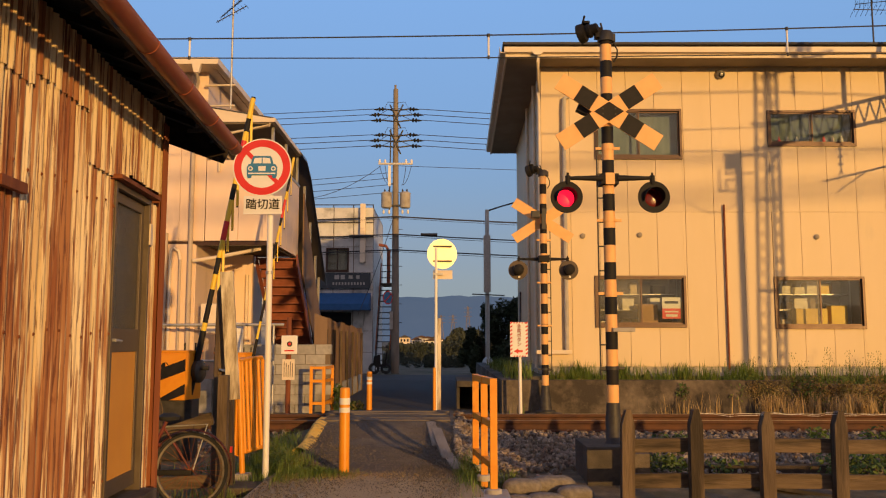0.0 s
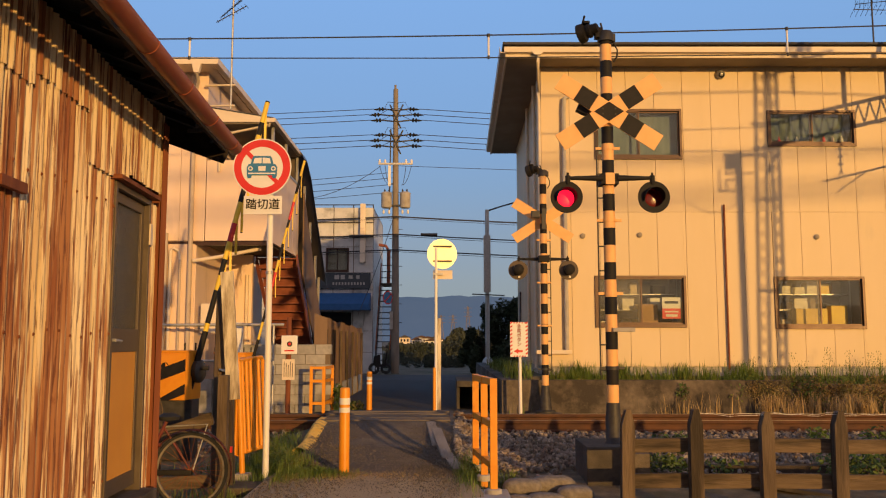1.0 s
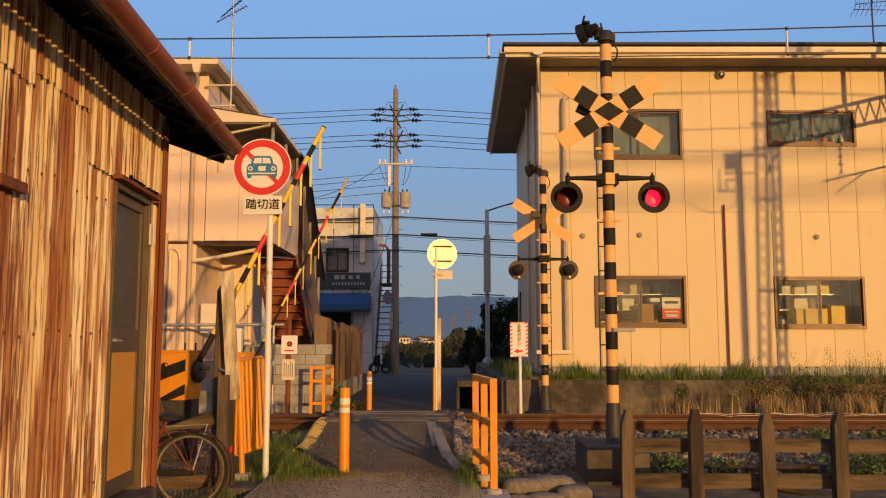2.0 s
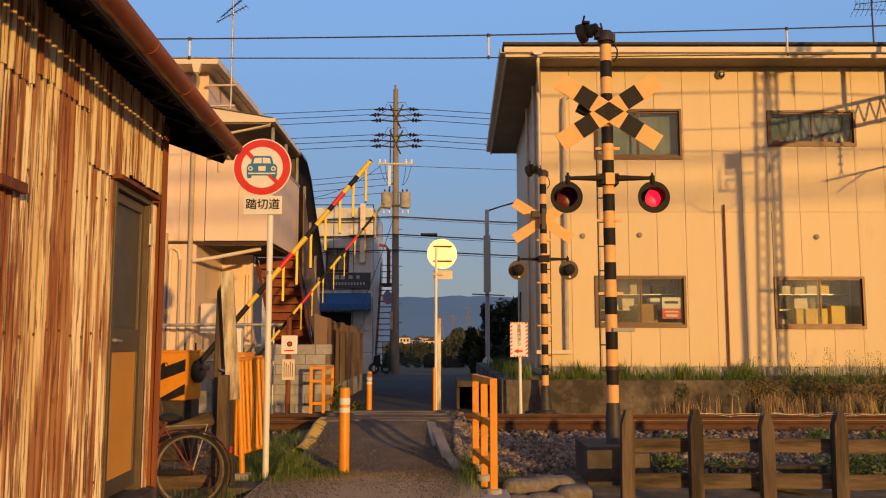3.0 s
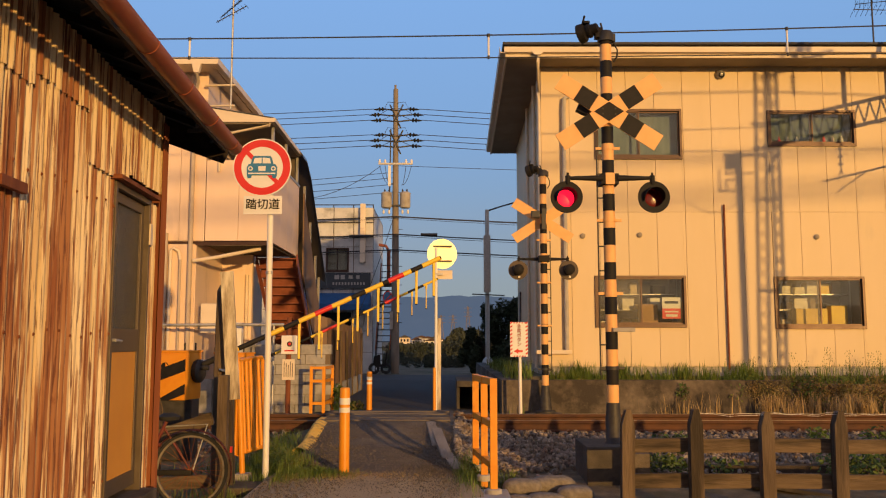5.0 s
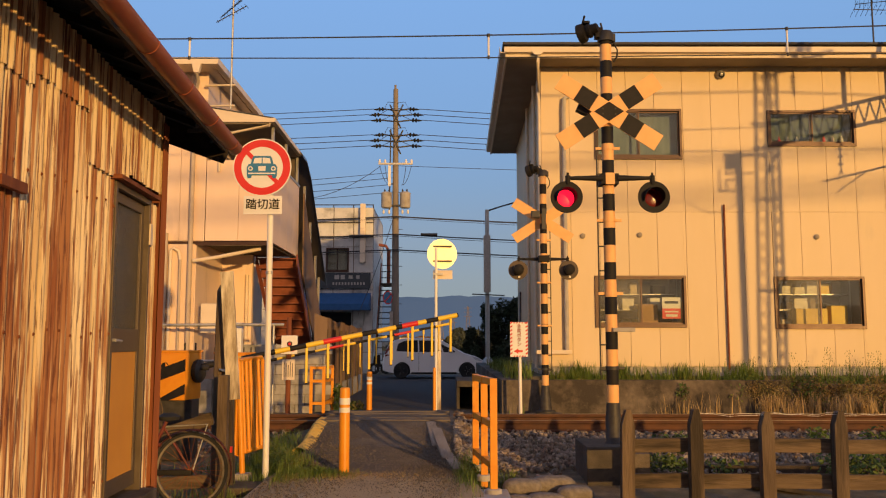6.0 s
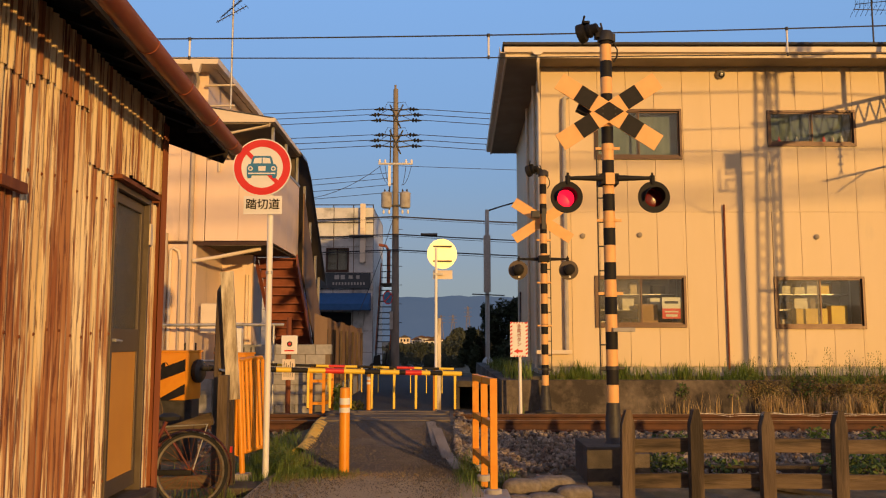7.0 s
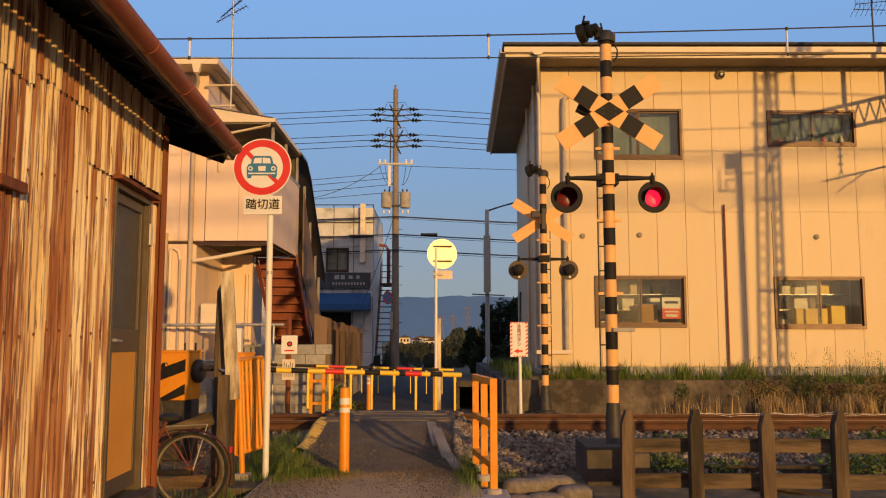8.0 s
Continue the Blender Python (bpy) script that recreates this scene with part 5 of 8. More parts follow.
    for k in range(n):
        y = 20.0 + 0.24 * k
        z = 3.34 - 0.2 * k
        part("tread", slab([(-4.4, y, z), (-3.47, y, z), (-3.47, y + 0.28, z), (-4.4, y + 0.28, z)], (0, 0, -0.03)), STAIR_RED, h)
        part("riser", slab([(-4.4, y + 0.20, z - 0.03), (-3.47, y + 0.20, z - 0.03), (-3.47, y + 0.25, z - 0.2), (-4.4, y + 0.25, z - 0.2)], (0, 0.01, 0.006)), STAIR_RED, h)
    for x in (-4.43, -3.47):
        part("stringer", slab([(x, 19.95, 3.42), (x, 23.75, 0.28), (x, 23.75, 0.02), (x, 19.95, 3.14)], (0.03, 0, 0)), STAIR_RED, h)
    # pipes and brackets on the front
    for x, z0, z1, r, m in ((-5.22, 0.1, 6.95, 0.05, PIPE_BEIGE), (-5.62, 0.2, 3.25, 0.035, FASCIA), (-5.74, 0.2, 3.6, 0.06, PIPE_BEIGE), (-5.42, 0.1, 3.05, 0.028, PIPE_BEIGE)):
        part("downpipe", rod((x, Y - 0.1, z0), (x, Y - 0.1, z1), r), m, h, smooth=True)
    part("downpipe", pipe([(-5.62, Y - 0.1, 3.25), (-5.56, Y - 0.1, 3.3), (-5.46, Y - 0.1, 3.22), (-5.42, Y - 0.1, 3.05)], 0.03), FASCIA, h, smooth=True)
    part("bracket", pipe([(-5.15, Y - 0.15, 3.02), (-4.7, Y - 0.05, 3.1), (-3.85, Y + 0.3, 3.32)], 0.04), FASCIA, h, "slanting pale pipe under the landing", True)
    part("meter_box", box(-4.98, -4.55, Y - 0.05, Y + 0.1, 1.55, 2.15, 0.02), FASCIA, h)
    part("junction_box", box(-4.35, -4.0, Y - 0.6, Y - 0.4, 1.1, 1.75, 0.02), WHITE, h)
    # main roof, hipped, with gutter
    e = [(-11.5, 17.0), (-4.75, 17.0), (-4.75, 22.9), (-11.5, 22.9)]
    rf = bmesh.new()
    lo = [rf.verts.new((x, y, 7.1)) for x, y in e]
    hi = [rf.verts.new((x, y, 7.22)) for x, y in e]
    r0, r1 = rf.verts.new((-9.0, 20, 8.2)), rf.verts.new((-6.6, 20, 8.2))
    rf.faces.new(lo)
    for i in range(4):
        rf.faces.new((lo[i], lo[(i + 1) % 4], hi[(i + 1) % 4], hi[i]))
    for f in ((hi[0], hi[1], r1, r0), (hi[1], hi[2], r1), (hi[2], hi[3], r0, r1), (hi[3], hi[0], r0)):
        rf.faces.new(f)
    part("roof", rf, ROOF_DARK, h)
    gt = bmesh.new()
    box(-11.6, -4.71, 16.86, 16.99, 7.03, 7.17, 0.015, bm=gt)
    box(-4.74, -4.61, 16.86, 22.9, 7.03, 7.17, 0.015, bm=gt)
    part("gutter", gt, FASCIA, h)
    part("soffit", box(-11.4, -4.77, 17.02, 22.8, 7.04, 7.09), FASCIA, h)
    part("hopper", slab([(-5.15, 16.84, 7.05), (-4.95, 16.84, 7.05), (-5.0, 16.84, 6.85), (-5.1, 16.84, 6.85)], (0, 0.1, 0)), FASCIA, h)
    part("downpipe", pipe([(-5.05, 16.9, 6.86), (-5.1, 17.2, 6.75), (-5.2, 17.38, 6.6)], 0.035), FASCIA, h, smooth=True)
    for z in (6.28, 6.72):
        part("mast_bracket", rod((-5.0, 17.35, z), (-4.35, 17.3, z), 0.02), FASCIA, h)


BROWN_SMOKE = mat("smoky_canopy", (0.06, 0.05, 0.042), (0.085, 0.07, 0.06), 4, rough=0.35)
build_left_house()


def antenna(x, y, z0, z1, arms, legs=0.0, label="thin metal television antenna mast on the roof"):
    a = thing("antenna", (x, y, z0), label, "antenna", "roof antennas")
    part("mast", rod((x, y, z0), (x, y, z1), 0.022), STEEL if not legs else STEEL_DARK, a)
    if legs:
        for dx in (-0.6, 0.6):
            part("stay", rod((x, y, z0 + 1.0), (x + dx, y, z0), 0.014), STEEL_DARK, a)
            part("stay", rod((x, y, z0 + 1.0), (x, y + dx, z0 + 0.1), 0.014), STEEL_DARK, a)
    for z, ang, ln in arms:
        d = Vector((math.cos(radians(ang)), math.sin(radians(ang)), 0.75 if not legs else 0.02))
        c = Vector((x, y, z))
        bo = part("boom", rod(c - d * ln * 0.55, c + d * ln * 0.45, 0.011), STEEL_DARK, a)
        n = Vector((0, 0, 1)).cross(d).normalized()
        for k in range(9):
            p = c + d * ln * (-0.5 + k / 8.5)
            w = 0.10 + 0.015 * k
            part("element", rod(p - n * w + Vector((0, 0, -w * 0.6)), p + n * w + Vector((0, 0, w * 0.6)), 0.005, seg=6), STEEL_DARK, bo)


antenna(-4.44, 17.3, 6.2, 8.9, [(8.28, 25, 0.62), (8.42, -12, 0.5)])
antenna(11.55, 22.0, 7.6, 10.8, [(10.25, 180, 1.1), (10.45, 160, 0.9)], 0.5, "dark television antenna with stays on the roof")


# ---- text ----
def lettering(text, size, material, name="lettering"):
    """Letters as a flat mesh, centred, upright, facing -y; None where the font lacks them."""
    cu = bpy.data.curves.new("letters", 'FONT')
    cu.body, cu.size, cu.extrude = text, size, 0.001
    cu.align_x, cu.align_y = 'CENTER', 'CENTER'
    ob = bpy.data.objects.new("letters", cu)
    scene.collection.objects.link(ob)
    dg = bpy.context.evaluated_depsgraph_get()
    dg.update()
    me = bpy.data.meshes.new_from_object(ob.evaluated_get(dg))
    bpy.data.objects.remove(ob)
    bm = bmesh.new()
    for dx, dy in ((-0.016, 0), (0.016, 0), (0, 0.012), (0, -0.012)):
        me.transform(Matrix.Translation((dx * size, dy * size, 0)))
        bm.from_mesh(me)
        me.transform(Matrix.Translation((-dx * size, -dy * size, 0)))
    bm.to_mesh(me)
    bm.free()
    me.transform(Matrix.Rotation(radians(90), 4, 'X'))
    me.materials.clear()
    me.materials.append(material)
    me.name = name
    return me


def letters_on(parent, text, size, material, place, scale=(1, 1, 1)):
    me = lettering(text, size, material)
    me.transform(Matrix.Diagonal((*scale, 1)))
    ob = new("lettering", me)
    ob.parent = parent
    ob.location = Vector(place) - root_of(parent)
    return ob


# ---- no-entry sign for cars ----
def disc(cx, y, cz, r, t=0.003, r_in=0.0, seg=48):
    if r_in:
        return lathe([(r_in, 0), (r, 0), (r, t), (r_in, t)], (cx, y, cz), (0, -1, 0), seg, ring=True)
    return lathe([(r, 0), (r, t)], (cx, y, cz), (0, -1, 0), seg)


def build_sign():
    s = thing("traffic_sign", (-1.77, 8.67, 0), "round red-rimmed sign with a blue car on a white pole", "traffic sign")
    part("pole", rod((-1.775, 8.67, -0.1), (-1.785, 8.67, 3.44), 0.031, seg=20), WHITE, s, smooth=True)
    part("pole_clip", lathe([(0.036, 0), (0.036, 0.035)], (-1.781, 8.67, 2.06), seg=20), STEEL, s)
    cx, cz, y = -1.868, 3.165, 8.615
    face = part("face", lathe([(0.298, 0), (0.302, 0.004), (0.302, 0.012), (0.0, 0.012)], (cx, y + 0.012, cz), (0, -1, 0), 56), WHITE_SIGN, s, "white disc with red rim")
    part("red_ring", disc(cx, y - 0.0005, cz, 0.29, 0.002, 0.215), RED, face)
    q = Matrix.Translation((cx, y - 0.003, cz)) @ Matrix.Rotation(radians(45), 4, 'Y')
    part("red_bar", box(-0.22, 0.22, -0.001, 0.001, -0.022, 0.022, turn=q), RED, face)

    def flat(pts, d, m, name):
        return part(name, slab([(cx + x, y - d, cz + z) for x, z in pts], (0, -0.0015, 0)), m, face)
    flat([(-0.155, -0.085), (-0.158, 0.0), (-0.14, 0.03), (-0.118, 0.035), (-0.10, 0.10), (-0.085, 0.118), (0.085, 0.118), (0.10, 0.10), (0.118, 0.035), (0.14, 0.03), (0.158, 0.0), (0.155, -0.085), (0.145, -0.115), (0.11, -0.115), (0.105, -0.085), (-0.105, -0.085), (-0.11, -0.115), (-0.145, -0.115)], 0.006, BLUE_SIGN, "car_shape")
    flat([(-0.092, 0.04), (-0.078, 0.095), (-0.005, 0.10), (-0.005, 0.04)], 0.008, WHITE_SIGN, "car_window")
    flat([(0.092, 0.04), (0.078, 0.095), (0.005, 0.10), (0.005, 0.04)], 0.008, WHITE_SIGN, "car_window")
    flat([(-0.035, -0.04), (-0.04, 0.01), (0.04, 0.01), (0.035, -0.04)], 0.008, WHITE_SIGN, "car_grille")
    flat([(-0.14, -0.072), (-0.14, -0.058), (0.14, -0.058), (0.14, -0.072)], 0.008, WHITE_SIGN, "car_bumper")
    for k in (-1, 1):
        part("car_lamp", disc(cx + k * 0.118, y - 0.008, cz - 0.015, 0.024), WHITE_SIGN, face)
        part("car_lamp_centre", disc(cx + k * 0.118, y - 0.0115, cz - 0.015, 0.013), BLUE_SIGN, face)
    pl = box(-2.05, -1.655, 8.612, 8.622, 2.675, 2.865, 0.004)
    plate = part("plate", pl, WHITE_SIGN, s, "small white plate with black letters")
    letters_on(plate, "踏切道", 0.118, BLACK, (-1.853, 8.609, 2.772))
    part("plate_clip", box(-1.83, -1.73, 8.62, 8.65, 2.74, 2.78), STEEL, s)
    part("plate_clip", box(-1.83, -1.73, 8.62, 8.65, 3.2, 3.24), STEEL, s)


build_sign()


# ---- bollards and guards ----
def bollard(x, y, z, h, r, label):
    b = thing("bollard", (x, y, z), label, "bollard", "orange bollards")
    part("post", lathe([(r, -0.08), (r, h - 0.03), (r * 0.93, h - 0.008), (r * 0.75, h), (0, h + 0.002)], (x, y, z), seg=24), ORANGE, b, smooth=True)
    for lo, hi in ((h - 0.17, h - 0.105), (h - 0.25, h - 0.20)):
        part("reflector", lathe([(r + 0.002, lo), (r + 0.002, hi)], (x, y, z), seg=24), WHITE_SIGN, b, "white reflective band", True)


bollard(-1.0, 8.75, 0.03, 0.88, 0.053, "orange round bollard with two white reflective bands")
bollard(-1.46, 17.0, -0.02, 0.80, 0.055, "orange bollard with white bands beyond the track")


def guard(points, top, name_label, mids, w=0.072, foot=True, zs=0.0):
    g = thing("guard_rail", (points[0][0], points[0][1], 0), name_label, "guard rail", "orange guard rails")
    for x, y in points:
        z = road_z(y) + zs
        part("post", box(x - w / 2, x + w / 2, y - w / 2, y + w / 2, z - 0.1, top, 0.004), ORANGE, g)
        if foot:
            part("foot", lathe([(0.075, 0), (0.075, 0.05), (0.06, 0.06)], (x, y, z - 0.02), seg=20), CONCRETE_PALE, g)
    for a, b_ in zip(points, points[1:]):
        for m in (*mids, top - w / 2):
            d = Vector((b_[0] - a[0], b_[1] - a[1], 0)).normalized() * (w / 2)
            part("rail", beam(Vector((*a, m)) + d, Vector((*b_, m)) - d, w * 0.9, w * 0.9), ORANGE, g)
    return g


guard([(0.475, 8.1), (0.412, 8.62), (0.348, 9.2)], 1.03, "orange square-tube guard rail at the crossing edge", (0.60, 0.22), 0.067)
solid("kerb_block", box(0.25, 0.62, 7.7, 8.35, -0.25, -0.03, 0.02), CONCRETE_PALE, "cracked concrete kerb block under the guard rail", "kerb", kind="structure")
guard([(-2.52, 16.4), (-2.28, 16.4), (-2.22, 17.2)], 0.90, "orange guard rail on the far side of the track", (0.62, 0.2), 0.06, False)


def build_leaning_gate():
    g = thing("folding_gate", (-2.02, 8.95, 0), "orange tubular folding gate leaning shut beside the sign", "gate")
    a, b_ = Vector((-2.085, 8.85, 0)), Vector((-1.97, 9.5, 0))
    r = 0.024
    part("post", rod((a.x + 0.04, a.y, -0.05), (a.x - 0.03, a.y, 1.17), r * 1.25), ORANGE, g, smooth=True)
    part("frame", pipe([(a.x - 0.03, a.y, 0.22), (a.x - 0.05, a.y, 1.14), (a.x - 0.04, a.y + 0.03, 1.185), (b_.x - 0.05, b_.y, 1.20), (b_.x - 0.04, b_.y + 0.03, 1.16), (b_.x + 0.02, b_.y, 0.24)], r), ORANGE, g, smooth=True)
    for k in range(1, 6):
        p = a.lerp(b_, k / 6)
        part("bar", rod((p.x + 0.015, p.y, 0.23), (p.x - 0.045, p.y, 1.19), r * 0.85), ORANGE, g, smooth=True)
    part("bottom_rail", rod((a.x - 0.02, a.y, 0.23), (b_.x + 0.02, b_.y, 0.24), r), ORANGE, g, smooth=True)
    part("foot", box(a.x - 0.03, a.x + 0.12, a.y - 0.07, a.y + 0.07, -0.09, 0.04, 0.01), CONCRETE_PALE, g)


build_leaning_gate()
solid("kerb_block", box(-2.22, -1.70, 8.2, 8.62, -0.3, 0.0, 0.02), CONCRETE, "old concrete kerb block under the sign pole", "kerb", kind="structure")


# ---- wooden fences ----
def picket(x, y, z0, z1, w=0.105, lean=0.0, material=None):
    t = Matrix.Translation((x, y, z0)) @ Matrix.Rotation(radians(lean), 4, 'Y')
    h = z1 - z0
    b = bmesh.new()
    prof = [(-w / 2, 0), (w / 2, 0), (w / 2, h - 0.13), (w * 0.16, h), (-w * 0.16, h), (-w / 2, h - 0.13)]
    slab([(u, -w / 2, z) for u, z in prof], (0, w, 0), bm=b)
    bmesh.ops.bevel(b, geom=b.edges, offset=0.008, segments=1, affect='EDGES')
    bmesh.ops.transform(b, matrix=t, verts=b.verts)
    return b


def build_fence():
    f = thing("fence", (3.2, 8, -0.2), "weathered post and rail fence of old sleepers", "fence")
    xs = [1.68, 2.30, 2.94, 3.57, 4.21, 4.85]
    for i, x in enumerate(xs):
        part("post", picket(x, 7.93 - 0.04 * i, -0.35, 0.745 + 0.012 * math.sin(i * 2.2), 0.1, 1.0 - 0.5 * (i % 3)), WOOD_OLD, f)
    for a, b_ in zip(xs, xs[1:]):
        for z, hh in ((0.42, 0.125), (0.10, 0.13)):
            part("rail", beam((a - 0.02, 8.03 - 0.05 * (a - 1.7), z + 0.008 * math.sin(a * 7)), (b_ + 0.02, 8.03 - 0.05 * (b_ - 1.7), z + 0.008 * math.sin(b_ * 9)), 0.07, hh, bevel=0.008), WOOD_RAIL, f)
    pts = []
    for a, b_ in zip(xs[1:], xs[2:]):
        for k in range(8):
            t = k / 8
            pts.append((a + (b_ - a) * t, 7.87 - 0.04 * (a - 1.7) + 0.01 * math.sin(k * 3), 0.735 - 0.016 * math.sin(t * math.pi) + 0.006 * math.sin(k * 2.1 + a * 4)))
    part("wire", pipe(pts, 0.0018, 6), WHITE, f, "pale loose wire")
    part("wire", pipe([(x, y + 0.01, z - 0.02 * abs(math.sin(x * 4))) for x, y, z in pts], 0.0018, 6), WHITE, f)


build_fence()


def build_left_posts():
    solid("leaning_board", box(-0.062, 0.062, -0.02, 0.02, 0, 1.24, 0.006, turn=Matrix.Translation((-2.02, 8.28, 0.82)) @ Matrix.Rotation(radians(-4.5), 4, 'Y')), WOOD_WHITE, "white board with flaking paint tied to a post", "board")
    solid("fence_post", picket(-2.075, 8.42, -0.1, 0.86, 0.09, -2.5), WOOD_DARK, "dark tarred post carrying the white board", "fence post", "old fence posts")
    b = lathe([(0.072, 0), (0.06, 1.5), (0.05, 1.98), (0.02, 2.04)], (-2.215, 8.5, -0.1), seg=8)
    solid("fence_post", b, WOOD_OLD, "tall dark pointed timber post", "fence post", "old fence posts")
    solid("fence_post", box(-2.125, -2.03, 8.08, 8.18, -0.15, 1.06, 0.012), WOOD_OLD, "brown squared timber post behind the bicycle", "fence post", "old fence posts")
    solid("fence_post", picket(-2.88, 8.6, -0.1, 0.83, 0.11, 0), WOOD_OLD, "short pointed timber post", "fence post", "old fence posts")
    for a, b_ in (((-3.4, 8.3, 0.25), (-2.2, 8.22, 0.65)), ((-3.4, 8.3, -0.02), (-2.2, 8.2, 0.07))):
        solid("fence_rail", beam(a, b_, 0.06, 0.12, bevel=0.008), WOOD_RAIL, "weathered fence rail behind the bicycle", "fence rail", "old fence rails")
    solid("tie_wire", lathe([(0.09, 0), (0.09, 0.008)], (-2.11, 8.40, 1.08), (0.3, 0, 1), 16), STEEL, "wire tie round the old posts", "wire tie")


build_left_posts()


def build_bicycle():
    bk = thing("bicycle", (-2.6, 7.5, -0.06), "old dark red bicycle parked against the fence", "bicycle")
    y = 7.5

    def wheel(cx, cz, r=0.325):
        ty = lathe([(r - 0.028, -0.012), (r - 0.008, -0.018), (r, 0), (r - 0.008, 0.018), (r - 0.028, 0.012)], (cx, y, cz), (0, 1, 0), 48, ring=True)
        w = part("wheel", ty, RUBBER, bk, smooth=True)
        part("rim", lathe([(r - 0.045, -0.011), (r - 0.028, -0.013), (r - 0.028, 0.013), (r - 0.045, 0.011)], (cx, y, cz), (0, 1, 0), 48, ring=True), RIM_DULL, w, smooth=True)
        part("hub", rod((cx, y - 0.05, cz), (cx, y + 0.05, cz), 0.022), RUST_DARK, w, smooth=True)
        for k in range(30):
            a = k * 2 * math.pi / 30
            a2 = a + (0.5 if k % 2 else -0.5)
            part("spoke", rod((cx + 0.02 * math.cos(a2), y + (0.03 if k % 4 < 2 else -0.03), cz + 0.02 * math.sin(a2)), (cx + (r - 0.04) * math.cos(a), y, cz + (r - 0.04) * math.sin(a)), 0.0015, seg=5), RUST_DARK, w)
    rx, rz = -2.185, 0.27
    wheel(rx, rz)
    wheel(-3.22, 0.27)
    fd = bmesh.new()
    pts = []
    for k in range(25):
        a = radians(-25 + 205 * k / 24)
        pts.append((rx + 0.352 * math.cos(a), rz + 0.352 * math.sin(a)))
    ring = []
    for x, z in pts:
        ring.append([fd.verts.new((x, y + dy, z - 0.012 * (abs(dy) > 0.02))) for dy in (-0.03, -0.012, 0.012, 0.03)])
    for a, b_ in zip(ring, ring[1:]):
        for i in range(3):
            fd.faces.new((a[i], a[i + 1], b_[i + 1], b_[i]))
    bmesh.ops.solidify(fd, geom=fd.faces, thickness=0.003)
    part("mudguard", fd, BIKE_RED, bk, "dark red mudguard", True)
    for a, b_, r in (((rx, y, rz), (-2.60, y, 0.26), 0.011), ((rx, y, rz), (-2.42, y, 0.62), 0.010), ((-2.60, y, 0.26), (-2.40, y, 0.70), 0.016), ((-2.60, y, 0.26), (-3.06, y, 0.62), 0.018), ((-3.05, y, 0.66), (-3.22, y, 0.27), 0.014), ((-3.0, y, 0.9), (-3.06, y, 0.6), 0.016), ((-2.45, y, 0.48), (-3.04, y, 0.7), 0.016)):
        part("tube", rod(a, b_, r), BIKE_RED, bk, smooth=True)
    part("saddle", lathe([(0.0, 0), (0.09, 0.02), (0.10, 0.05), (0.05, 0.075), (0.0, 0.08)], (-2.39, y, 0.68), seg=18), RUBBER, bk, "black saddle", True)
    part("chain_case", box(-2.72, -2.16, y - 0.055, y - 0.03, 0.23, 0.28, 0.02), BLACK, bk, smooth=True)
    part("handlebar", pipe([(-2.9, y - 0.25, 0.95), (-3.0, y - 0.12, 0.97), (-3.0, y + 0.12, 0.97), (-2.9, y + 0.25, 0.95)], 0.012), STEEL, bk, smooth=True)
    part("carrier", pipe([(-2.42, y, 0.64), (-2.05, y, 0.66), (rx + 0.02, y, rz)], 0.008), STEEL, bk)
    part("reflector", box(-1.845, -1.83, y - 0.02, y + 0.02, 0.42, 0.47), RED, bk, "red rear reflector")


RIM_DULL = mat("dull_rim", (0.17, 0.15, 0.12), (0.26, 0.22, 0.18), 14, rough=0.5, metal=0.5)
BIKE_RED = mat("dull_red_enamel", (0.13, 0.025, 0.02), (0.19, 0.04, 0.03), 12, rough=0.5, grime=(0.12, 0.05, 0.025), grime_scale=6, grime_cut=0.55)
build_bicycle()

# ---- crossing edges: kerb, boards, sandbags ----
bm = bmesh.new()
prev = None
for k in range(16):
    y = 10.2 + k * 0.14
    z = road_z(y)
    row = [bm.verts.new((-1.70 + dx + 0.012 * noise.noise((y * 3, dx, 0)), y, z + dz)) for dx, dz in ((-0.08, -0.15), (-0.07, 0.03), (-0.03, 0.06), (0.02, 0.055), (0.10, 0.015))]
    if prev:
        for i in range(4):
            bm.faces.new((prev[i], prev[i + 1], row[i + 1], row[i]))
    prev = row
solid("kerb", bm, YELLOW_ROAD, "worn yellow painted kerb at the crossing edge", "kerb", kind="structure", smooth=True)
BOARD_GREY = mat("grey_weathered_plank", (0.27, 0.22, 0.165), (0.38, 0.315, 0.24), 9, (1, 0.12, 1), 0.9, bump=0.6, grime=(0.16, 0.12, 0.08), grime_scale=4, grime_cut=0.58)
for x0, y0, x1, y1 in ((0.17, 8.95, -0.02, 10.55), (0.06, 9.6, -0.09, 11.5), (-0.06, 10.5, -0.17, 11.9)):
    solid("edge_plank", beam((x0, y0, road_z(y0) + 0.022), (x1, y1, road_z(y1) + 0.018), 0.13, 0.035, bevel=0.006), BOARD_GREY, "grey weathered plank along the crossing edge", "plank", "edge planks")
SACK = mat("dusty_sandbag", (0.19, 0.165, 0.13), (0.29, 0.25, 0.2), 22, rough=0.95, bump=1.0, grime=(0.16, 0.13, 0.1), grime_scale=4, grime_cut=0.56)
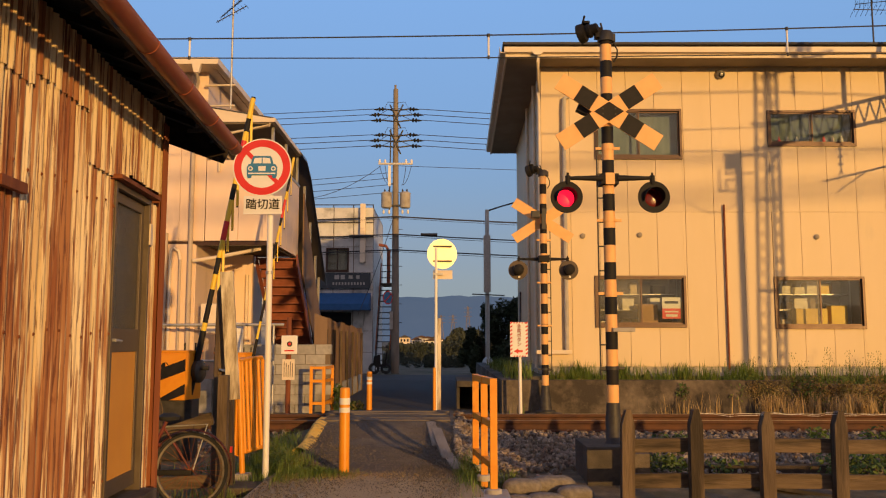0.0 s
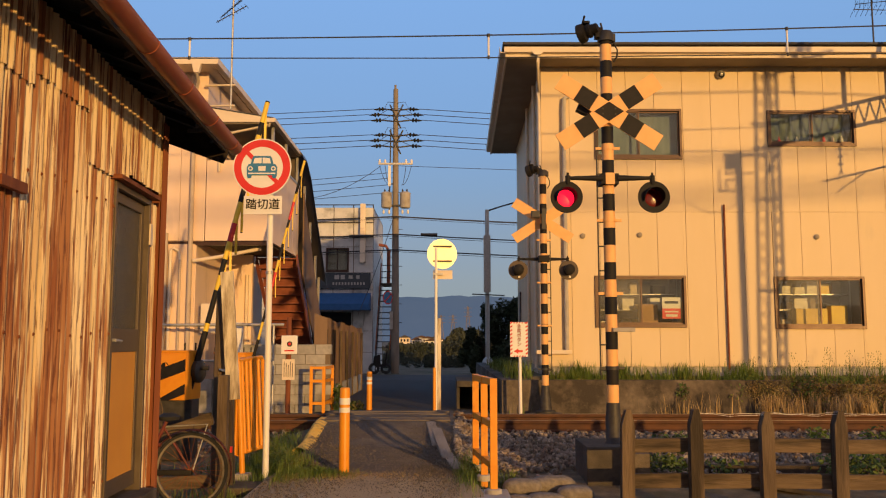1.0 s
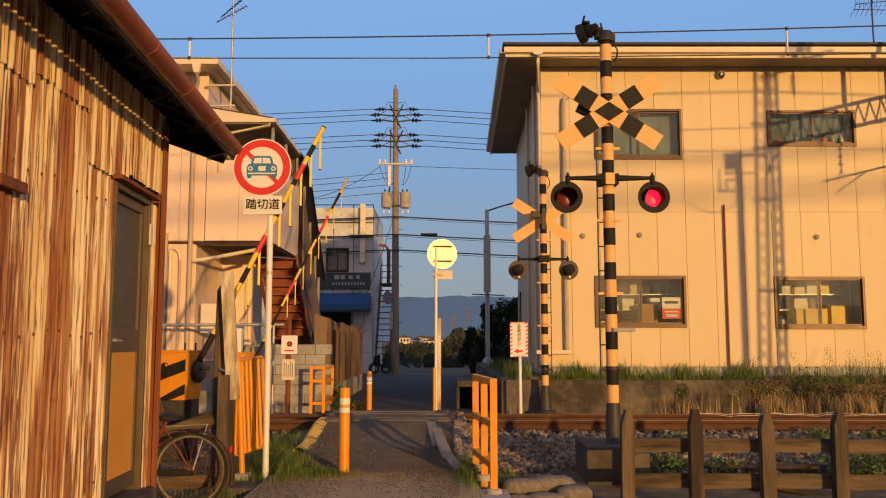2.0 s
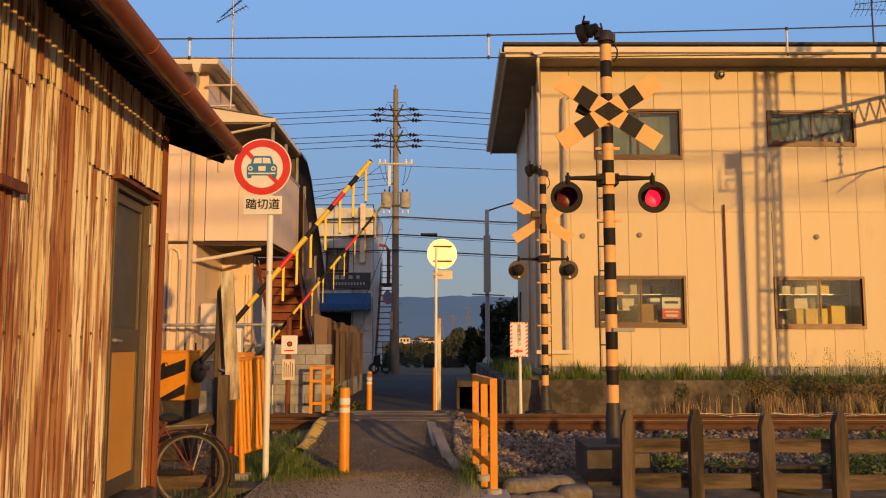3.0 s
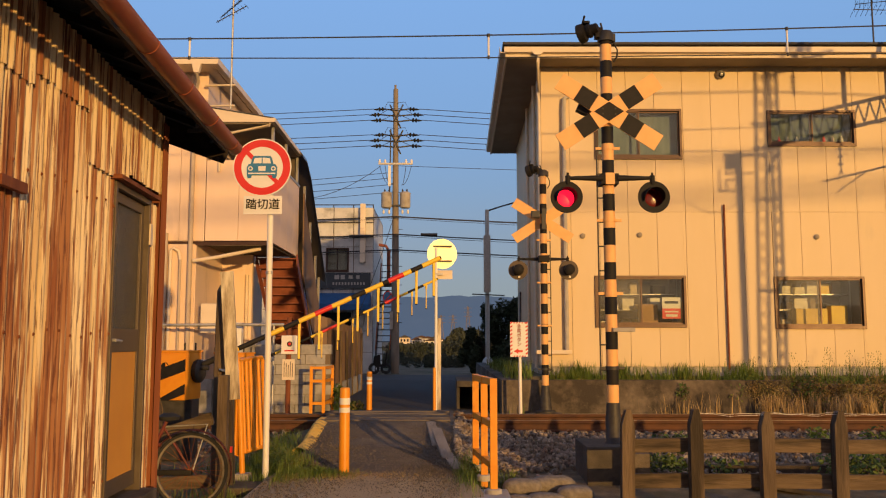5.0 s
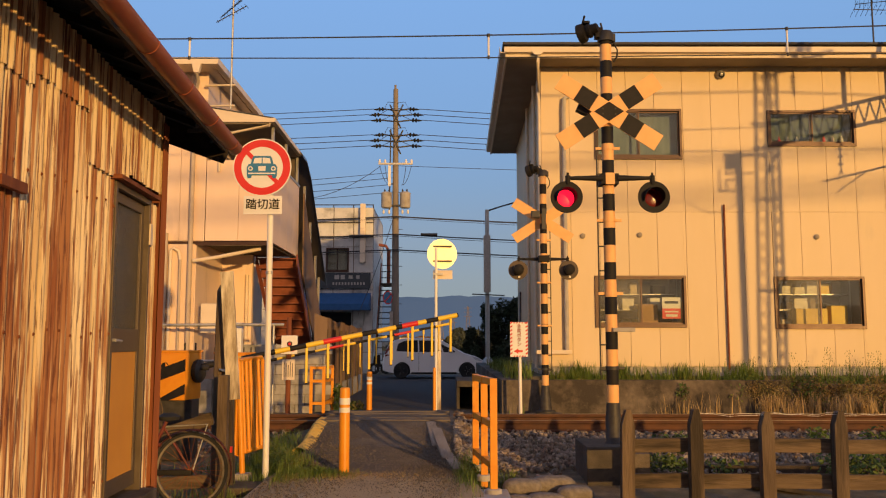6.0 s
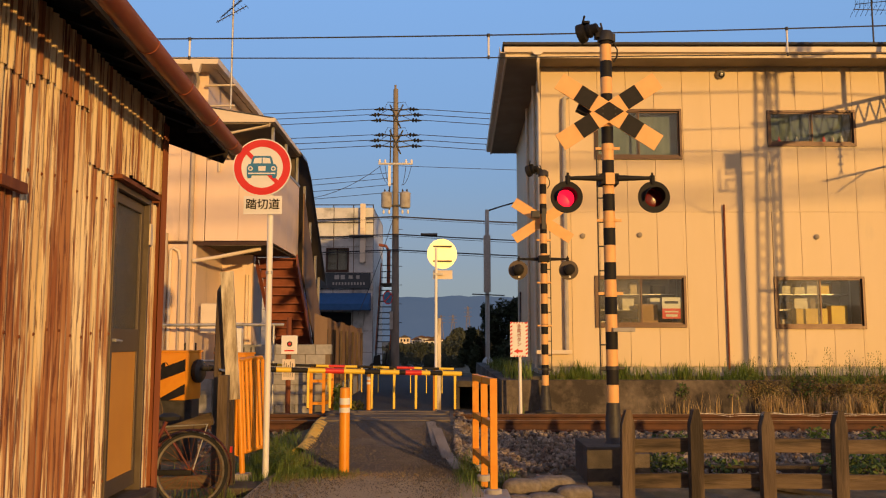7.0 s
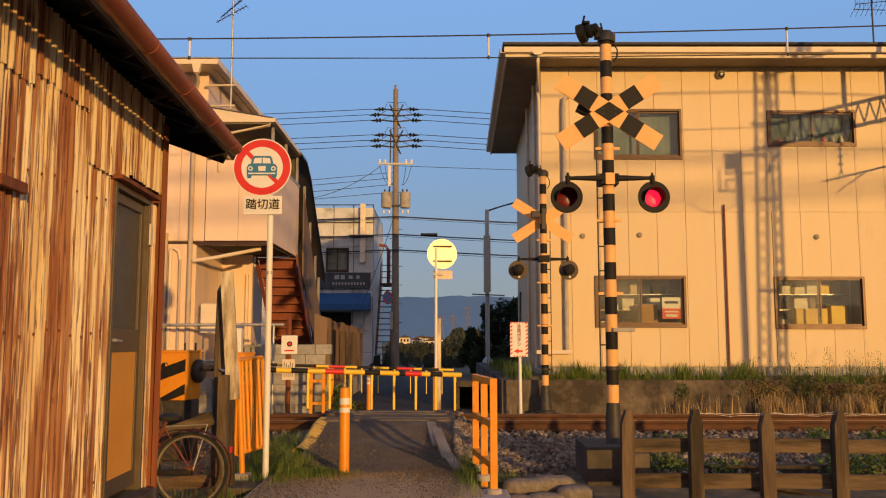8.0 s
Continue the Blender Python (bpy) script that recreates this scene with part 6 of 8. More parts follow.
for k, (x, y, z, w, d, hh) in enumerate(((0.78, 8.55, -0.05, 0.26, 0.17, 0.085), (1.10, 8.65, -0.04, 0.30, 0.18, 0.09), (1.28, 8.4, -0.09, 0.24, 0.17, 0.08), (0.98, 8.3, -0.13, 0.25, 0.17, 0.07), (0.72, 8.25, -0.14, 0.2, 0.15, 0.07))):
    b = bmesh.new()
    bmesh.ops.create_icosphere(b, subdivisions=3, radius=1)
    for v in b.verts:
        c = v.co
        for i in range(3):
            c[i] = math.copysign(abs(c[i]) ** 0.75, c[i])
        c += 0.10 * noise.noise_vector(c * 1.6 + Vector((k * 5, 0, 0)))
        v.co = Vector((x + c.x * w * 0.75, y + c.y * d * 0.8, z + c.z * hh))
    solid("sandbag", b, SACK, "slumped dusty sandbag below the ballast", "sandbag", "sandbags", smooth=True)

# ---- far side of the crossing ----
SIGN_BACK = mat("bare_sign_back", (0.90, 0.84, 0.55), (0.94, 0.88, 0.6), 3, rough=0.55, metal=0.6, bump=0.0)
bm = rod((-0.14, 17.0, -0.05), (-0.14, 17.0, 3.25), 0.03, seg=16)
sg = thing("traffic_sign", (-0.14, 17.0, 0), "round traffic sign turned away, with a pale yellowed back", "traffic sign")
part("pole", bm, WHITE, sg, smooth=True)
sd = part("disc", lathe([(0.30, 0), (0.304, 0.004), (0.304, 0.012), (0.0, 0.012)], (-0.02, 17.03, 3.13), (0.17, -1, 0.0), 48), SIGN_BACK, sg)
for z in (2.98, 3.28):
    part("stiffener", box(-0.20, 0.18, 16.985, 17.0, z - 0.016, z + 0.016, 0.003), PLATE_BACK, sg)
part("plate", box(-0.2, 0.19, 17.04, 17.05, 2.62, 2.80, 0.003), FASCIA, sg)
part("clamp", box(-0.2, 0.0, 16.96, 17.035, 2.70, 2.74), STEEL, sg)
for x, z0, z1, w, m, lb in ((-0.075, -0.05, 1.84, 0.07, WOOD_WHITE, "tall pale weathered post beside the sign"),):
    solid("marker_post", box(x - w / 2, x + w / 2, 17.08, 17.08 + w, z0, z1, 0.008), m, lb, "post")
pg = thing("marker_post", (-0.17, 16.9, 0), "slim orange post at the foot of the sign", "post")
part("post", rod((-0.17, 16.9, -0.05), (-0.17, 16.9, 0.86), 0.03), ORANGE, pg, smooth=True)

eb = thing("button_sign", (1.42, 15.8, 0), "white sign with red stripes pointing to the emergency button", "sign")
part("pole", rod((1.43, 15.8, -0.1), (1.42, 15.8, 1.15), 0.03, seg=14), WHITE, eb, smooth=True)
pl = part("plate", box(1.24, 1.57, 15.755, 15.765, 1.09, 1.73, 0.004), WHITE_SIGN, eb)
for k in range(9):
    for x in (1.262, 1.548):
        z = 1.13 + k * 0.07
        part("stripe", slab([(x - 0.02, 15.7545, z), (x - 0.02, 15.7545, z + 0.03), (x + 0.02, 15.7545, z + 0.055), (x + 0.02, 15.7545, z + 0.025)], (0, -0.002, 0)), RED, pl)
for k in range(5):
    for z in (1.103, 1.717):
        x = 1.30 + k * 0.05
        part("stripe", slab([(x, 15.7545, z - 0.012), (x + 0.025, 15.7545, z - 0.012), (x + 0.037, 15.7545, z + 0.012), (x + 0.012, 15.7545, z + 0.012)], (0, -0.002, 0)), RED, pl)
for k, ch in enumerate("非常ボタン"):
    letters_on(pl, ch, 0.085, RED, (1.405, 15.7525, 1.645 - 0.082 * k))
part("arrow", slab([(1.31, 15.7545, 1.195), (1.39, 15.7545, 1.245), (1.39, 15.7545, 1.215), (1.47, 15.7545, 1.215), (1.47, 15.7545, 1.175), (1.39, 15.7545, 1.175), (1.39, 15.7545, 1.145)], (0, -0.002, 0)), RED, pl)

bb = thing("button_box", (-2.75, 15.2, 0), "white emergency button box with red button on a rusty post", "button box")
part("post", rod((-2.75, 15.22, -0.1), (-2.75, 15.22, 1.8), 0.045, seg=12), RUST_DARK, bb, smooth=True)
bx = part("box", box(-2.86, -2.58, 15.08, 15.18, 1.15, 1.48, 0.015), WHITE, bb)
part("button_ring", lathe([(0.028, 0), (0.048, 0), (0.048, 0.012), (0.028, 0.012)], (-2.71, 15.08, 1.33), (0, -1, 0), 20, ring=True), STEEL_DARK, bx, smooth=True)
part("button", lathe([(0.028, 0), (0.028, 0.02), (0.02, 0.028), (0, 0.03)], (-2.71, 15.08, 1.33), (0, -1, 0), 20), RED, bx, smooth=True)
part("text_bar", box(-2.80, -2.63, 15.077, 15.08, 1.20, 1.225), RED, bx)
lp = part("notice", box(-2.84, -2.62, 15.11, 15.12, 0.70, 1.06, 0.002), FASCIA, bb, "cream notice with small print")
for k in range(5):
    part("text_bar", box(-2.81 + k * 0.036, -2.80 + k * 0.036, 15.107, 15.11, 0.75, 1.02 - 0.03 * (k % 3)), BLACK, lp)

# block wall and brown sheet fence along the lane
bw = thing("block_wall", (-3.4, 17.25, 0), "grey concrete block wall beside the lane", "wall")
part("core", box(-4.55, -2.26, 17.14, 17.26, -0.1, 1.30), JOINT, bw)
for r in range(7):
    for k in range(6):
        x0 = -4.55 + k * 0.4 - (0.2 if r % 2 else 0)
        x1 = min(x0 + 0.39, -2.24)
        x0 = max(x0, -4.55)
        if x1 - x0 > 0.05:
            part("block", box(x0, x1, 17.12, 17.28, -0.08 + r * 0.2, 0.112 + r * 0.2, 0.004), BLOCK, bw)
bf = thing("sheet_fence", (-2.42, 21, 0), "brown corrugated sheet fence on a low block wall", "fence")
part("plinth", box(-2.55, -2.38, 17.3, 25.2, -0.1, 0.42), BLOCK, bf)
y = 17.4
k = 0
while y < 25.0:
    b = bmesh.new()
    prv = None
    for i in range(13):
        yy = y + 0.62 * i / 12
        xx = -2.44 + 0.015 * math.sin(i * math.pi / 1.5)
        top = 1.86 - 0.015 * (yy - 17.4) + 0.02 * math.sin(k * 1.7)
        row = (b.verts.new((xx, yy, 0.35)), b.verts.new((xx, yy, top)), b.verts.new((xx - 0.012, yy, top)), b.verts.new((xx - 0.012, yy, 0.35)))
        if prv:
            for q in range(4):
                b.faces.new((prv[q], prv[(q + 1) % 4], row[(q + 1) % 4], row[q]))
        else:
            b.faces.new(row)
        prv = row
    b.faces.new(prv)
    part("sheet", b, BROWN_SHEET, bf)
    y += 0.63
    k += 1
for yy in np.arange(17.4, 25.2, 1.26):
    part("post", box(-2.40, -2.35, yy - 0.03, yy + 0.03, -0.05, 1.62), WOOD_OLD, bf)
part("end_board", slab([(-2.62, 17.35, 0.0), (-2.36, 17.35, 0.0), (-2.36, 17.35, 1.85), (-2.62, 17.35, 1.95)], (0, 0.02, 0)), BROWN_SHEET, bf)
pr = thing("pipe_rail", (-4.8, 16.6, 0), "grey pipe rail in front of the pink house", "rail")
part("rail", rod((-8, 16.6, 1.68), (-3.1, 16.6, 1.70), 0.03), STEEL, pr, smooth=True)
part("rail", rod((-8, 16.6, 1.0), (-3.3, 16.6, 1.0), 0.025), STEEL, pr, smooth=True)
for x in (-5.5, -4.4, -3.3):
    part("post", rod((x, 16.6, -0.1), (x, 16.6, 1.69), 0.025), STEEL, pr, smooth=True)
solid("block_wall", box(-9, -4.6, 17.05, 17.2, -0.1, 0.62, 0.01), BLOCK, "low grey block wall below the pink house", "wall")
# culvert head beside the lane
cv = box(0.28, 1.10, 17.3, 19.4, 0.46, 0.58, 0.01)
box(0.95, 1.10, 17.3, 19.4, -0.1, 0.46, bm=cv)
box(0.28, 1.10, 19.3, 19.4, -0.1, 0.46, bm=cv)
box(0.28, 0.34, 17.6, 19.4, -0.1, 0.46, bm=cv)
solid("culvert_head", cv, CONCRETE_DARK, "concrete culvert head with a dark mouth beside the lane", "culvert", kind="structure")


# ---- overhead line of the railway ----
def cable(points, r, name, label, parent=None):
    bm = pipe(points, r, 6)
    if parent:
        return part(name, bm, WIRE, parent, label)
    return solid(name, bm, WIRE, label, "wire", "overhead wires")


def build_catenary():
    line = thing("overhead_line", (0, 12.8, 5.7), "railway contact wire hung from a messenger wire", "overhead line")
    tro = [(x, 12.8, 5.76 + 0.0105 * max(0, x)) for x in np.arange(-45, 45.1, 1.5)]
    part("contact_wire", pipe(tro, 0.0095, 6), WIRE, line)

    def mz(x):
        return 6.06 + 0.0011 * (x + 6.0) ** 2 + 0.003 * (x + 6)
    mes = [(x, 12.8, mz(x)) for x in np.arange(-45, 45.1, 1.5)]
    part("messenger_wire", pipe(mes, 0.011, 6), WIRE, line)
    for k in range(-5, 6):
        x = 0.71 + 4.66 * k
        zt, zb = mz(x), 5.76 + 0.0105 * max(0, x)
        part("hanger", rod((x, 12.8, zb), (x, 12.8, zt), 0.016, seg=8), WHITE, line, "white hanger sleeve")
        part("hanger_clip", rod((x, 12.8, zt - 0.03), (x, 12.8, zt + 0.02), 0.026, seg=8), STEEL_DARK, line)
        part("hanger_clip", rod((x, 12.8, zb - 0.02), (x, 12.8, zb + 0.03), 0.02, seg=8), STEEL_DARK, line)
    px_ = 9.67
    mast = thing("catenary_mast", (px_, 10.9, 0), "lattice steel mast carrying the railway's overhead line", "mast", "overhead line masts")

    def laced(y0, x_foot, x_top, half, top):
        """A laced column: two upright angles with crossed flats between them."""
        for side in (-1, 1):
            part("leg", beam((x_foot + side * half, y0, -0.1), (x_top + side * half, y0, top), 0.05, 0.05), STEEL_DARK, mast)
        n = int(top / 0.27)
        for k in range(n):
            f0, f1 = k / n, (k + 1) / n
            for side in (-1, 1):
                part("brace", beam((x_foot + (x_top - x_foot) * f0 - side * half, y0 + 0.02 * side, top * f0), (x_foot + (x_top - x_foot) * f1 + side * half, y0 + 0.02 * side, top * f1), 0.034, 0.008), STEEL_DARK, mast)
    laced(10.9, 9.49, 9.70, 0.108, 8.6)
    laced(10.93, 9.885, 9.93, 0.075, 8.6)
    for z in (1.2, 3.1, 5.0, 6.1, 6.62, 8.5):
        part("tie_plate", box(9.45, 10.0, 10.87, 10.96, z - 0.03, z + 0.03), STEEL_DARK, mast)
    for side in (-0.12, 0.12):
        part("leg", box(px_ + side - 0.035, px_ + side + 0.035, 17.1, 17.17, -0.1, 7.4), STEEL_DARK, mast)
    for z in (6.11, 6.6):
        part("chord", box(px_ - 0.035, px_ + 0.035, 10.98, 17.1, z - 0.035, z + 0.035), STEEL_DARK, mast)
    for k in range(22):
        y = 11.05 + k * 0.275
        part("web", beam((px_, y, 6.14 if k % 2 else 6.57), (px_, y + 0.275, 6.57 if k % 2 else 6.14), 0.035, 0.01), STEEL_DARK, mast)
    part("drop_tube", rod((px_, 14.83, 6.6), (px_, 14.83, 7.6), 0.05), STEEL_DARK, mast)

    def insulator(y, z0, z1):
        prof = [(0.016, 0)]
        n = 4
        for k in range(n):
            h = (z1 - z0) * (0.12 + 0.76 * k / n)
            prof += [(0.016, h), (0.065, h + 0.02), (0.05, h + 0.05), (0.016, h + 0.06)]
        prof.append((0.016, z1 - z0))
        part("insulator", lathe(prof, (px_, y, z0), seg=12), STEEL_DARK, mast, smooth=True)
    insulator(14.5, 5.25, 6.08)
    insulator(12.45, 7.05, 7.62)
    part("arm", rod((px_, 11.0, 7.62), (px_, 12.7, 7.66), 0.03), STEEL_DARK, mast)
    for dy in (-0.16, 0.16):
        part("hanger", rod((px_, 14.5, 5.27), (px_, 14.5 + dy, 5.03), 0.014, seg=6), STEEL_DARK, mast)
    part("registration_arm", rod((px_, 13.6, 5.10), (px_, 17.1, 5.11), 0.022), STEEL_DARK, mast)
    part("registration_arm", rod((px_, 14.3, 4.82), (px_, 15.6, 5.08), 0.014), STEEL_DARK, mast)
    part("stay", rod((px_, 10.98, 5.45), (px_, 11.75, 6.08), 0.03), STEEL_DARK, mast)
    pole = thing("service_pole", (9.155, 10.9, 0), "slim service pole with a switch box beside the mast", "pole")
    part("shaft", rod((9.155, 10.9, -0.1), (9.155, 10.9, 6.02), 0.07), POLE_CONC, pole)
    part("crossarm", beam((8.86, 10.85, 5.97), (9.8, 10.85, 5.96), 0.06, 0.07), STEEL_DARK, pole)
    part("crossarm", beam((8.88, 10.85, 5.56), (9.5, 10.85, 5.57), 0.03, 0.03), STEEL_DARK, pole)
    part("switch_box", box(8.90, 9.12, 10.78, 10.98, 5.66, 5.92, 0.02), STEEL_DARK, pole)
    for x in (8.89, 8.98, 9.07):
        part("bushing", rod((x, 10.88, 5.52), (x, 10.88, 5.68), 0.02, seg=8), STEEL_DARK, pole)
    for a, b_ in (((8.88, 5.43), (9.16, 5.43)), ((8.88, 5.17), (8.88, 5.43)), ((8.7, 5.19), (9.16, 5.19)), ((8.74, 5.19), (8.74, 5.68))):
        part("bracket", rod((a[0], 10.9, a[1]), (b_[0], 10.9, b_[1]), 0.02, seg=8), STEEL_DARK, pole)
    part("cable_loop", pipe(sag((8.0, 10.9, 5.02), (9.16, 10.9, 5.0), 0.28, 10), 0.012, 6), WIRE, pole)
    cable(sag((-60, 10.9, 7.9), (9.67, 10.9, 7.32), 0.55, 24), 0.018, "feeder_wire", "feeder wire along the railway")
    cable(sag((9.67, 10.9, 7.32), (60, 10.9, 7.6), 0.5, 24), 0.018, "feeder_wire", "feeder wire along the railway")
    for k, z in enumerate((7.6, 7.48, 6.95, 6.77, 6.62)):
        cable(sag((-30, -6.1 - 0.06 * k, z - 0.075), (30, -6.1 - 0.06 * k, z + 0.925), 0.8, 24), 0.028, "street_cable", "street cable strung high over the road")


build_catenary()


# ---- street behind the crossing ----
def build_utility_pole():
    x, y = -2.13, 38.0
    p = thing("utility_pole", (x, y, 0), "tall utility pole with black insulators and two transformers", "utility pole")
    part("shaft", rod((x, y, -0.1), (x - 0.04, y, 12.9), 0.19, 0.11, 20), POLE_CONC, p, smooth=True)
    part("tip", rod((x - 0.04, y, 12.0), (x - 0.06, y, 13.1), 0.05), POLE_CONC, p)
    for zc, n in ((11.75, 3), (10.55, 3)):
        for k in range(n):
            z = zc + 0.22 - k * 0.26
            for s in (-1, 1):
                xo = x + s * (0.55 + 0.14 * (k % 2) + 0.06 * k)
                ins = lathe([(0.02, 0), (0.03, 0.02), (0.085, 0.06), (0.10, 0.12), (0.04, 0.14), (0.04, 0.17), (0.085, 0.20), (0.10, 0.26), (0.04, 0.28), (0.05, 0.34), (0.02, 0.5)], (xo, y, z), (s, 0, -0.05), 10)
                part("insulator", ins, BLACK, p, smooth=True)
                part("crossarm", rod((x, y - 0.1, z - 0.1), (xo, y, z), 0.035, seg=6), STEEL_DARK, p)
                part("jumper", pipe([(xo, y - 0.05, z), (x + s * 0.4, y - 0.12, z + 0.3 - 0.1 * k), (x + s * 0.08, y - 0.2, z + 0.24)], 0.012, 6), WIRE, p)
        part("strut", rod((x - 0.3, y - 0.1, zc + 0.4), (x + 0.2, y - 0.1, zc - 0.7), 0.035), STEEL_DARK, p)
        part("strut", rod((x + 0.3, y - 0.1, zc + 0.4), (x - 0.1, y - 0.1, zc - 0.4), 0.035), STEEL_DARK, p)
    part("crossarm", box(x - 0.8, x + 0.75, y - 0.16, y - 0.08, 9.35, 9.43), STEEL, p)
    for dx in (-0.75, -0.5, 0.45, 0.7):
        part("pin_insulator", lathe([(0.05, 0), (0.06, 0.08), (0.03, 0.16)], (x + dx, y - 0.12, 9.43), seg=8), WHITE, p)
        part("drop_cable", pipe(sag((x + dx, y - 0.12, 9.3), (x + 0.25 * math.copysign(1, dx), y - 0.2, 8.4), 0.25, 6), 0.012, 6), WIRE, p)
    for dx in (-0.40, 0.40):
        part("transformer", lathe([(0.0, -0.02), (0.20, 0), (0.24, 0.06), (0.24, 0.62), (0.26, 0.66), (0.20, 0.72), (0.0, 0.76)], (x + dx * 1.05, y - 0.18, 7.35), seg=20), CONCRETE_PALE, p, "pale grey pole transformer", True)
        for b in (-0.1, 0.1):
            part("bushing", lathe([(0.03, 0), (0.045, 0.06), (0.02, 0.14)], (x + dx + b, y - 0.18, 8.08), seg=8), STEEL_DARK, p)
    part("platform", box(x - 0.42, x + 0.42, y - 0.2, y - 0.1, 7.42, 7.5), STEEL_DARK, p)
    for dx in (-0.55, -0.3, 0.3, 0.55):
        part("pin_insulator", lathe([(0.02, 0), (0.05, 0.05), (0.05, 0.12), (0.02, 0.2)], (x + dx, y - 0.18, 7.08), seg=8), WHITE, p)
    part("cutout", box(x - 0.36, x - 0.24, y - 0.2, y - 0.1, 8.35, 9.3, 0.02), WHITE, p)
    for k in range(16):
        part("step_bolt", rod((x - 0.3 * (k % 2), y - 0.05, 2.2 + k * 0.42), (x + 0.3 * (1 - k % 2), y - 0.05, 2.2 + k * 0.42), 0.012, seg=6), STEEL_DARK, p)
    part("riser_pipe", rod((x - 0.3, y - 0.1, 7.2), (x - 0.25, y - 0.1, 11.0), 0.03), STEEL_DARK, p)
    part("notice_plate", box(x - 0.24, x - 0.10, y - 0.24, y - 0.2, 1.9, 2.7), CONCRETE_PALE, p)
    # wires along the cross street
    for zc in (11.75, 10.55):
        for k in range(3):
            z = zc + 0.22 - k * 0.26
            dx = 1.05 + 0.14 * (k % 2) + 0.06 * k
            cable(sag((x - dx, y, z), (-45, y + 1 + k * 0.4, z + 0.3), 0.55, 18), 0.016, "power_line", "power line along the cross street")
            cable(sag((x + dx, y, z), (42, y + 1 + k * 0.4, z - 0.6), 0.5, 18), 0.016, "power_line", "power line along the cross street")
    for z, r, dz, sg_ in ((6.95, 0.035, 0.3, 0.5), (6.15, 0.03, 0.1, 0.45), (5.45, 0.03, 0.0, 0.4)):
        cable(sag((x, y - 0.22, z), (-38, y - 0.6, z + dz), sg_, 18), r, "telephone_cable", "thick telephone cable along the cross street")
        cable(sag((x, y - 0.22, z), (38, y - 0.6, z - 0.7 + dz), sg_, 18), r, "telephone_cable", "thick telephone cable along the cross street")
        cable(sag((x, y - 0.26, z - 0.08), (-38, y - 0.7, z + dz - 0.1), sg_ * 1.12, 18), 0.011, "telephone_wire", "thin wire lashed under the telephone cable")
        cable(sag((x, y - 0.26, z - 0.08), (38, y - 0.7, z - 0.78 + dz), sg_ * 1.12, 18), 0.011, "telephone_wire", "thin wire lashed under the telephone cable")
    for x0, x1, z in ((-4.2, -3.3, 6.06), (-1.0, -0.25, 6.13)):
        solid("cable_sleeve", rod((x0, y - 0.26, z), (x1, y - 0.26, z), 0.065, seg=10), WIRE, "black joint sleeve on the telephone cable", "cable sleeve", "cable sleeves", smooth=True)
    for z in (9.0, 8.75, 8.45, 8.1):
        cable(sag((x - 0.1, y - 0.1, z), (-40, y + 2, z - 1.3), 0.5, 14), 0.014, "service_wire", "service wire along the cross street")
    cable(sag((x + 0.1, y - 0.1, 9.3), (40, y + 2, 9.3), 0.3, 14), 0.012, "service_wire", "service wire along the cross street")
    cable(sag((x - 0.7, y - 0.1, 9.3), (-9, y - 6, 7.6), 1.2, 14), 0.014, "service_wire", "sagging service wire to the pink house")
    cable(sag((x - 0.1, y - 0.2, 6.9), (-3.6, y - 2, 2.5), 0.2, 10), 0.014, "service_wire", "service wire down to the steel stair")
    s = thing("traffic_sign", (x - 0.32, y - 0.6, 0), "small round blue no-parking sign on the utility pole", "traffic sign")
    sx = x - 0.32
    tn = Vector((0.75, -0.66, 0))
    part("disc", lathe([(0.30, 0), (0.30, 0.01)], (sx, y - 0.35, 3.3), tn, 32), RED, s)
    part("field", lathe([(0.25, 0), (0.25, 0.006)], Vector((sx, y - 0.35, 3.3)) + tn * 0.009, tn, 32), BLUE_SIGN, s)
    q = Matrix.Translation(Vector((sx, y - 0.35, 3.3)) + tn * 0.018) @ tn.to_track_quat('Y', 'Z').to_matrix().to_4x4() @ Matrix.Rotation(radians(45), 4, 'Y')
    part("bar", box(-0.25, 0.25, -0.002, 0.002, -0.03, 0.03, turn=q), RED, s)
    part("bracket", rod((sx, y - 0.33, 3.3), (x - 0.1, y - 0.1, 3.3), 0.02), STEEL, s)


build_utility_pole()


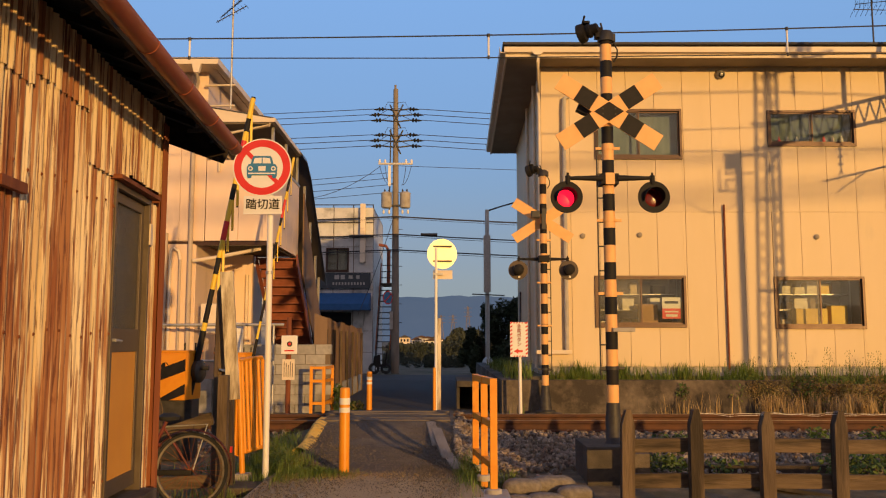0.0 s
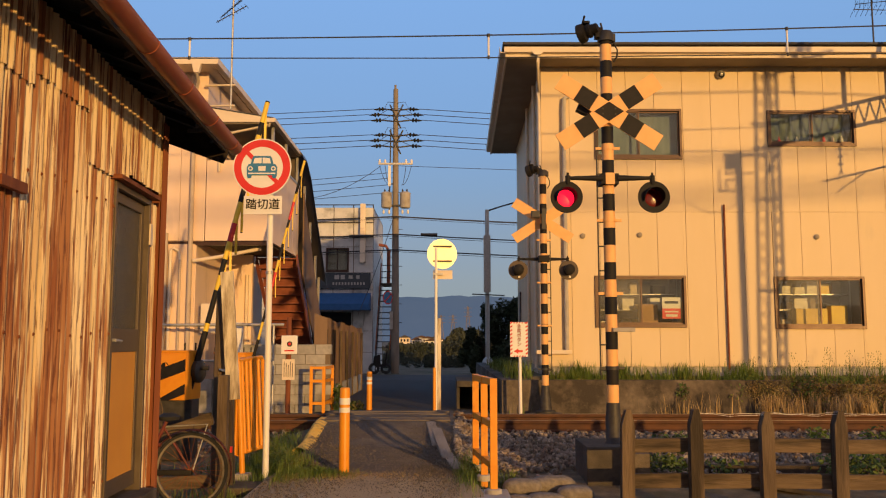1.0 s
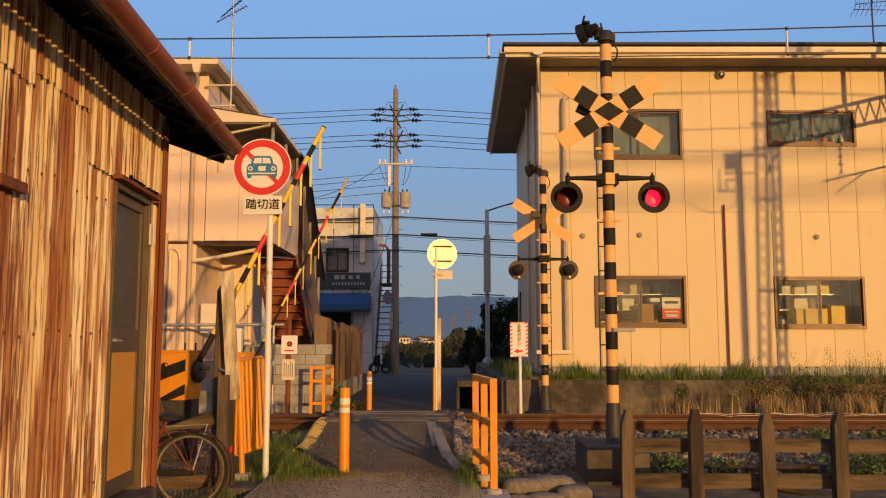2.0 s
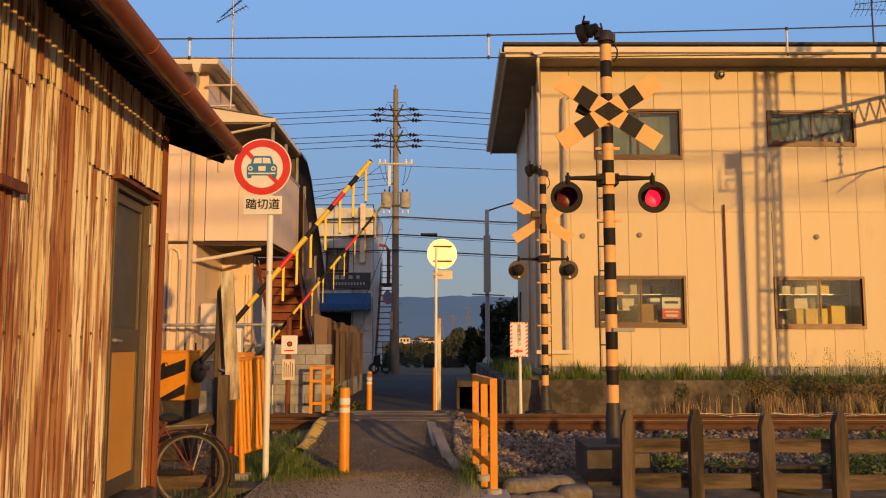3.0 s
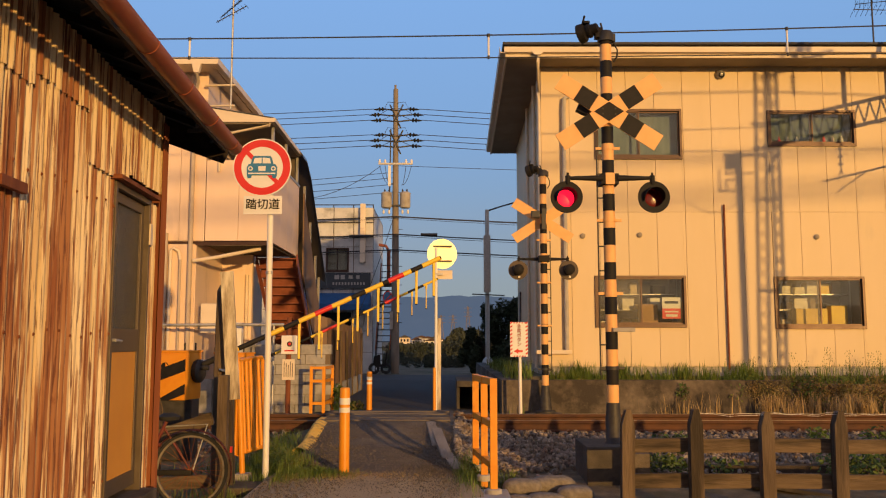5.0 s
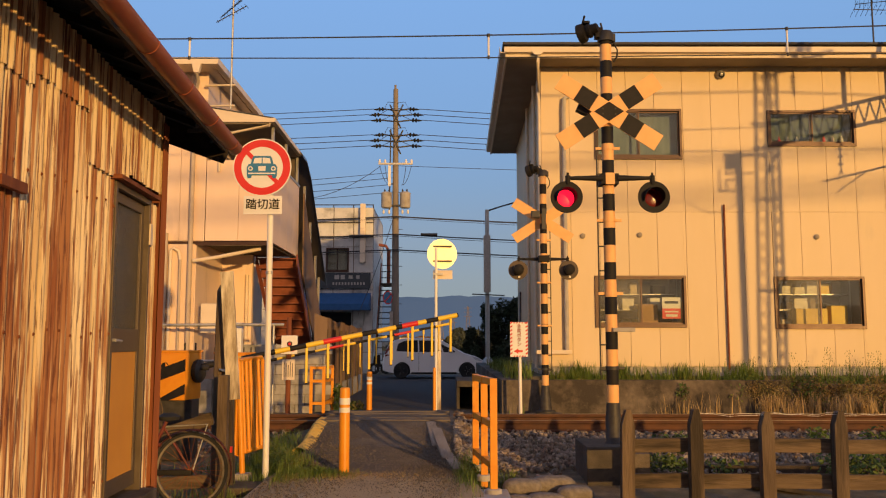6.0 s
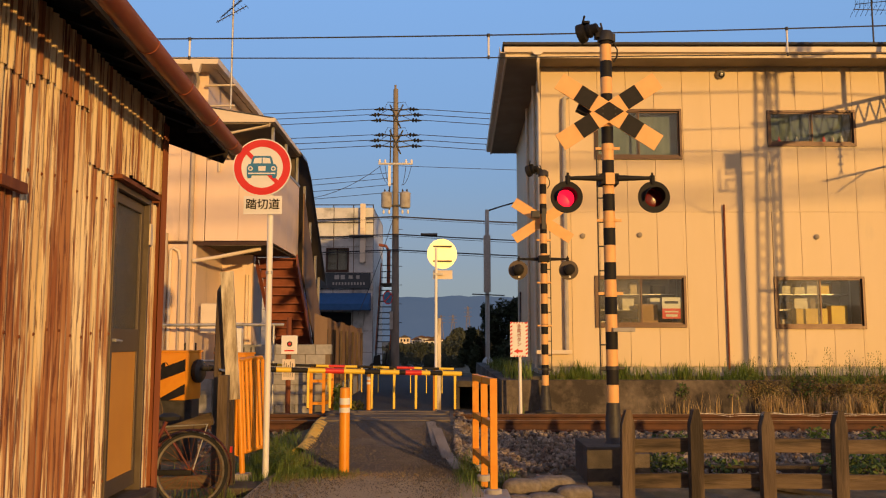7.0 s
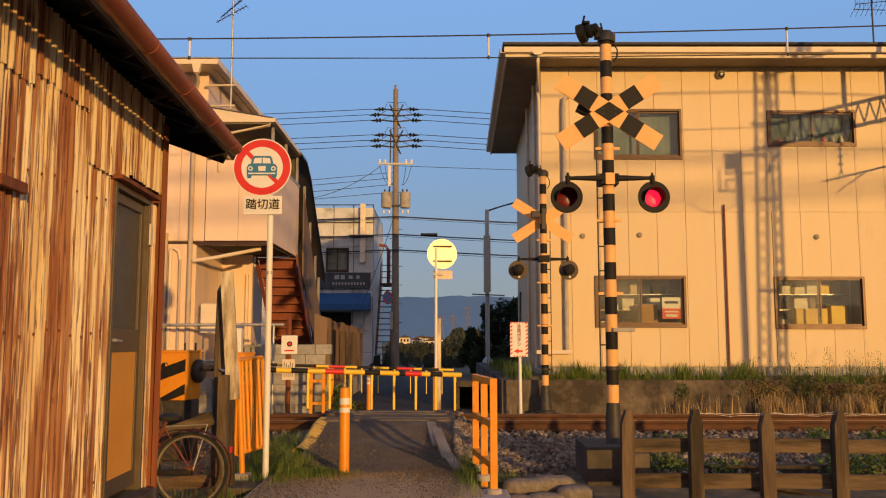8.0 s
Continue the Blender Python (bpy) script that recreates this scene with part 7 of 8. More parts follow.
def build_shop():
    X0, X1, Y = -9.0, -3.0, 36.2
    b = thing("shop_building", (-6, 39, 0), "grey tiled two-storey shop with a blue awning", "building")
    ops = [(-5.0, -4.05, 4.35, 5.35), (-5.2, -3.9, 0.0, 2.6)]
    part("wall", wall_with_holes(X0, X1, Y, Y + 0.2, -0.1, 7.1, [(-5.0, -4.05, 4.35, 5.35), (-8.2, -3.9, -0.1, 2.6)]), JOINT, b)
    part("core", box(X0 + 0.1, X1 - 0.12, Y + 1.2, 41.9, -0.1, 7.1), GREY_WALL, b)
    sd = box(X1 - 0.1, X1, Y + 0.2, 42, -0.1, 7.1)
    part("side_wall", sd, GREY_WALL, b)
    part("slab_top", box(X0, X1, Y + 0.2, 42, 7.05, 7.12), GREY_WALL, b)
    clad(b, X0, X1, Y, 0, 7.1, 7, [0.0, 0.9, 1.8, 2.7, 3.55, 4.3, 5.4, 5.85, 6.45, 7.1], ops, GREY_WALL, 0.035)
    for x in np.arange(X0, X1 + 0.05, 0.857):
        part("roof_rail_post", rod((x, Y, 6.0), (x, Y, 7.25), 0.025, seg=6), STEEL_DARK, b)
    for z in (7.22, 6.45, 5.85):
        part("roof_rail", rod((X0, Y - 0.06, z), (X1, Y - 0.06, z), 0.022, seg=6), STEEL_DARK, b)
    part("downpipe", box(-3.55, -3.32, Y - 0.28, Y - 0.05, 4.7, 7.25, 0.04), FASCIA, b)
    sliding_window(b, -5.0, -4.05, 4.35, 5.35, Y, FRAME_BROWN)
    part("curtain", box(-4.95, -4.1, Y + 0.22, Y + 0.24, 4.4, 5.3), FASCIA, b, "pale curtain")
    part("door_glass", box(-8.2, -3.9, Y + 0.6, Y + 0.64, 0.0, 2.6), CARGLASS, b)
    sign = part("shop_sign", box(-6.5, -3.1, Y - 0.18, Y - 0.04, 3.62, 4.28, 0.01), SIGN_DARK, b, "dark shop sign with pale unreadable writing")
    for x0, x1, z0, z1 in ((-4.62, -4.42, 4.0, 4.18), (-4.36, -4.18, 4.0, 4.18), (-4.02, -3.85, 4.02, 4.16), (-3.7, -3.55, 4.02, 4.16)):
        part("text_bar", box(x0, x1, Y - 0.19, Y - 0.182, z0, z1), FRAME_GREY, sign)
    for k in range(11):
        part("text_bar", box(-4.7 + k * 0.13, -4.63 + k * 0.13, Y - 0.19, Y - 0.182, 3.76, 3.87), FRAME_GREY, sign)
    aw = slab([(0, Y - 0.05, 3.42), (0, Y - 1.0, 2.92), (0, Y - 1.0, 2.66), (0, Y - 0.97, 2.66), (0, Y - 0.97, 2.89), (0, Y - 0.05, 3.37)], (3.3, 0, 0))
    bmesh.ops.translate(aw, verts=aw.verts, vec=(-6.4, 0, 0))
    slab([(-3.1, Y - 0.05, 3.42), (-3.1, Y - 1.0, 2.92), (-3.1, Y - 1.0, 2.66), (-3.1, Y - 0.05, 2.66)], (0.02, 0, 0), bm=aw)
    part("awning", aw, BLUE_AWNING, b, "blue cloth awning")
    part("awning_stay", rod((-3.4, Y - 0.05, 2.0), (-3.25, Y - 0.9, 2.7), 0.02), STEEL, b)
    b.scale = (1.05, 1.05, 1.05)
    b.location = Vector(EYE) + (b.location - Vector(EYE)) * 1.05
    # steel stair beside the shop
    st = thing("steel_stair", (-2.7, 39, 0), "dark steel outside stair with a red railing post", "stair")
    for k in range(15):
        z = 0.25 + k * 0.27
        part("tread", box(-2.95, -2.36, 37.6 + k * 0.2, 37.85 + k * 0.2, z, z + 0.04), STEEL_DARK, st)
    for x in (-2.97, -2.34):
        part("stringer", beam((x, 37.5, 0.05), (x, 40.6, 4.1), 0.04, 0.2), STEEL_DARK, st)
        part("handrail", rod((x, 37.5, 1.0), (x, 40.6, 5.1), 0.025), RUST_DARK, st)
        for k in range(5):
            part("post", rod((x, 37.6 + k * 0.7, 0.2 + k * 0.92), (x, 37.6 + k * 0.7, 1.15 + k * 0.92), 0.02, seg=8), STEEL_DARK, st)
    part("landing", box(-3.0, -2.3, 40.6, 42, 4.05, 4.15), STEEL_DARK, st)
    part("red_post", rod((-2.62, 40.7, 4.1), (-2.62, 40.7, 5.75), 0.09), STAIR_RED, st, "orange-red steel post", True)
    part("red_arm", pipe([(-2.62, 40.7, 5.7), (-2.75, 40.7, 5.95), (-3.1, 40.7, 6.0)], 0.07), STAIR_RED, st, smooth=True)
    for z in (4.4, 4.7, 5.0):
        part("landing_rail", rod((-3.0, 40.6, z), (-2.3, 40.6, z), 0.02, seg=6), STEEL_DARK, st)
    mc = thing("parked_scooter", (-2.65, 36.6, 0), "dark scooter parked by the shop in the shade", "scooter")
    for x in (-2.95, -2.45):
        part("wheel", lathe([(0.12, -0.04), (0.22, -0.05), (0.24, 0), (0.22, 0.05), (0.12, 0.04)], (x, 36.6, 0.22), (0, 1, 0), 20, ring=True), RUBBER, mc, smooth=True)
    part("body", slab([(-3.0, 36.5, 0.35), (-2.95, 36.5, 0.75), (-2.7, 36.5, 0.8), (-2.68, 36.5, 0.4), (-2.5, 36.5, 0.4), (-2.42, 36.5, 0.95), (-2.36, 36.5, 0.95), (-2.45, 36.5, 0.3)], (0, 0.22, 0)), BLACK, mc)
    part("handlebar", rod((-2.40, 36.35, 1.0), (-2.40, 36.85, 1.0), 0.02), STEEL_DARK, mc)
    part("mirror", lathe([(0.06, 0), (0.06, 0.01)], (-2.4, 36.4, 1.15), (0, -1, 0), 12), STEEL_DARK, mc)


SIGN_DARK = mat("dark_sign_board", (0.035, 0.045, 0.055), (0.05, 0.06, 0.07), 3, rough=0.5)
build_shop()


def build_lamp_pole():
    x, y = 1.57, 30.0
    p = thing("street_pole", (x, y, 0.3), "grey steel street pole with a long boxed cable sleeve", "street pole")
    part("shaft", rod((x, y, 0.0), (x, y, 6.05), 0.075, seg=16), STEEL, p, smooth=True)
    part("base", lathe([(0.22, 0.2), (0.18, 0.5), (0.09, 0.62)], (x, y, 0.2), seg=16), STEEL, p, smooth=True)
    part("sleeve", box(x - 0.125, x + 0.115, y - 0.13, y + 0.1, 3.1, 5.12, 0.02), STEEL, p, "grey boxed sleeve")
    part("arm", pipe([(x, y, 6.0), (x + 0.4, y, 6.14), (x + 1.3, y, 6.4), (x + 2.2, y, 6.5)], 0.03), STEEL_DARK, p)
    part("crossarm", rod((x - 0.55, y - 0.1, 3.03), (x + 0.6, y - 0.1, 2.98), 0.02), STEEL_DARK, p)


build_lamp_pole()


# ---- distance: woods, houses, pylons, hills ----
def build_distance():
    rnd = random.Random(8)
    # ridge of hazy hills
    bm = bmesh.new()
    prev = None
    for k in range(241):
        x = -3600 + 30 * k
        h = 158 + 16 * noise.noise((x * 0.004, 0, 0)) + 9 * noise.noise((x * 0.015, 3, 0)) + 3 * noise.noise((x * 0.05, 6, 0)) + 30 * noise.noise((x * 0.0011, 8, 0))
        row = [bm.verts.new((x, 3000 - 350 * (1 - f) + 60 * noise.noise((x * 0.006, f * 3, 2)), h * f)) for f in (0, 0.3, 0.6, 0.85, 1)]
        row.append(bm.verts.new((x, 3200, 0)))
        if prev:
            for i in range(5):
                bm.faces.new((prev[i], prev[i + 1], row[i + 1], row[i]))
        prev = row
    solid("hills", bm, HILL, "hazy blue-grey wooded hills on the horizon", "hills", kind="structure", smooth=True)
    # far woods
    verts, faces = [], []

    def blob_tree(x, y, z, h, n):
        for _ in range(n):
            a, rr = rnd.uniform(0, 6.28), rnd.random() ** 0.5
            zz = rnd.random()
            w = h * 0.42 * math.sin(math.pi * (0.12 + 0.8 * zz)) * rr
            c = Vector((x + w * math.cos(a), y + w * math.sin(a), z + h * (0.1 + 0.9 * zz)))
            s = h * 0.07 * rnd.uniform(0.6, 1.4)
            u = Vector((rnd.uniform(-1, 1), rnd.uniform(-1, 1), rnd.uniform(-1, 1))).normalized()
            v = u.orthogonal().normalized()
            k = len(verts)
            verts.extend([c + u * s, c + v * s, c - u * s, c - v * s, c + u.cross(v) * s * 0.6])
            faces.extend([(k, k + 1, k + 4), (k + 1, k + 2, k + 4), (k + 2, k + 3, k + 4), (k + 3, k, k + 4)])
    for _ in range(70):
        y = rnd.uniform(120, 330)
        x = rnd.uniform(-0.09, 0.045) * y
        h = rnd.uniform(1.0, 1.7) + rnd.uniform(2.0, 4.0) * smooth_step(-0.004, 0.02, x / y) * (y / 230)
        blob_tree(x, y, -0.5, h, 170)
    for _ in range(150):
        y = rnd.uniform(70, 125)
        x = rnd.uniform(-0.065, 0.06) * y
        blob_tree(x, y, -0.3, rnd.uniform(0.8, 1.45) + 1.0 * smooth_step(-0.012, 0.012, x / y) * rnd.random(), 130)
    for _ in range(130):
        y = rnd.uniform(46, 72)
        x = rnd.uniform(-0.07, 0.035) * y
        blob_tree(x, y, -0.15, rnd.uniform(0.35, 0.8), 110)
    me = bpy.data.meshes.new("far_woods")
    me.from_pydata(verts, [], faces)
    me.materials.append(FAR_WOOD)
    tagged(new("far_woods", me), "low dark green trees far behind the street", "trees", kind="stuff")
    for k in range(11):
        y = rnd.uniform(280, 420)
        x = y * (-0.058 + 0.0056 * k) + rnd.uniform(-2, 2)
        w, d, hh = rnd.uniform(1.2, 2.6), 6, rnd.uniform(0.9, 2.9)
        h = thing("house", (x, y, 0), "tiny pale house in the distant town", "house", "distant houses")
        part("wall", box(x - w, x + w, y, y + d, 0, hh), (FASCIA, WHITE, GREY_WALL)[k % 3], h)
        part("roof", slab([(x - w - 0.5, y - 0.5, hh), (x + w + 0.5, y - 0.5, hh), (x, y - 0.5, hh + 0.9)], (0, d + 1, 0)), FRAME_BROWN if k % 3 else ROOF_DARK, h)
        for i in range(3):
            part("window", box(x - w * 0.6 + i * w * 0.6 - 0.3, x - w * 0.6 + i * w * 0.6 + 0.3, y - 0.05, y + 0.02, hh * 0.45, hh * 0.8), CARGLASS, h)
    for x, y, top in ((26.4, 900, 38), (10.5, 900, 29), (-2.0, 900, 29)):
        t = thing("pylon", (x, y, 0), "far thin lattice pylon before the hills", "pylon", "distant pylons")
        for sx in (-1, 1):
            part("leg", rod((x + sx * 3.2, y, 0), (x + sx * 0.5, y, top), 0.32, seg=5), PYLON, t)
            for k in range(7):
                f0, f1 = k / 7, (k + 1) / 7
                part("brace", rod((x + sx * (3.2 - 2.7 * f0), y, top * f0), (x - sx * (3.2 - 2.7 * f1), y, top * f1), 0.17, seg=4), PYLON, t)
        for f in (0.72, 0.84, 0.95):
            part("crossarm", rod((x - 4.2, y, top * f), (x + 4.2, y, top * f), 0.25, seg=5), PYLON, t)


FAR_WOOD = mat("far_foliage", (0.035, 0.045, 0.028), (0.07, 0.075, 0.045), 0.25, rough=0.9, bump=0)
PYLON = mat("hazy_pylon_steel", (0.16, 0.14, 0.14), (0.2, 0.18, 0.18), 1, rough=0.8, bump=0)
build_distance()


# ---- plants ----
def blades(rnd, verts, faces, x, y, z, h, w, lean):
    a = rnd.uniform(0, 6.28)
    d = Vector((math.cos(a), math.sin(a), 0))
    s = Vector((-d.y, d.x, 0)) * w
    k = len(verts)
    b = Vector((x, y, z))
    m = b + Vector((0, 0, h * 0.6)) + d * lean * 0.35
    t = b + Vector((0, 0, h)) + d * lean
    verts.extend([b - s, b + s, m + s * 0.7, m - s * 0.7, t])
    faces.extend([(k, k + 1, k + 2, k + 3), (k + 3, k + 2, k + 4)])


def grass(name, spots, material, label, seed, hmin, hmax, w=0.004):
    """Blades in patches: spots of (x, y, reach, count)."""
    rnd = random.Random(seed)
    verts, faces = [], []
    for x, y, rx, ry, n in spots:
        for _ in range(n):
            px_, py_ = rnd.gauss(x, rx), rnd.gauss(y, ry)
            lane = -1.66 < px_ < 0.16 + 0.22 * (1 - smooth_step(7.8, 9.4, py_)) and py_ < 14
            blades(rnd, verts, faces, px_, py_, (road_z(py_) + 0.02 if lane else ground_z(px_, py_)) - 0.01, rnd.uniform(hmin, hmax), w * rnd.uniform(0.6, 1.4), rnd.uniform(0.02, 0.5) * hmax)
    me = bpy.data.meshes.new(name)
    me.from_pydata(verts, [], faces)
    me.materials.append(material)
    return tagged(new(name, me), label, "grass", kind="stuff")


def leafy(name, clumps, material, label, seed, leaf=0.03, stem=None, category="weeds", kind="stuff", upright=0.0):
    """Folded leaves gathered on clumps (x, y, z, rx, ry, rz, count)."""
    rnd = random.Random(seed)
    verts, faces = [], []
    for x, y, z, rx, ry, rz, n in clumps:
        for _ in range(n):
            u = Vector((rnd.gauss(0, 1), rnd.gauss(0, 1), rnd.gauss(0, 1)))
            u = u.normalized() * rnd.random() ** 0.45
            c = Vector((x + u.x * rx, y + u.y * ry, z + u.z * rz))
            d = Vector((rnd.uniform(-1, 1), rnd.uniform(-1, 1), rnd.uniform(-0.7, 0.9) + upright)).normalized()
            o = d.orthogonal().normalized()
            o = Matrix.Rotation(rnd.uniform(0, 6.28), 3, d) @ o
            nrm = d.cross(o)
            s = leaf * rnd.uniform(0.55, 1.35)
            k = len(verts)
            verts.extend([c - d * s, c + o * s * 0.5 + nrm * s * 0.15, c + d * s, c - o * s * 0.5 + nrm * s * 0.15])
            faces.extend([(k, k + 1, k + 2), (k, k + 2, k + 3)])
    me = bpy.data.meshes.new(name)
    me.from_pydata(verts, [], faces)
    me.materials.append(material)
    return tagged(new(name, me), label, category, kind=kind)


DRY_LEAF = mat("withered_leaf", (0.20, 0.125, 0.045), (0.34, 0.23, 0.085), 3, rough=0.8, grime=(0.09, 0.11, 0.03), grime_scale=2.0, grime_cut=0.53)
GRASS_GREEN = mat("green_blade", (0.07, 0.125, 0.018), (0.17, 0.22, 0.04), 5, rough=0.6, bump=0, grime=(0.26, 0.19, 0.07), grime_scale=4, grime_cut=0.62)
grass("verge_grass", [(-1.98, 9.8, 0.10, 0.5, 2600), (-1.72, 9.15, 0.13, 0.22, 2600), (-2.1, 10.5, 0.12, 0.5, 1200), (-2.35, 9.3, 0.25, 0.4, 700), (-2.2, 8.0, 0.2, 0.25, 400), (0.28, 9.0, 0.06, 0.4, 900), (0.62, 8.8, 0.10, 0.08, 220), (0.72, 9.0, 0.02, 0.03, 120)], GRASS_GREEN, "green verge grass beside the crossing", 5, 0.04, 0.19, 0.0026)
grass("short_grass", [(-1.45, 8.75, 0.16, 0.12, 2600), (-1.15, 8.62, 0.14, 0.08, 1500), (-1.6, 8.5, 0.12, 0.1, 900), (0.22, 8.6, 0.06, 0.2, 500)], GRASS_GREEN, "short trodden grass at the road edge", 16, 0.015, 0.085, 0.002)
leafy("verge_weeds", [(-1.62, 9.0, 0.09, 0.2, 0.16, 0.08, 460), (-1.3, 8.78, 0.07, 0.14, 0.1, 0.06, 380), (-1.12, 8.7, 0.05, 0.09, 0.06, 0.04, 160), (-1.85, 9.6, 0.12, 0.12, 0.3, 0.1, 320), (-1.5, 8.55, 0.04, 0.14, 0.06, 0.04, 200), (0.3, 8.95, 0.07, 0.06, 0.25, 0.05, 120)], LEAF, "broad-leaved weeds in the verge", 17, 0.018)
grass("dry_straw", [(-0.75, 8.62, 0.24, 0.10, 1900), (-1.05, 8.55, 0.14, 0.10, 900), (-0.4, 8.6, 0.2, 0.1, 250), (0.2, 8.7, 0.10, 0.15, 200)], DRY, "dry straw-coloured grass at the road edge", 6, 0.008, 0.042, 0.003)
grass("bank_grass", [(2.3 + 0.42 * k, 16.95 + 0.08 * math.sin(k * 2.3), 0.13 + 0.05 * math.sin(k * 1.7), 0.12, 560 + 300 * (k % 2)) for k in range(10)] + [(6.9 + 0.7 * k, 17.0, 0.2, 0.12, 240) for k in range(6)] + [(1.5, 17.2, 0.2, 0.4, 260)], GRASS_GREEN, "green grass on the bank below the house", 7, 0.06, 0.40, 0.008)
leafy("bank_weeds", [(5.6 + 0.28 * k, 16.5 + 0.15 * math.sin(k), 0.35 + 0.14 * math.sin(k * 1.7), 0.3, 0.25, 0.30, 420) for k in range(14)] + [(4.55, 16.28, 0.42, 0.14, 0.06, 0.18, 120)], LEAF, "tangled weeds over the retaining wall", 9, 0.028)
grass("dry_bank", [(6.0 + 0.3 * k + 0.12 * math.sin(k * 5.1), 16.05 + 0.14 * math.sin(k * 2.1), 0.06 + 0.05 * (k % 3), 0.09, 50 + 60 * (k * 7 % 4)) for k in range(14)] + [(4.8, 16.1, 0.5, 0.08, 90)], DRY, "dry russet grass along the foot of the wall", 10, 0.06, 0.5, 0.007)
leafy("wall_creeper", [(5.9 + 0.23 * k, 16.3, 0.46 + 0.13 * math.sin(k * 2.7), 0.24, 0.10, 0.17 + 0.05 * math.sin(k * 1.3), 300) for k in range(17)], DRY_LEAF, "brown and green creeper hanging over the retaining wall", 18, 0.02)
leafy("track_weeds", [(2.75, 10.6, 0.10, 0.22, 0.3, 0.16, 330), (3.05, 10.9, 0.12, 0.2, 0.3, 0.12, 200), (2.45, 9.6, 0.0, 0.3, 0.3, 0.14, 420), (3.1, 9.5, -0.02, 0.3, 0.3, 0.12, 300), (4.4, 9.3, 0.05, 0.45, 0.4, 0.2, 700), (5.2, 9.4, 0.05, 0.5, 0.4, 0.2, 600), (4.9, 11.2, 0.15, 0.2, 0.3, 0.14, 160), (5.6, 11.0, 0.15, 0.3, 0.3, 0.16, 220)], LEAF, "green weeds growing in the ballast behind the fence", 11, 0.032)
leafy("ivy", [(-2.0, 16.95, 0.15, 0.16, 0.15, 0.28, 420), (-1.75, 17.2, 0.05, 0.2, 0.2, 0.16, 240), (-2.1, 17.2, 0.35, 0.12, 0.1, 0.2, 160)], LEAF, "leafy weeds at the foot of the sheet fence", 12, 0.04)

rnd_w = random.Random(31)
sv, sf = [], []
for k in range(30):
    x = rnd_w.choice((rnd_w.uniform(5.0, 9.4), rnd_w.uniform(6.9, 9.2)))
    y = rnd_w.uniform(16.75, 17.2)
    z = ground_z(x, y)
    h = rnd_w.uniform(0.3, 0.75)
    for j in range(14):
        t = j / 13
        px_, pz_ = x + 0.10 * math.sin(k) * t * t, z + h * t
        for _ in range(3 if j > 4 else 1):
            blades(rnd_w, sv, sf, px_ + rnd_w.uniform(-0.11, 0.11) * t, y + rnd_w.uniform(-0.08, 0.08) * t, pz_, rnd_w.uniform(0.015, 0.04), 0.007, 0.03)
    for j in range(6):
        t = j / 6
        blades(rnd_w, sv, sf, x + 0.10 * math.sin(k) * t * t, y, z + h * t, h / 5, 0.003, 0.0)
me = bpy.data.meshes.new("tall_weeds")
me.from_pydata(sv, [], sf)
me.materials.append(LEAF)
tagged(new("tall_weeds", me), "thin tall weeds in front of the house wall", "weeds", kind="stuff")


def shrub(x, y, z, w, h, seed, label):
    s = thing("shrub", (x, y, z), label, "shrub", "shrubs")
    rnd = random.Random(seed)
    for k in range(4):
        a = rnd.uniform(0, 6.28)
        part("stem", rod((x, y, z - 0.1), (x + w * 0.4 * math.cos(a), y + w * 0.4 * math.sin(a), z + h * 0.7), 0.05, 0.015), WOOD_DARK, s)
    cl = []
    for k in range(16):
        a, rr = rnd.uniform(0, 6.28), rnd.random() ** 0.5
        zz = rnd.uniform(0.1, 0.92)
        rad = w * (1 - 0.6 * zz ** 2) * rr * 0.8
        cl.append((rad * math.cos(a), rad * math.sin(a), h * zz, w * 0.33, w * 0.33, h * 0.17, 330))
    ob = leafy("crown", cl, LEAF_DARK, "dense dark leaves", seed, 0.085, kind="")
    ob.parent = s
    del ob["category"]


shrub(1.95, 37.4, 0.0, 1.0, 2.9, 21, "dense dark evergreen shrub behind the house")
shrub(2.95, 37.0, 0.0, 1.1, 3.2, 22, "dense dark evergreen shrub behind the house")
shrub(1.35, 37.6, 0.0, 0.75, 1.9, 23, "dense dark evergreen shrub behind the house")
grass("corner_reeds", [(1.5, 22, 0.2, 1.2, 500), (1.45, 18.2, 0.15, 0.5, 300), (1.6, 26, 0.2, 0.8, 300)], GRASS_GREEN, "tall grass along the top of the side wall", 13, 0.08, 0.34, 0.006)


# ---- behind the house windows ----
CARD = mat("brown_cardboard", (0.42, 0.26, 0.13), (0.48, 0.3, 0.16), 5, rough=0.9)
# the blinds' teal-grey stands in for reflections in the upstairs panes
BLIND = mat("reflection_tinted_blind", (0.13, 0.175, 0.17), (0.22, 0.27, 0.26), 3, (1, 1, 0.4), 0.9)


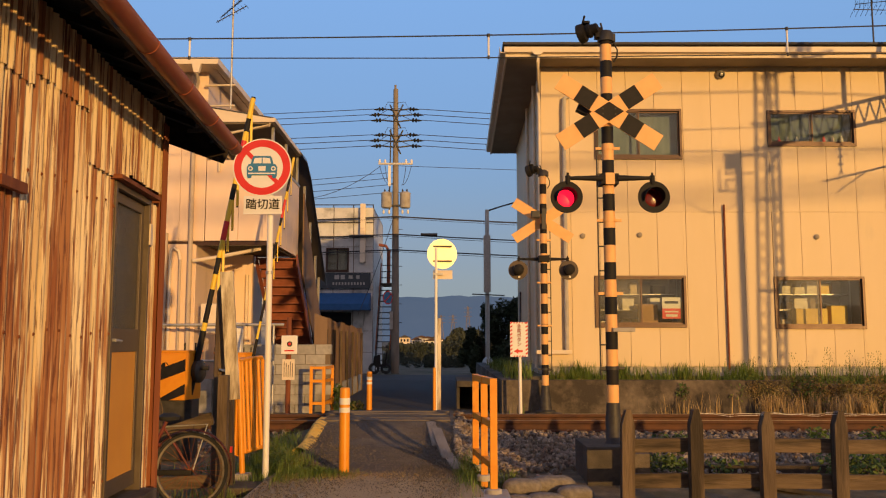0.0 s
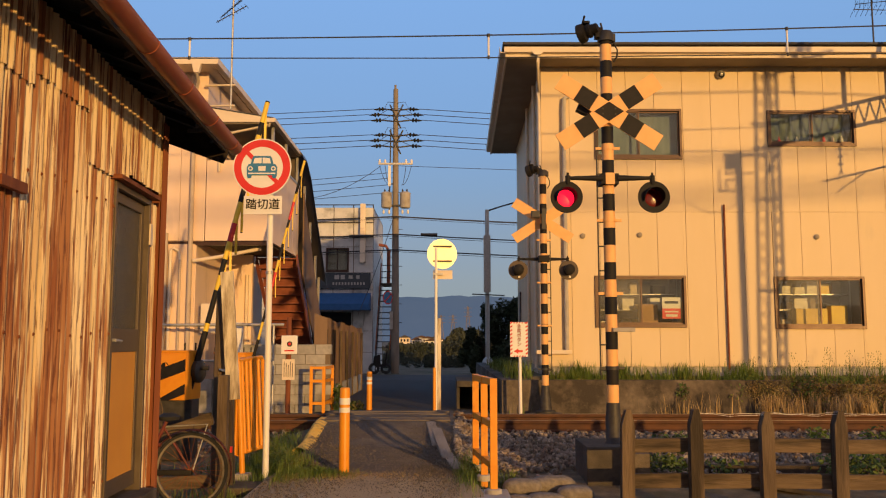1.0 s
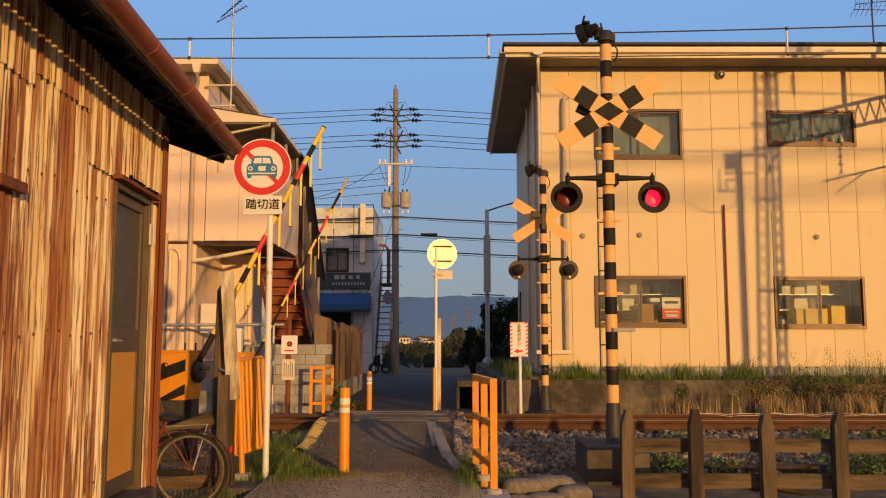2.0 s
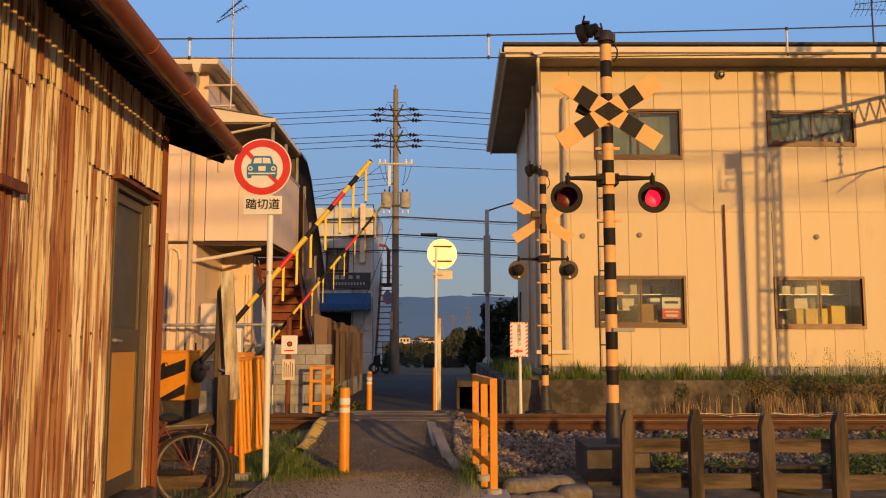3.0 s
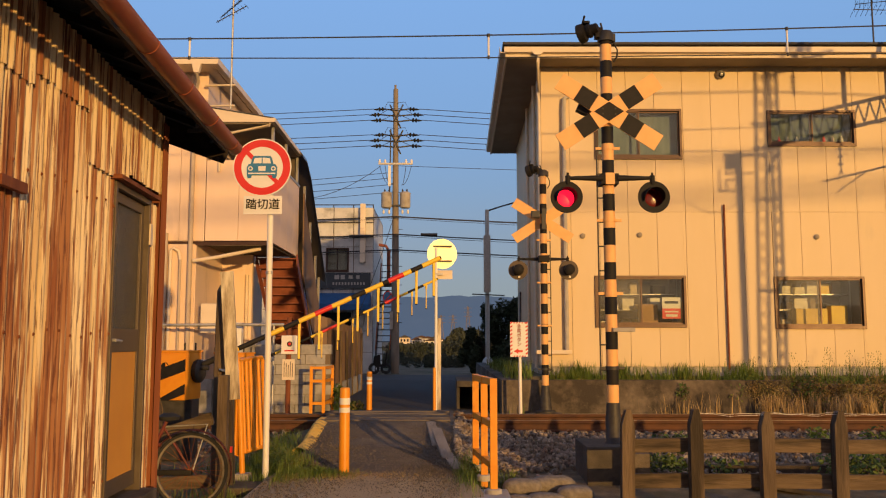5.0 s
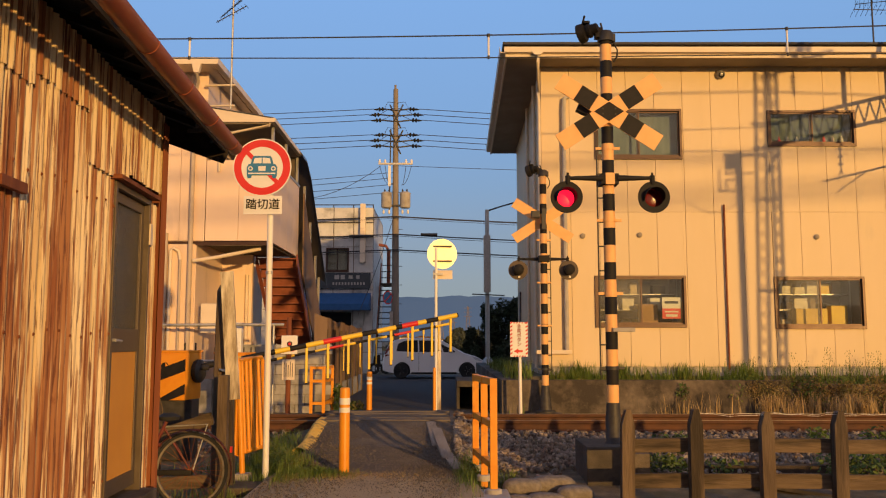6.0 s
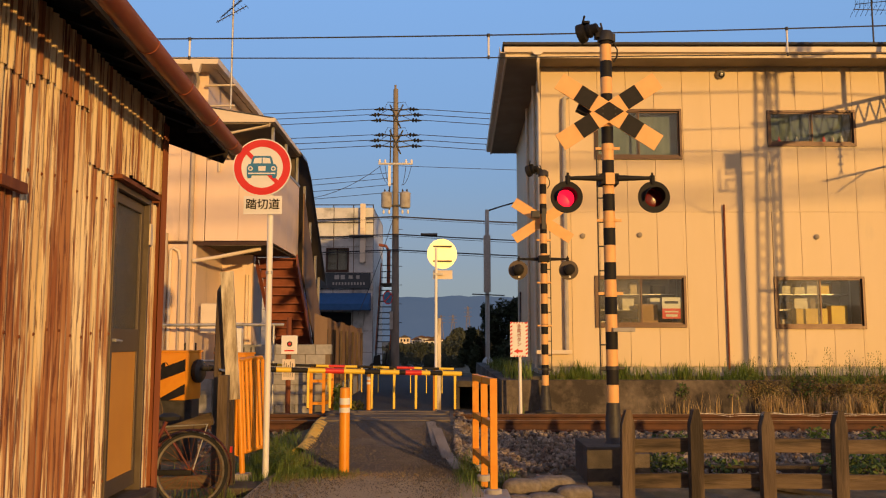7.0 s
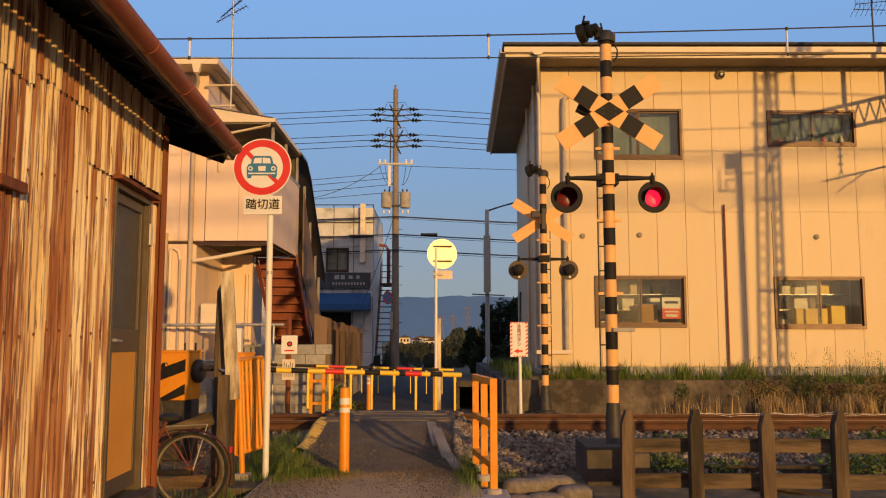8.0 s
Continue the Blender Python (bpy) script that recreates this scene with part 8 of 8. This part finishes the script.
def build_interior():
    rnd = random.Random(15)
    for x0, x1, zb in ((3.2, 5.0, 1.3), (6.9, 8.7, 1.3)):
        sh = thing("shelf_unit", ((x0 + x1) / 2, 18.3, 0.98), "metal shelf with boxes behind the window", "shelf", "indoor shelves")
        for z in (1.7, 2.05, 2.38):
            part("shelf", box(x0, x1, 18.1, 18.5, z - 0.02, z), FRAME_GREY, sh)
        for x in (x0, x1 - 0.04):
            part("upright", box(x, x + 0.04, 18.1, 18.5, 0.98, 2.7), FRAME_GREY, sh)
        for z in (1.7, 2.05, 2.38):
            x = x0 + 0.08
            while x < x1 - 0.2:
                w, hh = rnd.uniform(0.08, 0.3), rnd.uniform(0.1, 0.26)
                if rnd.random() < 0.75:
                    solid("storage_box", box(x, x + w, 18.14, 18.42, z, z + hh, 0.005), rnd.choice((FASCIA, FRAME_GREY, BOARD_GREY, BLACK, WHITE, WOOD_OLD, YELLOW)), "box stored on the shelf by the window", "box", "boxes on shelves")
                x += w + rnd.uniform(0.01, 0.08)
    for x0, x1, z1 in ((7.42, 8.08, 2.06), (8.16, 8.5, 2.12)):
        solid("storage_crate", box(x0, x1, 17.85, 18.08, 1.62, z1, 0.008), YELLOW, "yellow crate standing behind the window", "crate", "yellow crates")
    solid("cardboard_box", box(4.12, 4.5, 17.8, 18.0, 1.7, 2.15, 0.006), CARD, "brown cardboard box behind the window", "box")
    solid("work_table", box(6.9, 8.6, 17.75, 18.1, 1.55, 1.62, 0.004), BOARD_GREY, "long table under the window", "table")
    pc = thing("poster", (4.8, 17.56, 1.75), "red and white poster leaning inside the window", "poster")
    part("white_field", box(4.53, 4.91, 17.540, 17.544, 2.05, 2.28), WHITE_SIGN, pc)
    part("red_field", box(4.53, 4.91, 17.540, 17.544, 1.84, 2.05), RED, pc)
    part("dark_bar", box(4.58, 4.86, 17.536, 17.539, 2.15, 2.20), BLACK, pc)
    part("pale_bar", box(4.58, 4.86, 17.536, 17.539, 1.97, 2.0), WHITE_SIGN, pc)
    part("pale_bar", box(4.60, 4.84, 17.536, 17.539, 1.88, 1.93), WHITE_SIGN, pc)
    for x0, x1, z0, z1, m, lb in ((3.2, 5.0, 4.9, 6.3, BLIND, "blind behind the upstairs window, tinted teal-grey like its reflections"), (6.8, 8.7, 5.2, 6.3, BLIND, "blind behind the narrow upstairs window, tinted teal-grey like its reflections")):
        b = bmesh.new()
        n = 40
        rows = [[b.verts.new((x0 + (x1 - x0) * k / n, 17.72 + 0.007 * math.sin(k * 1.9) + dy, z)) for k in range(n + 1)] for z, dy in ((z0, 0), (z1, 0), (z1, 0.006), (z0, 0.006))]
        for i in range(4):
            p, q = rows[i], rows[(i + 1) % 4]
            for k in range(n):
                b.faces.new((p[k], p[k + 1], q[k + 1], q[k]))
        solid("curtain", b, m, lb, "curtain", "window curtains", smooth=True)
    for k in range(9):
        x = 6.95 + 0.19 * k
        if k not in (4, 5):
            solid("bottle", lathe([(0.03, 0), (0.034, 0.01), (0.034, 0.11), (0.014, 0.15), (0.014, 0.18)], (x, 17.66, 5.51 + 0.004 * k), seg=12), (WHITE, RED, FASCIA, WHITE, ORANGE)[k % 5], "small bottle on the upstairs window sill", "bottle", "bottles on the sill", smooth=True)
    solid("window_ledge", box(6.86, 8.64, 17.6, 17.71, 5.44, 5.508), FASCIA, "inner ledge of the narrow window", "ledge", kind="structure")


build_interior()

# ---- old timber and footings beside the track ----
for a, b_, w, hh in (((2.75, 9.55, -0.02), (4.15, 9.4, 0.0), 0.16, 0.09), ((2.9, 9.3, -0.09), (3.9, 9.25, -0.08), 0.15, 0.09)):
    solid("old_sleeper", beam(a, b_, w, hh, bevel=0.01), WOOD_DARK, "dark old sleeper lying behind the fence", "sleeper", "discarded sleepers")
solid("concrete_slab", beam((3.1, 8.9, -0.04), (3.85, 8.6, -0.13), 0.3, 0.04, bevel=0.006), CONCRETE, "tilted pale concrete slab behind the fence", "slab")
solid("footing", box(1.97, 2.2, 9.2, 9.45, -0.3, 0.19, 0.012), CONCRETE, "small concrete footing beside the signal base", "concrete base")

# ---- plain unseen wall added to close the place behind the camera and darken window reflections ----
solid("wall_back", box(-70, 90, -42.3, -42, -0.2, 4.6), BACK_WALL, "plain grey wall added out of view to darken window reflections", "wall", kind="structure")
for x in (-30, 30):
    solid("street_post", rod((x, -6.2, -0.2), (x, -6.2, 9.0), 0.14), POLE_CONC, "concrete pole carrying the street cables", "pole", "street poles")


# ---- what moves ----
SWING = [(0, 79.86), (0.5, 79.41), (0.8, 78.59), (1.0, 76.82), (1.2, 74.65), (1.5, 70.51), (1.7, 67.61), (2.25, 60.83), (2.8, 54.09), (3.1, 49.98), (3.5, 44.61), (3.8, 40.55), (4.1, 36.47), (4.5, 31.03), (4.7, 28.45), (5.25, 21.19), (5.8, 14.11), (6.0, 11.19), (6.2, 8.58), (6.5, 4.3), (6.7, 0.57), (6.85, -1.98), (7.0, -1.91), (7.2, -2.01), (8.0, -2.2)]
BOOM_YAW = radians(20.4)
RIGHT_ON = (0.234, 1.434, 2.634, 3.834, 5.034, 6.234, 7.434)
LEFT_ON = (0.834, 2.034, 3.234, 4.434, 5.634, 6.834)


def lens_rows(switches, m0):
    """Rows for a lens insert that turns its lit or its dark face to the front at each switch (seconds, lit)."""
    rows = []
    at = 0.0 if switches[0][1] else 180.0
    rows.append((0.0, m0 @ Matrix.Rotation(radians(at), 4, 'Z')))
    for t, lit in switches[1:]:
        goal = 0.0 if lit else 180.0
        rows.append((t - 0.034, m0 @ Matrix.Rotation(radians(at), 4, 'Z')))
        step = (goal - at) / 3
        for k in (1, 2, 3):
            rows.append((t - 0.034 + k * 0.0334, m0 @ Matrix.Rotation(radians(at + step * k), 4, 'Z')))
        at = goal
    rows.append((8.0, m0 @ Matrix.Rotation(radians(at), 4, 'Z')))
    return rows


def motions():
    for boom in ARMS:
        o = boom.location.copy()
        walk(boom, [(t, Matrix.Translation(o) @ Matrix.Rotation(BOOM_YAW, 4, 'Z') @ pose(0, 0, 0, 0, -a, 0)) for t, a in SWING])
    for strip, d in DROPS:
        walk(strip, [(t, pose(d, 0, 0, 0, a, 0)) for t, a in SWING])
    sw = sorted([(t, True) for t in LEFT_ON] + [(t, False) for t in RIGHT_ON])
    left = [(0.0, True)] + sw
    right = [(t, not on) for t, on in left]
    for lens, rows in zip(LENSES, (left, right)):
        walk(lens, lens_rows(rows, Matrix.Translation(lens.location.copy())))
    times = [k * 0.5 for k in range(17)]
    speed = 11.4
    walk(CAR, [(t, pose(-2.62 + speed * (t - 5.8), 33.0, -0.02)) for t in times])
    for w in WHEELS:
        o = w.location.copy()
        walk(w, [(k * 8.0 / 240, Matrix.Translation(o) @ Matrix.Rotation(speed * k * 8.0 / 240 / 0.295, 4, 'Y')) for k in range(241)])


motions()
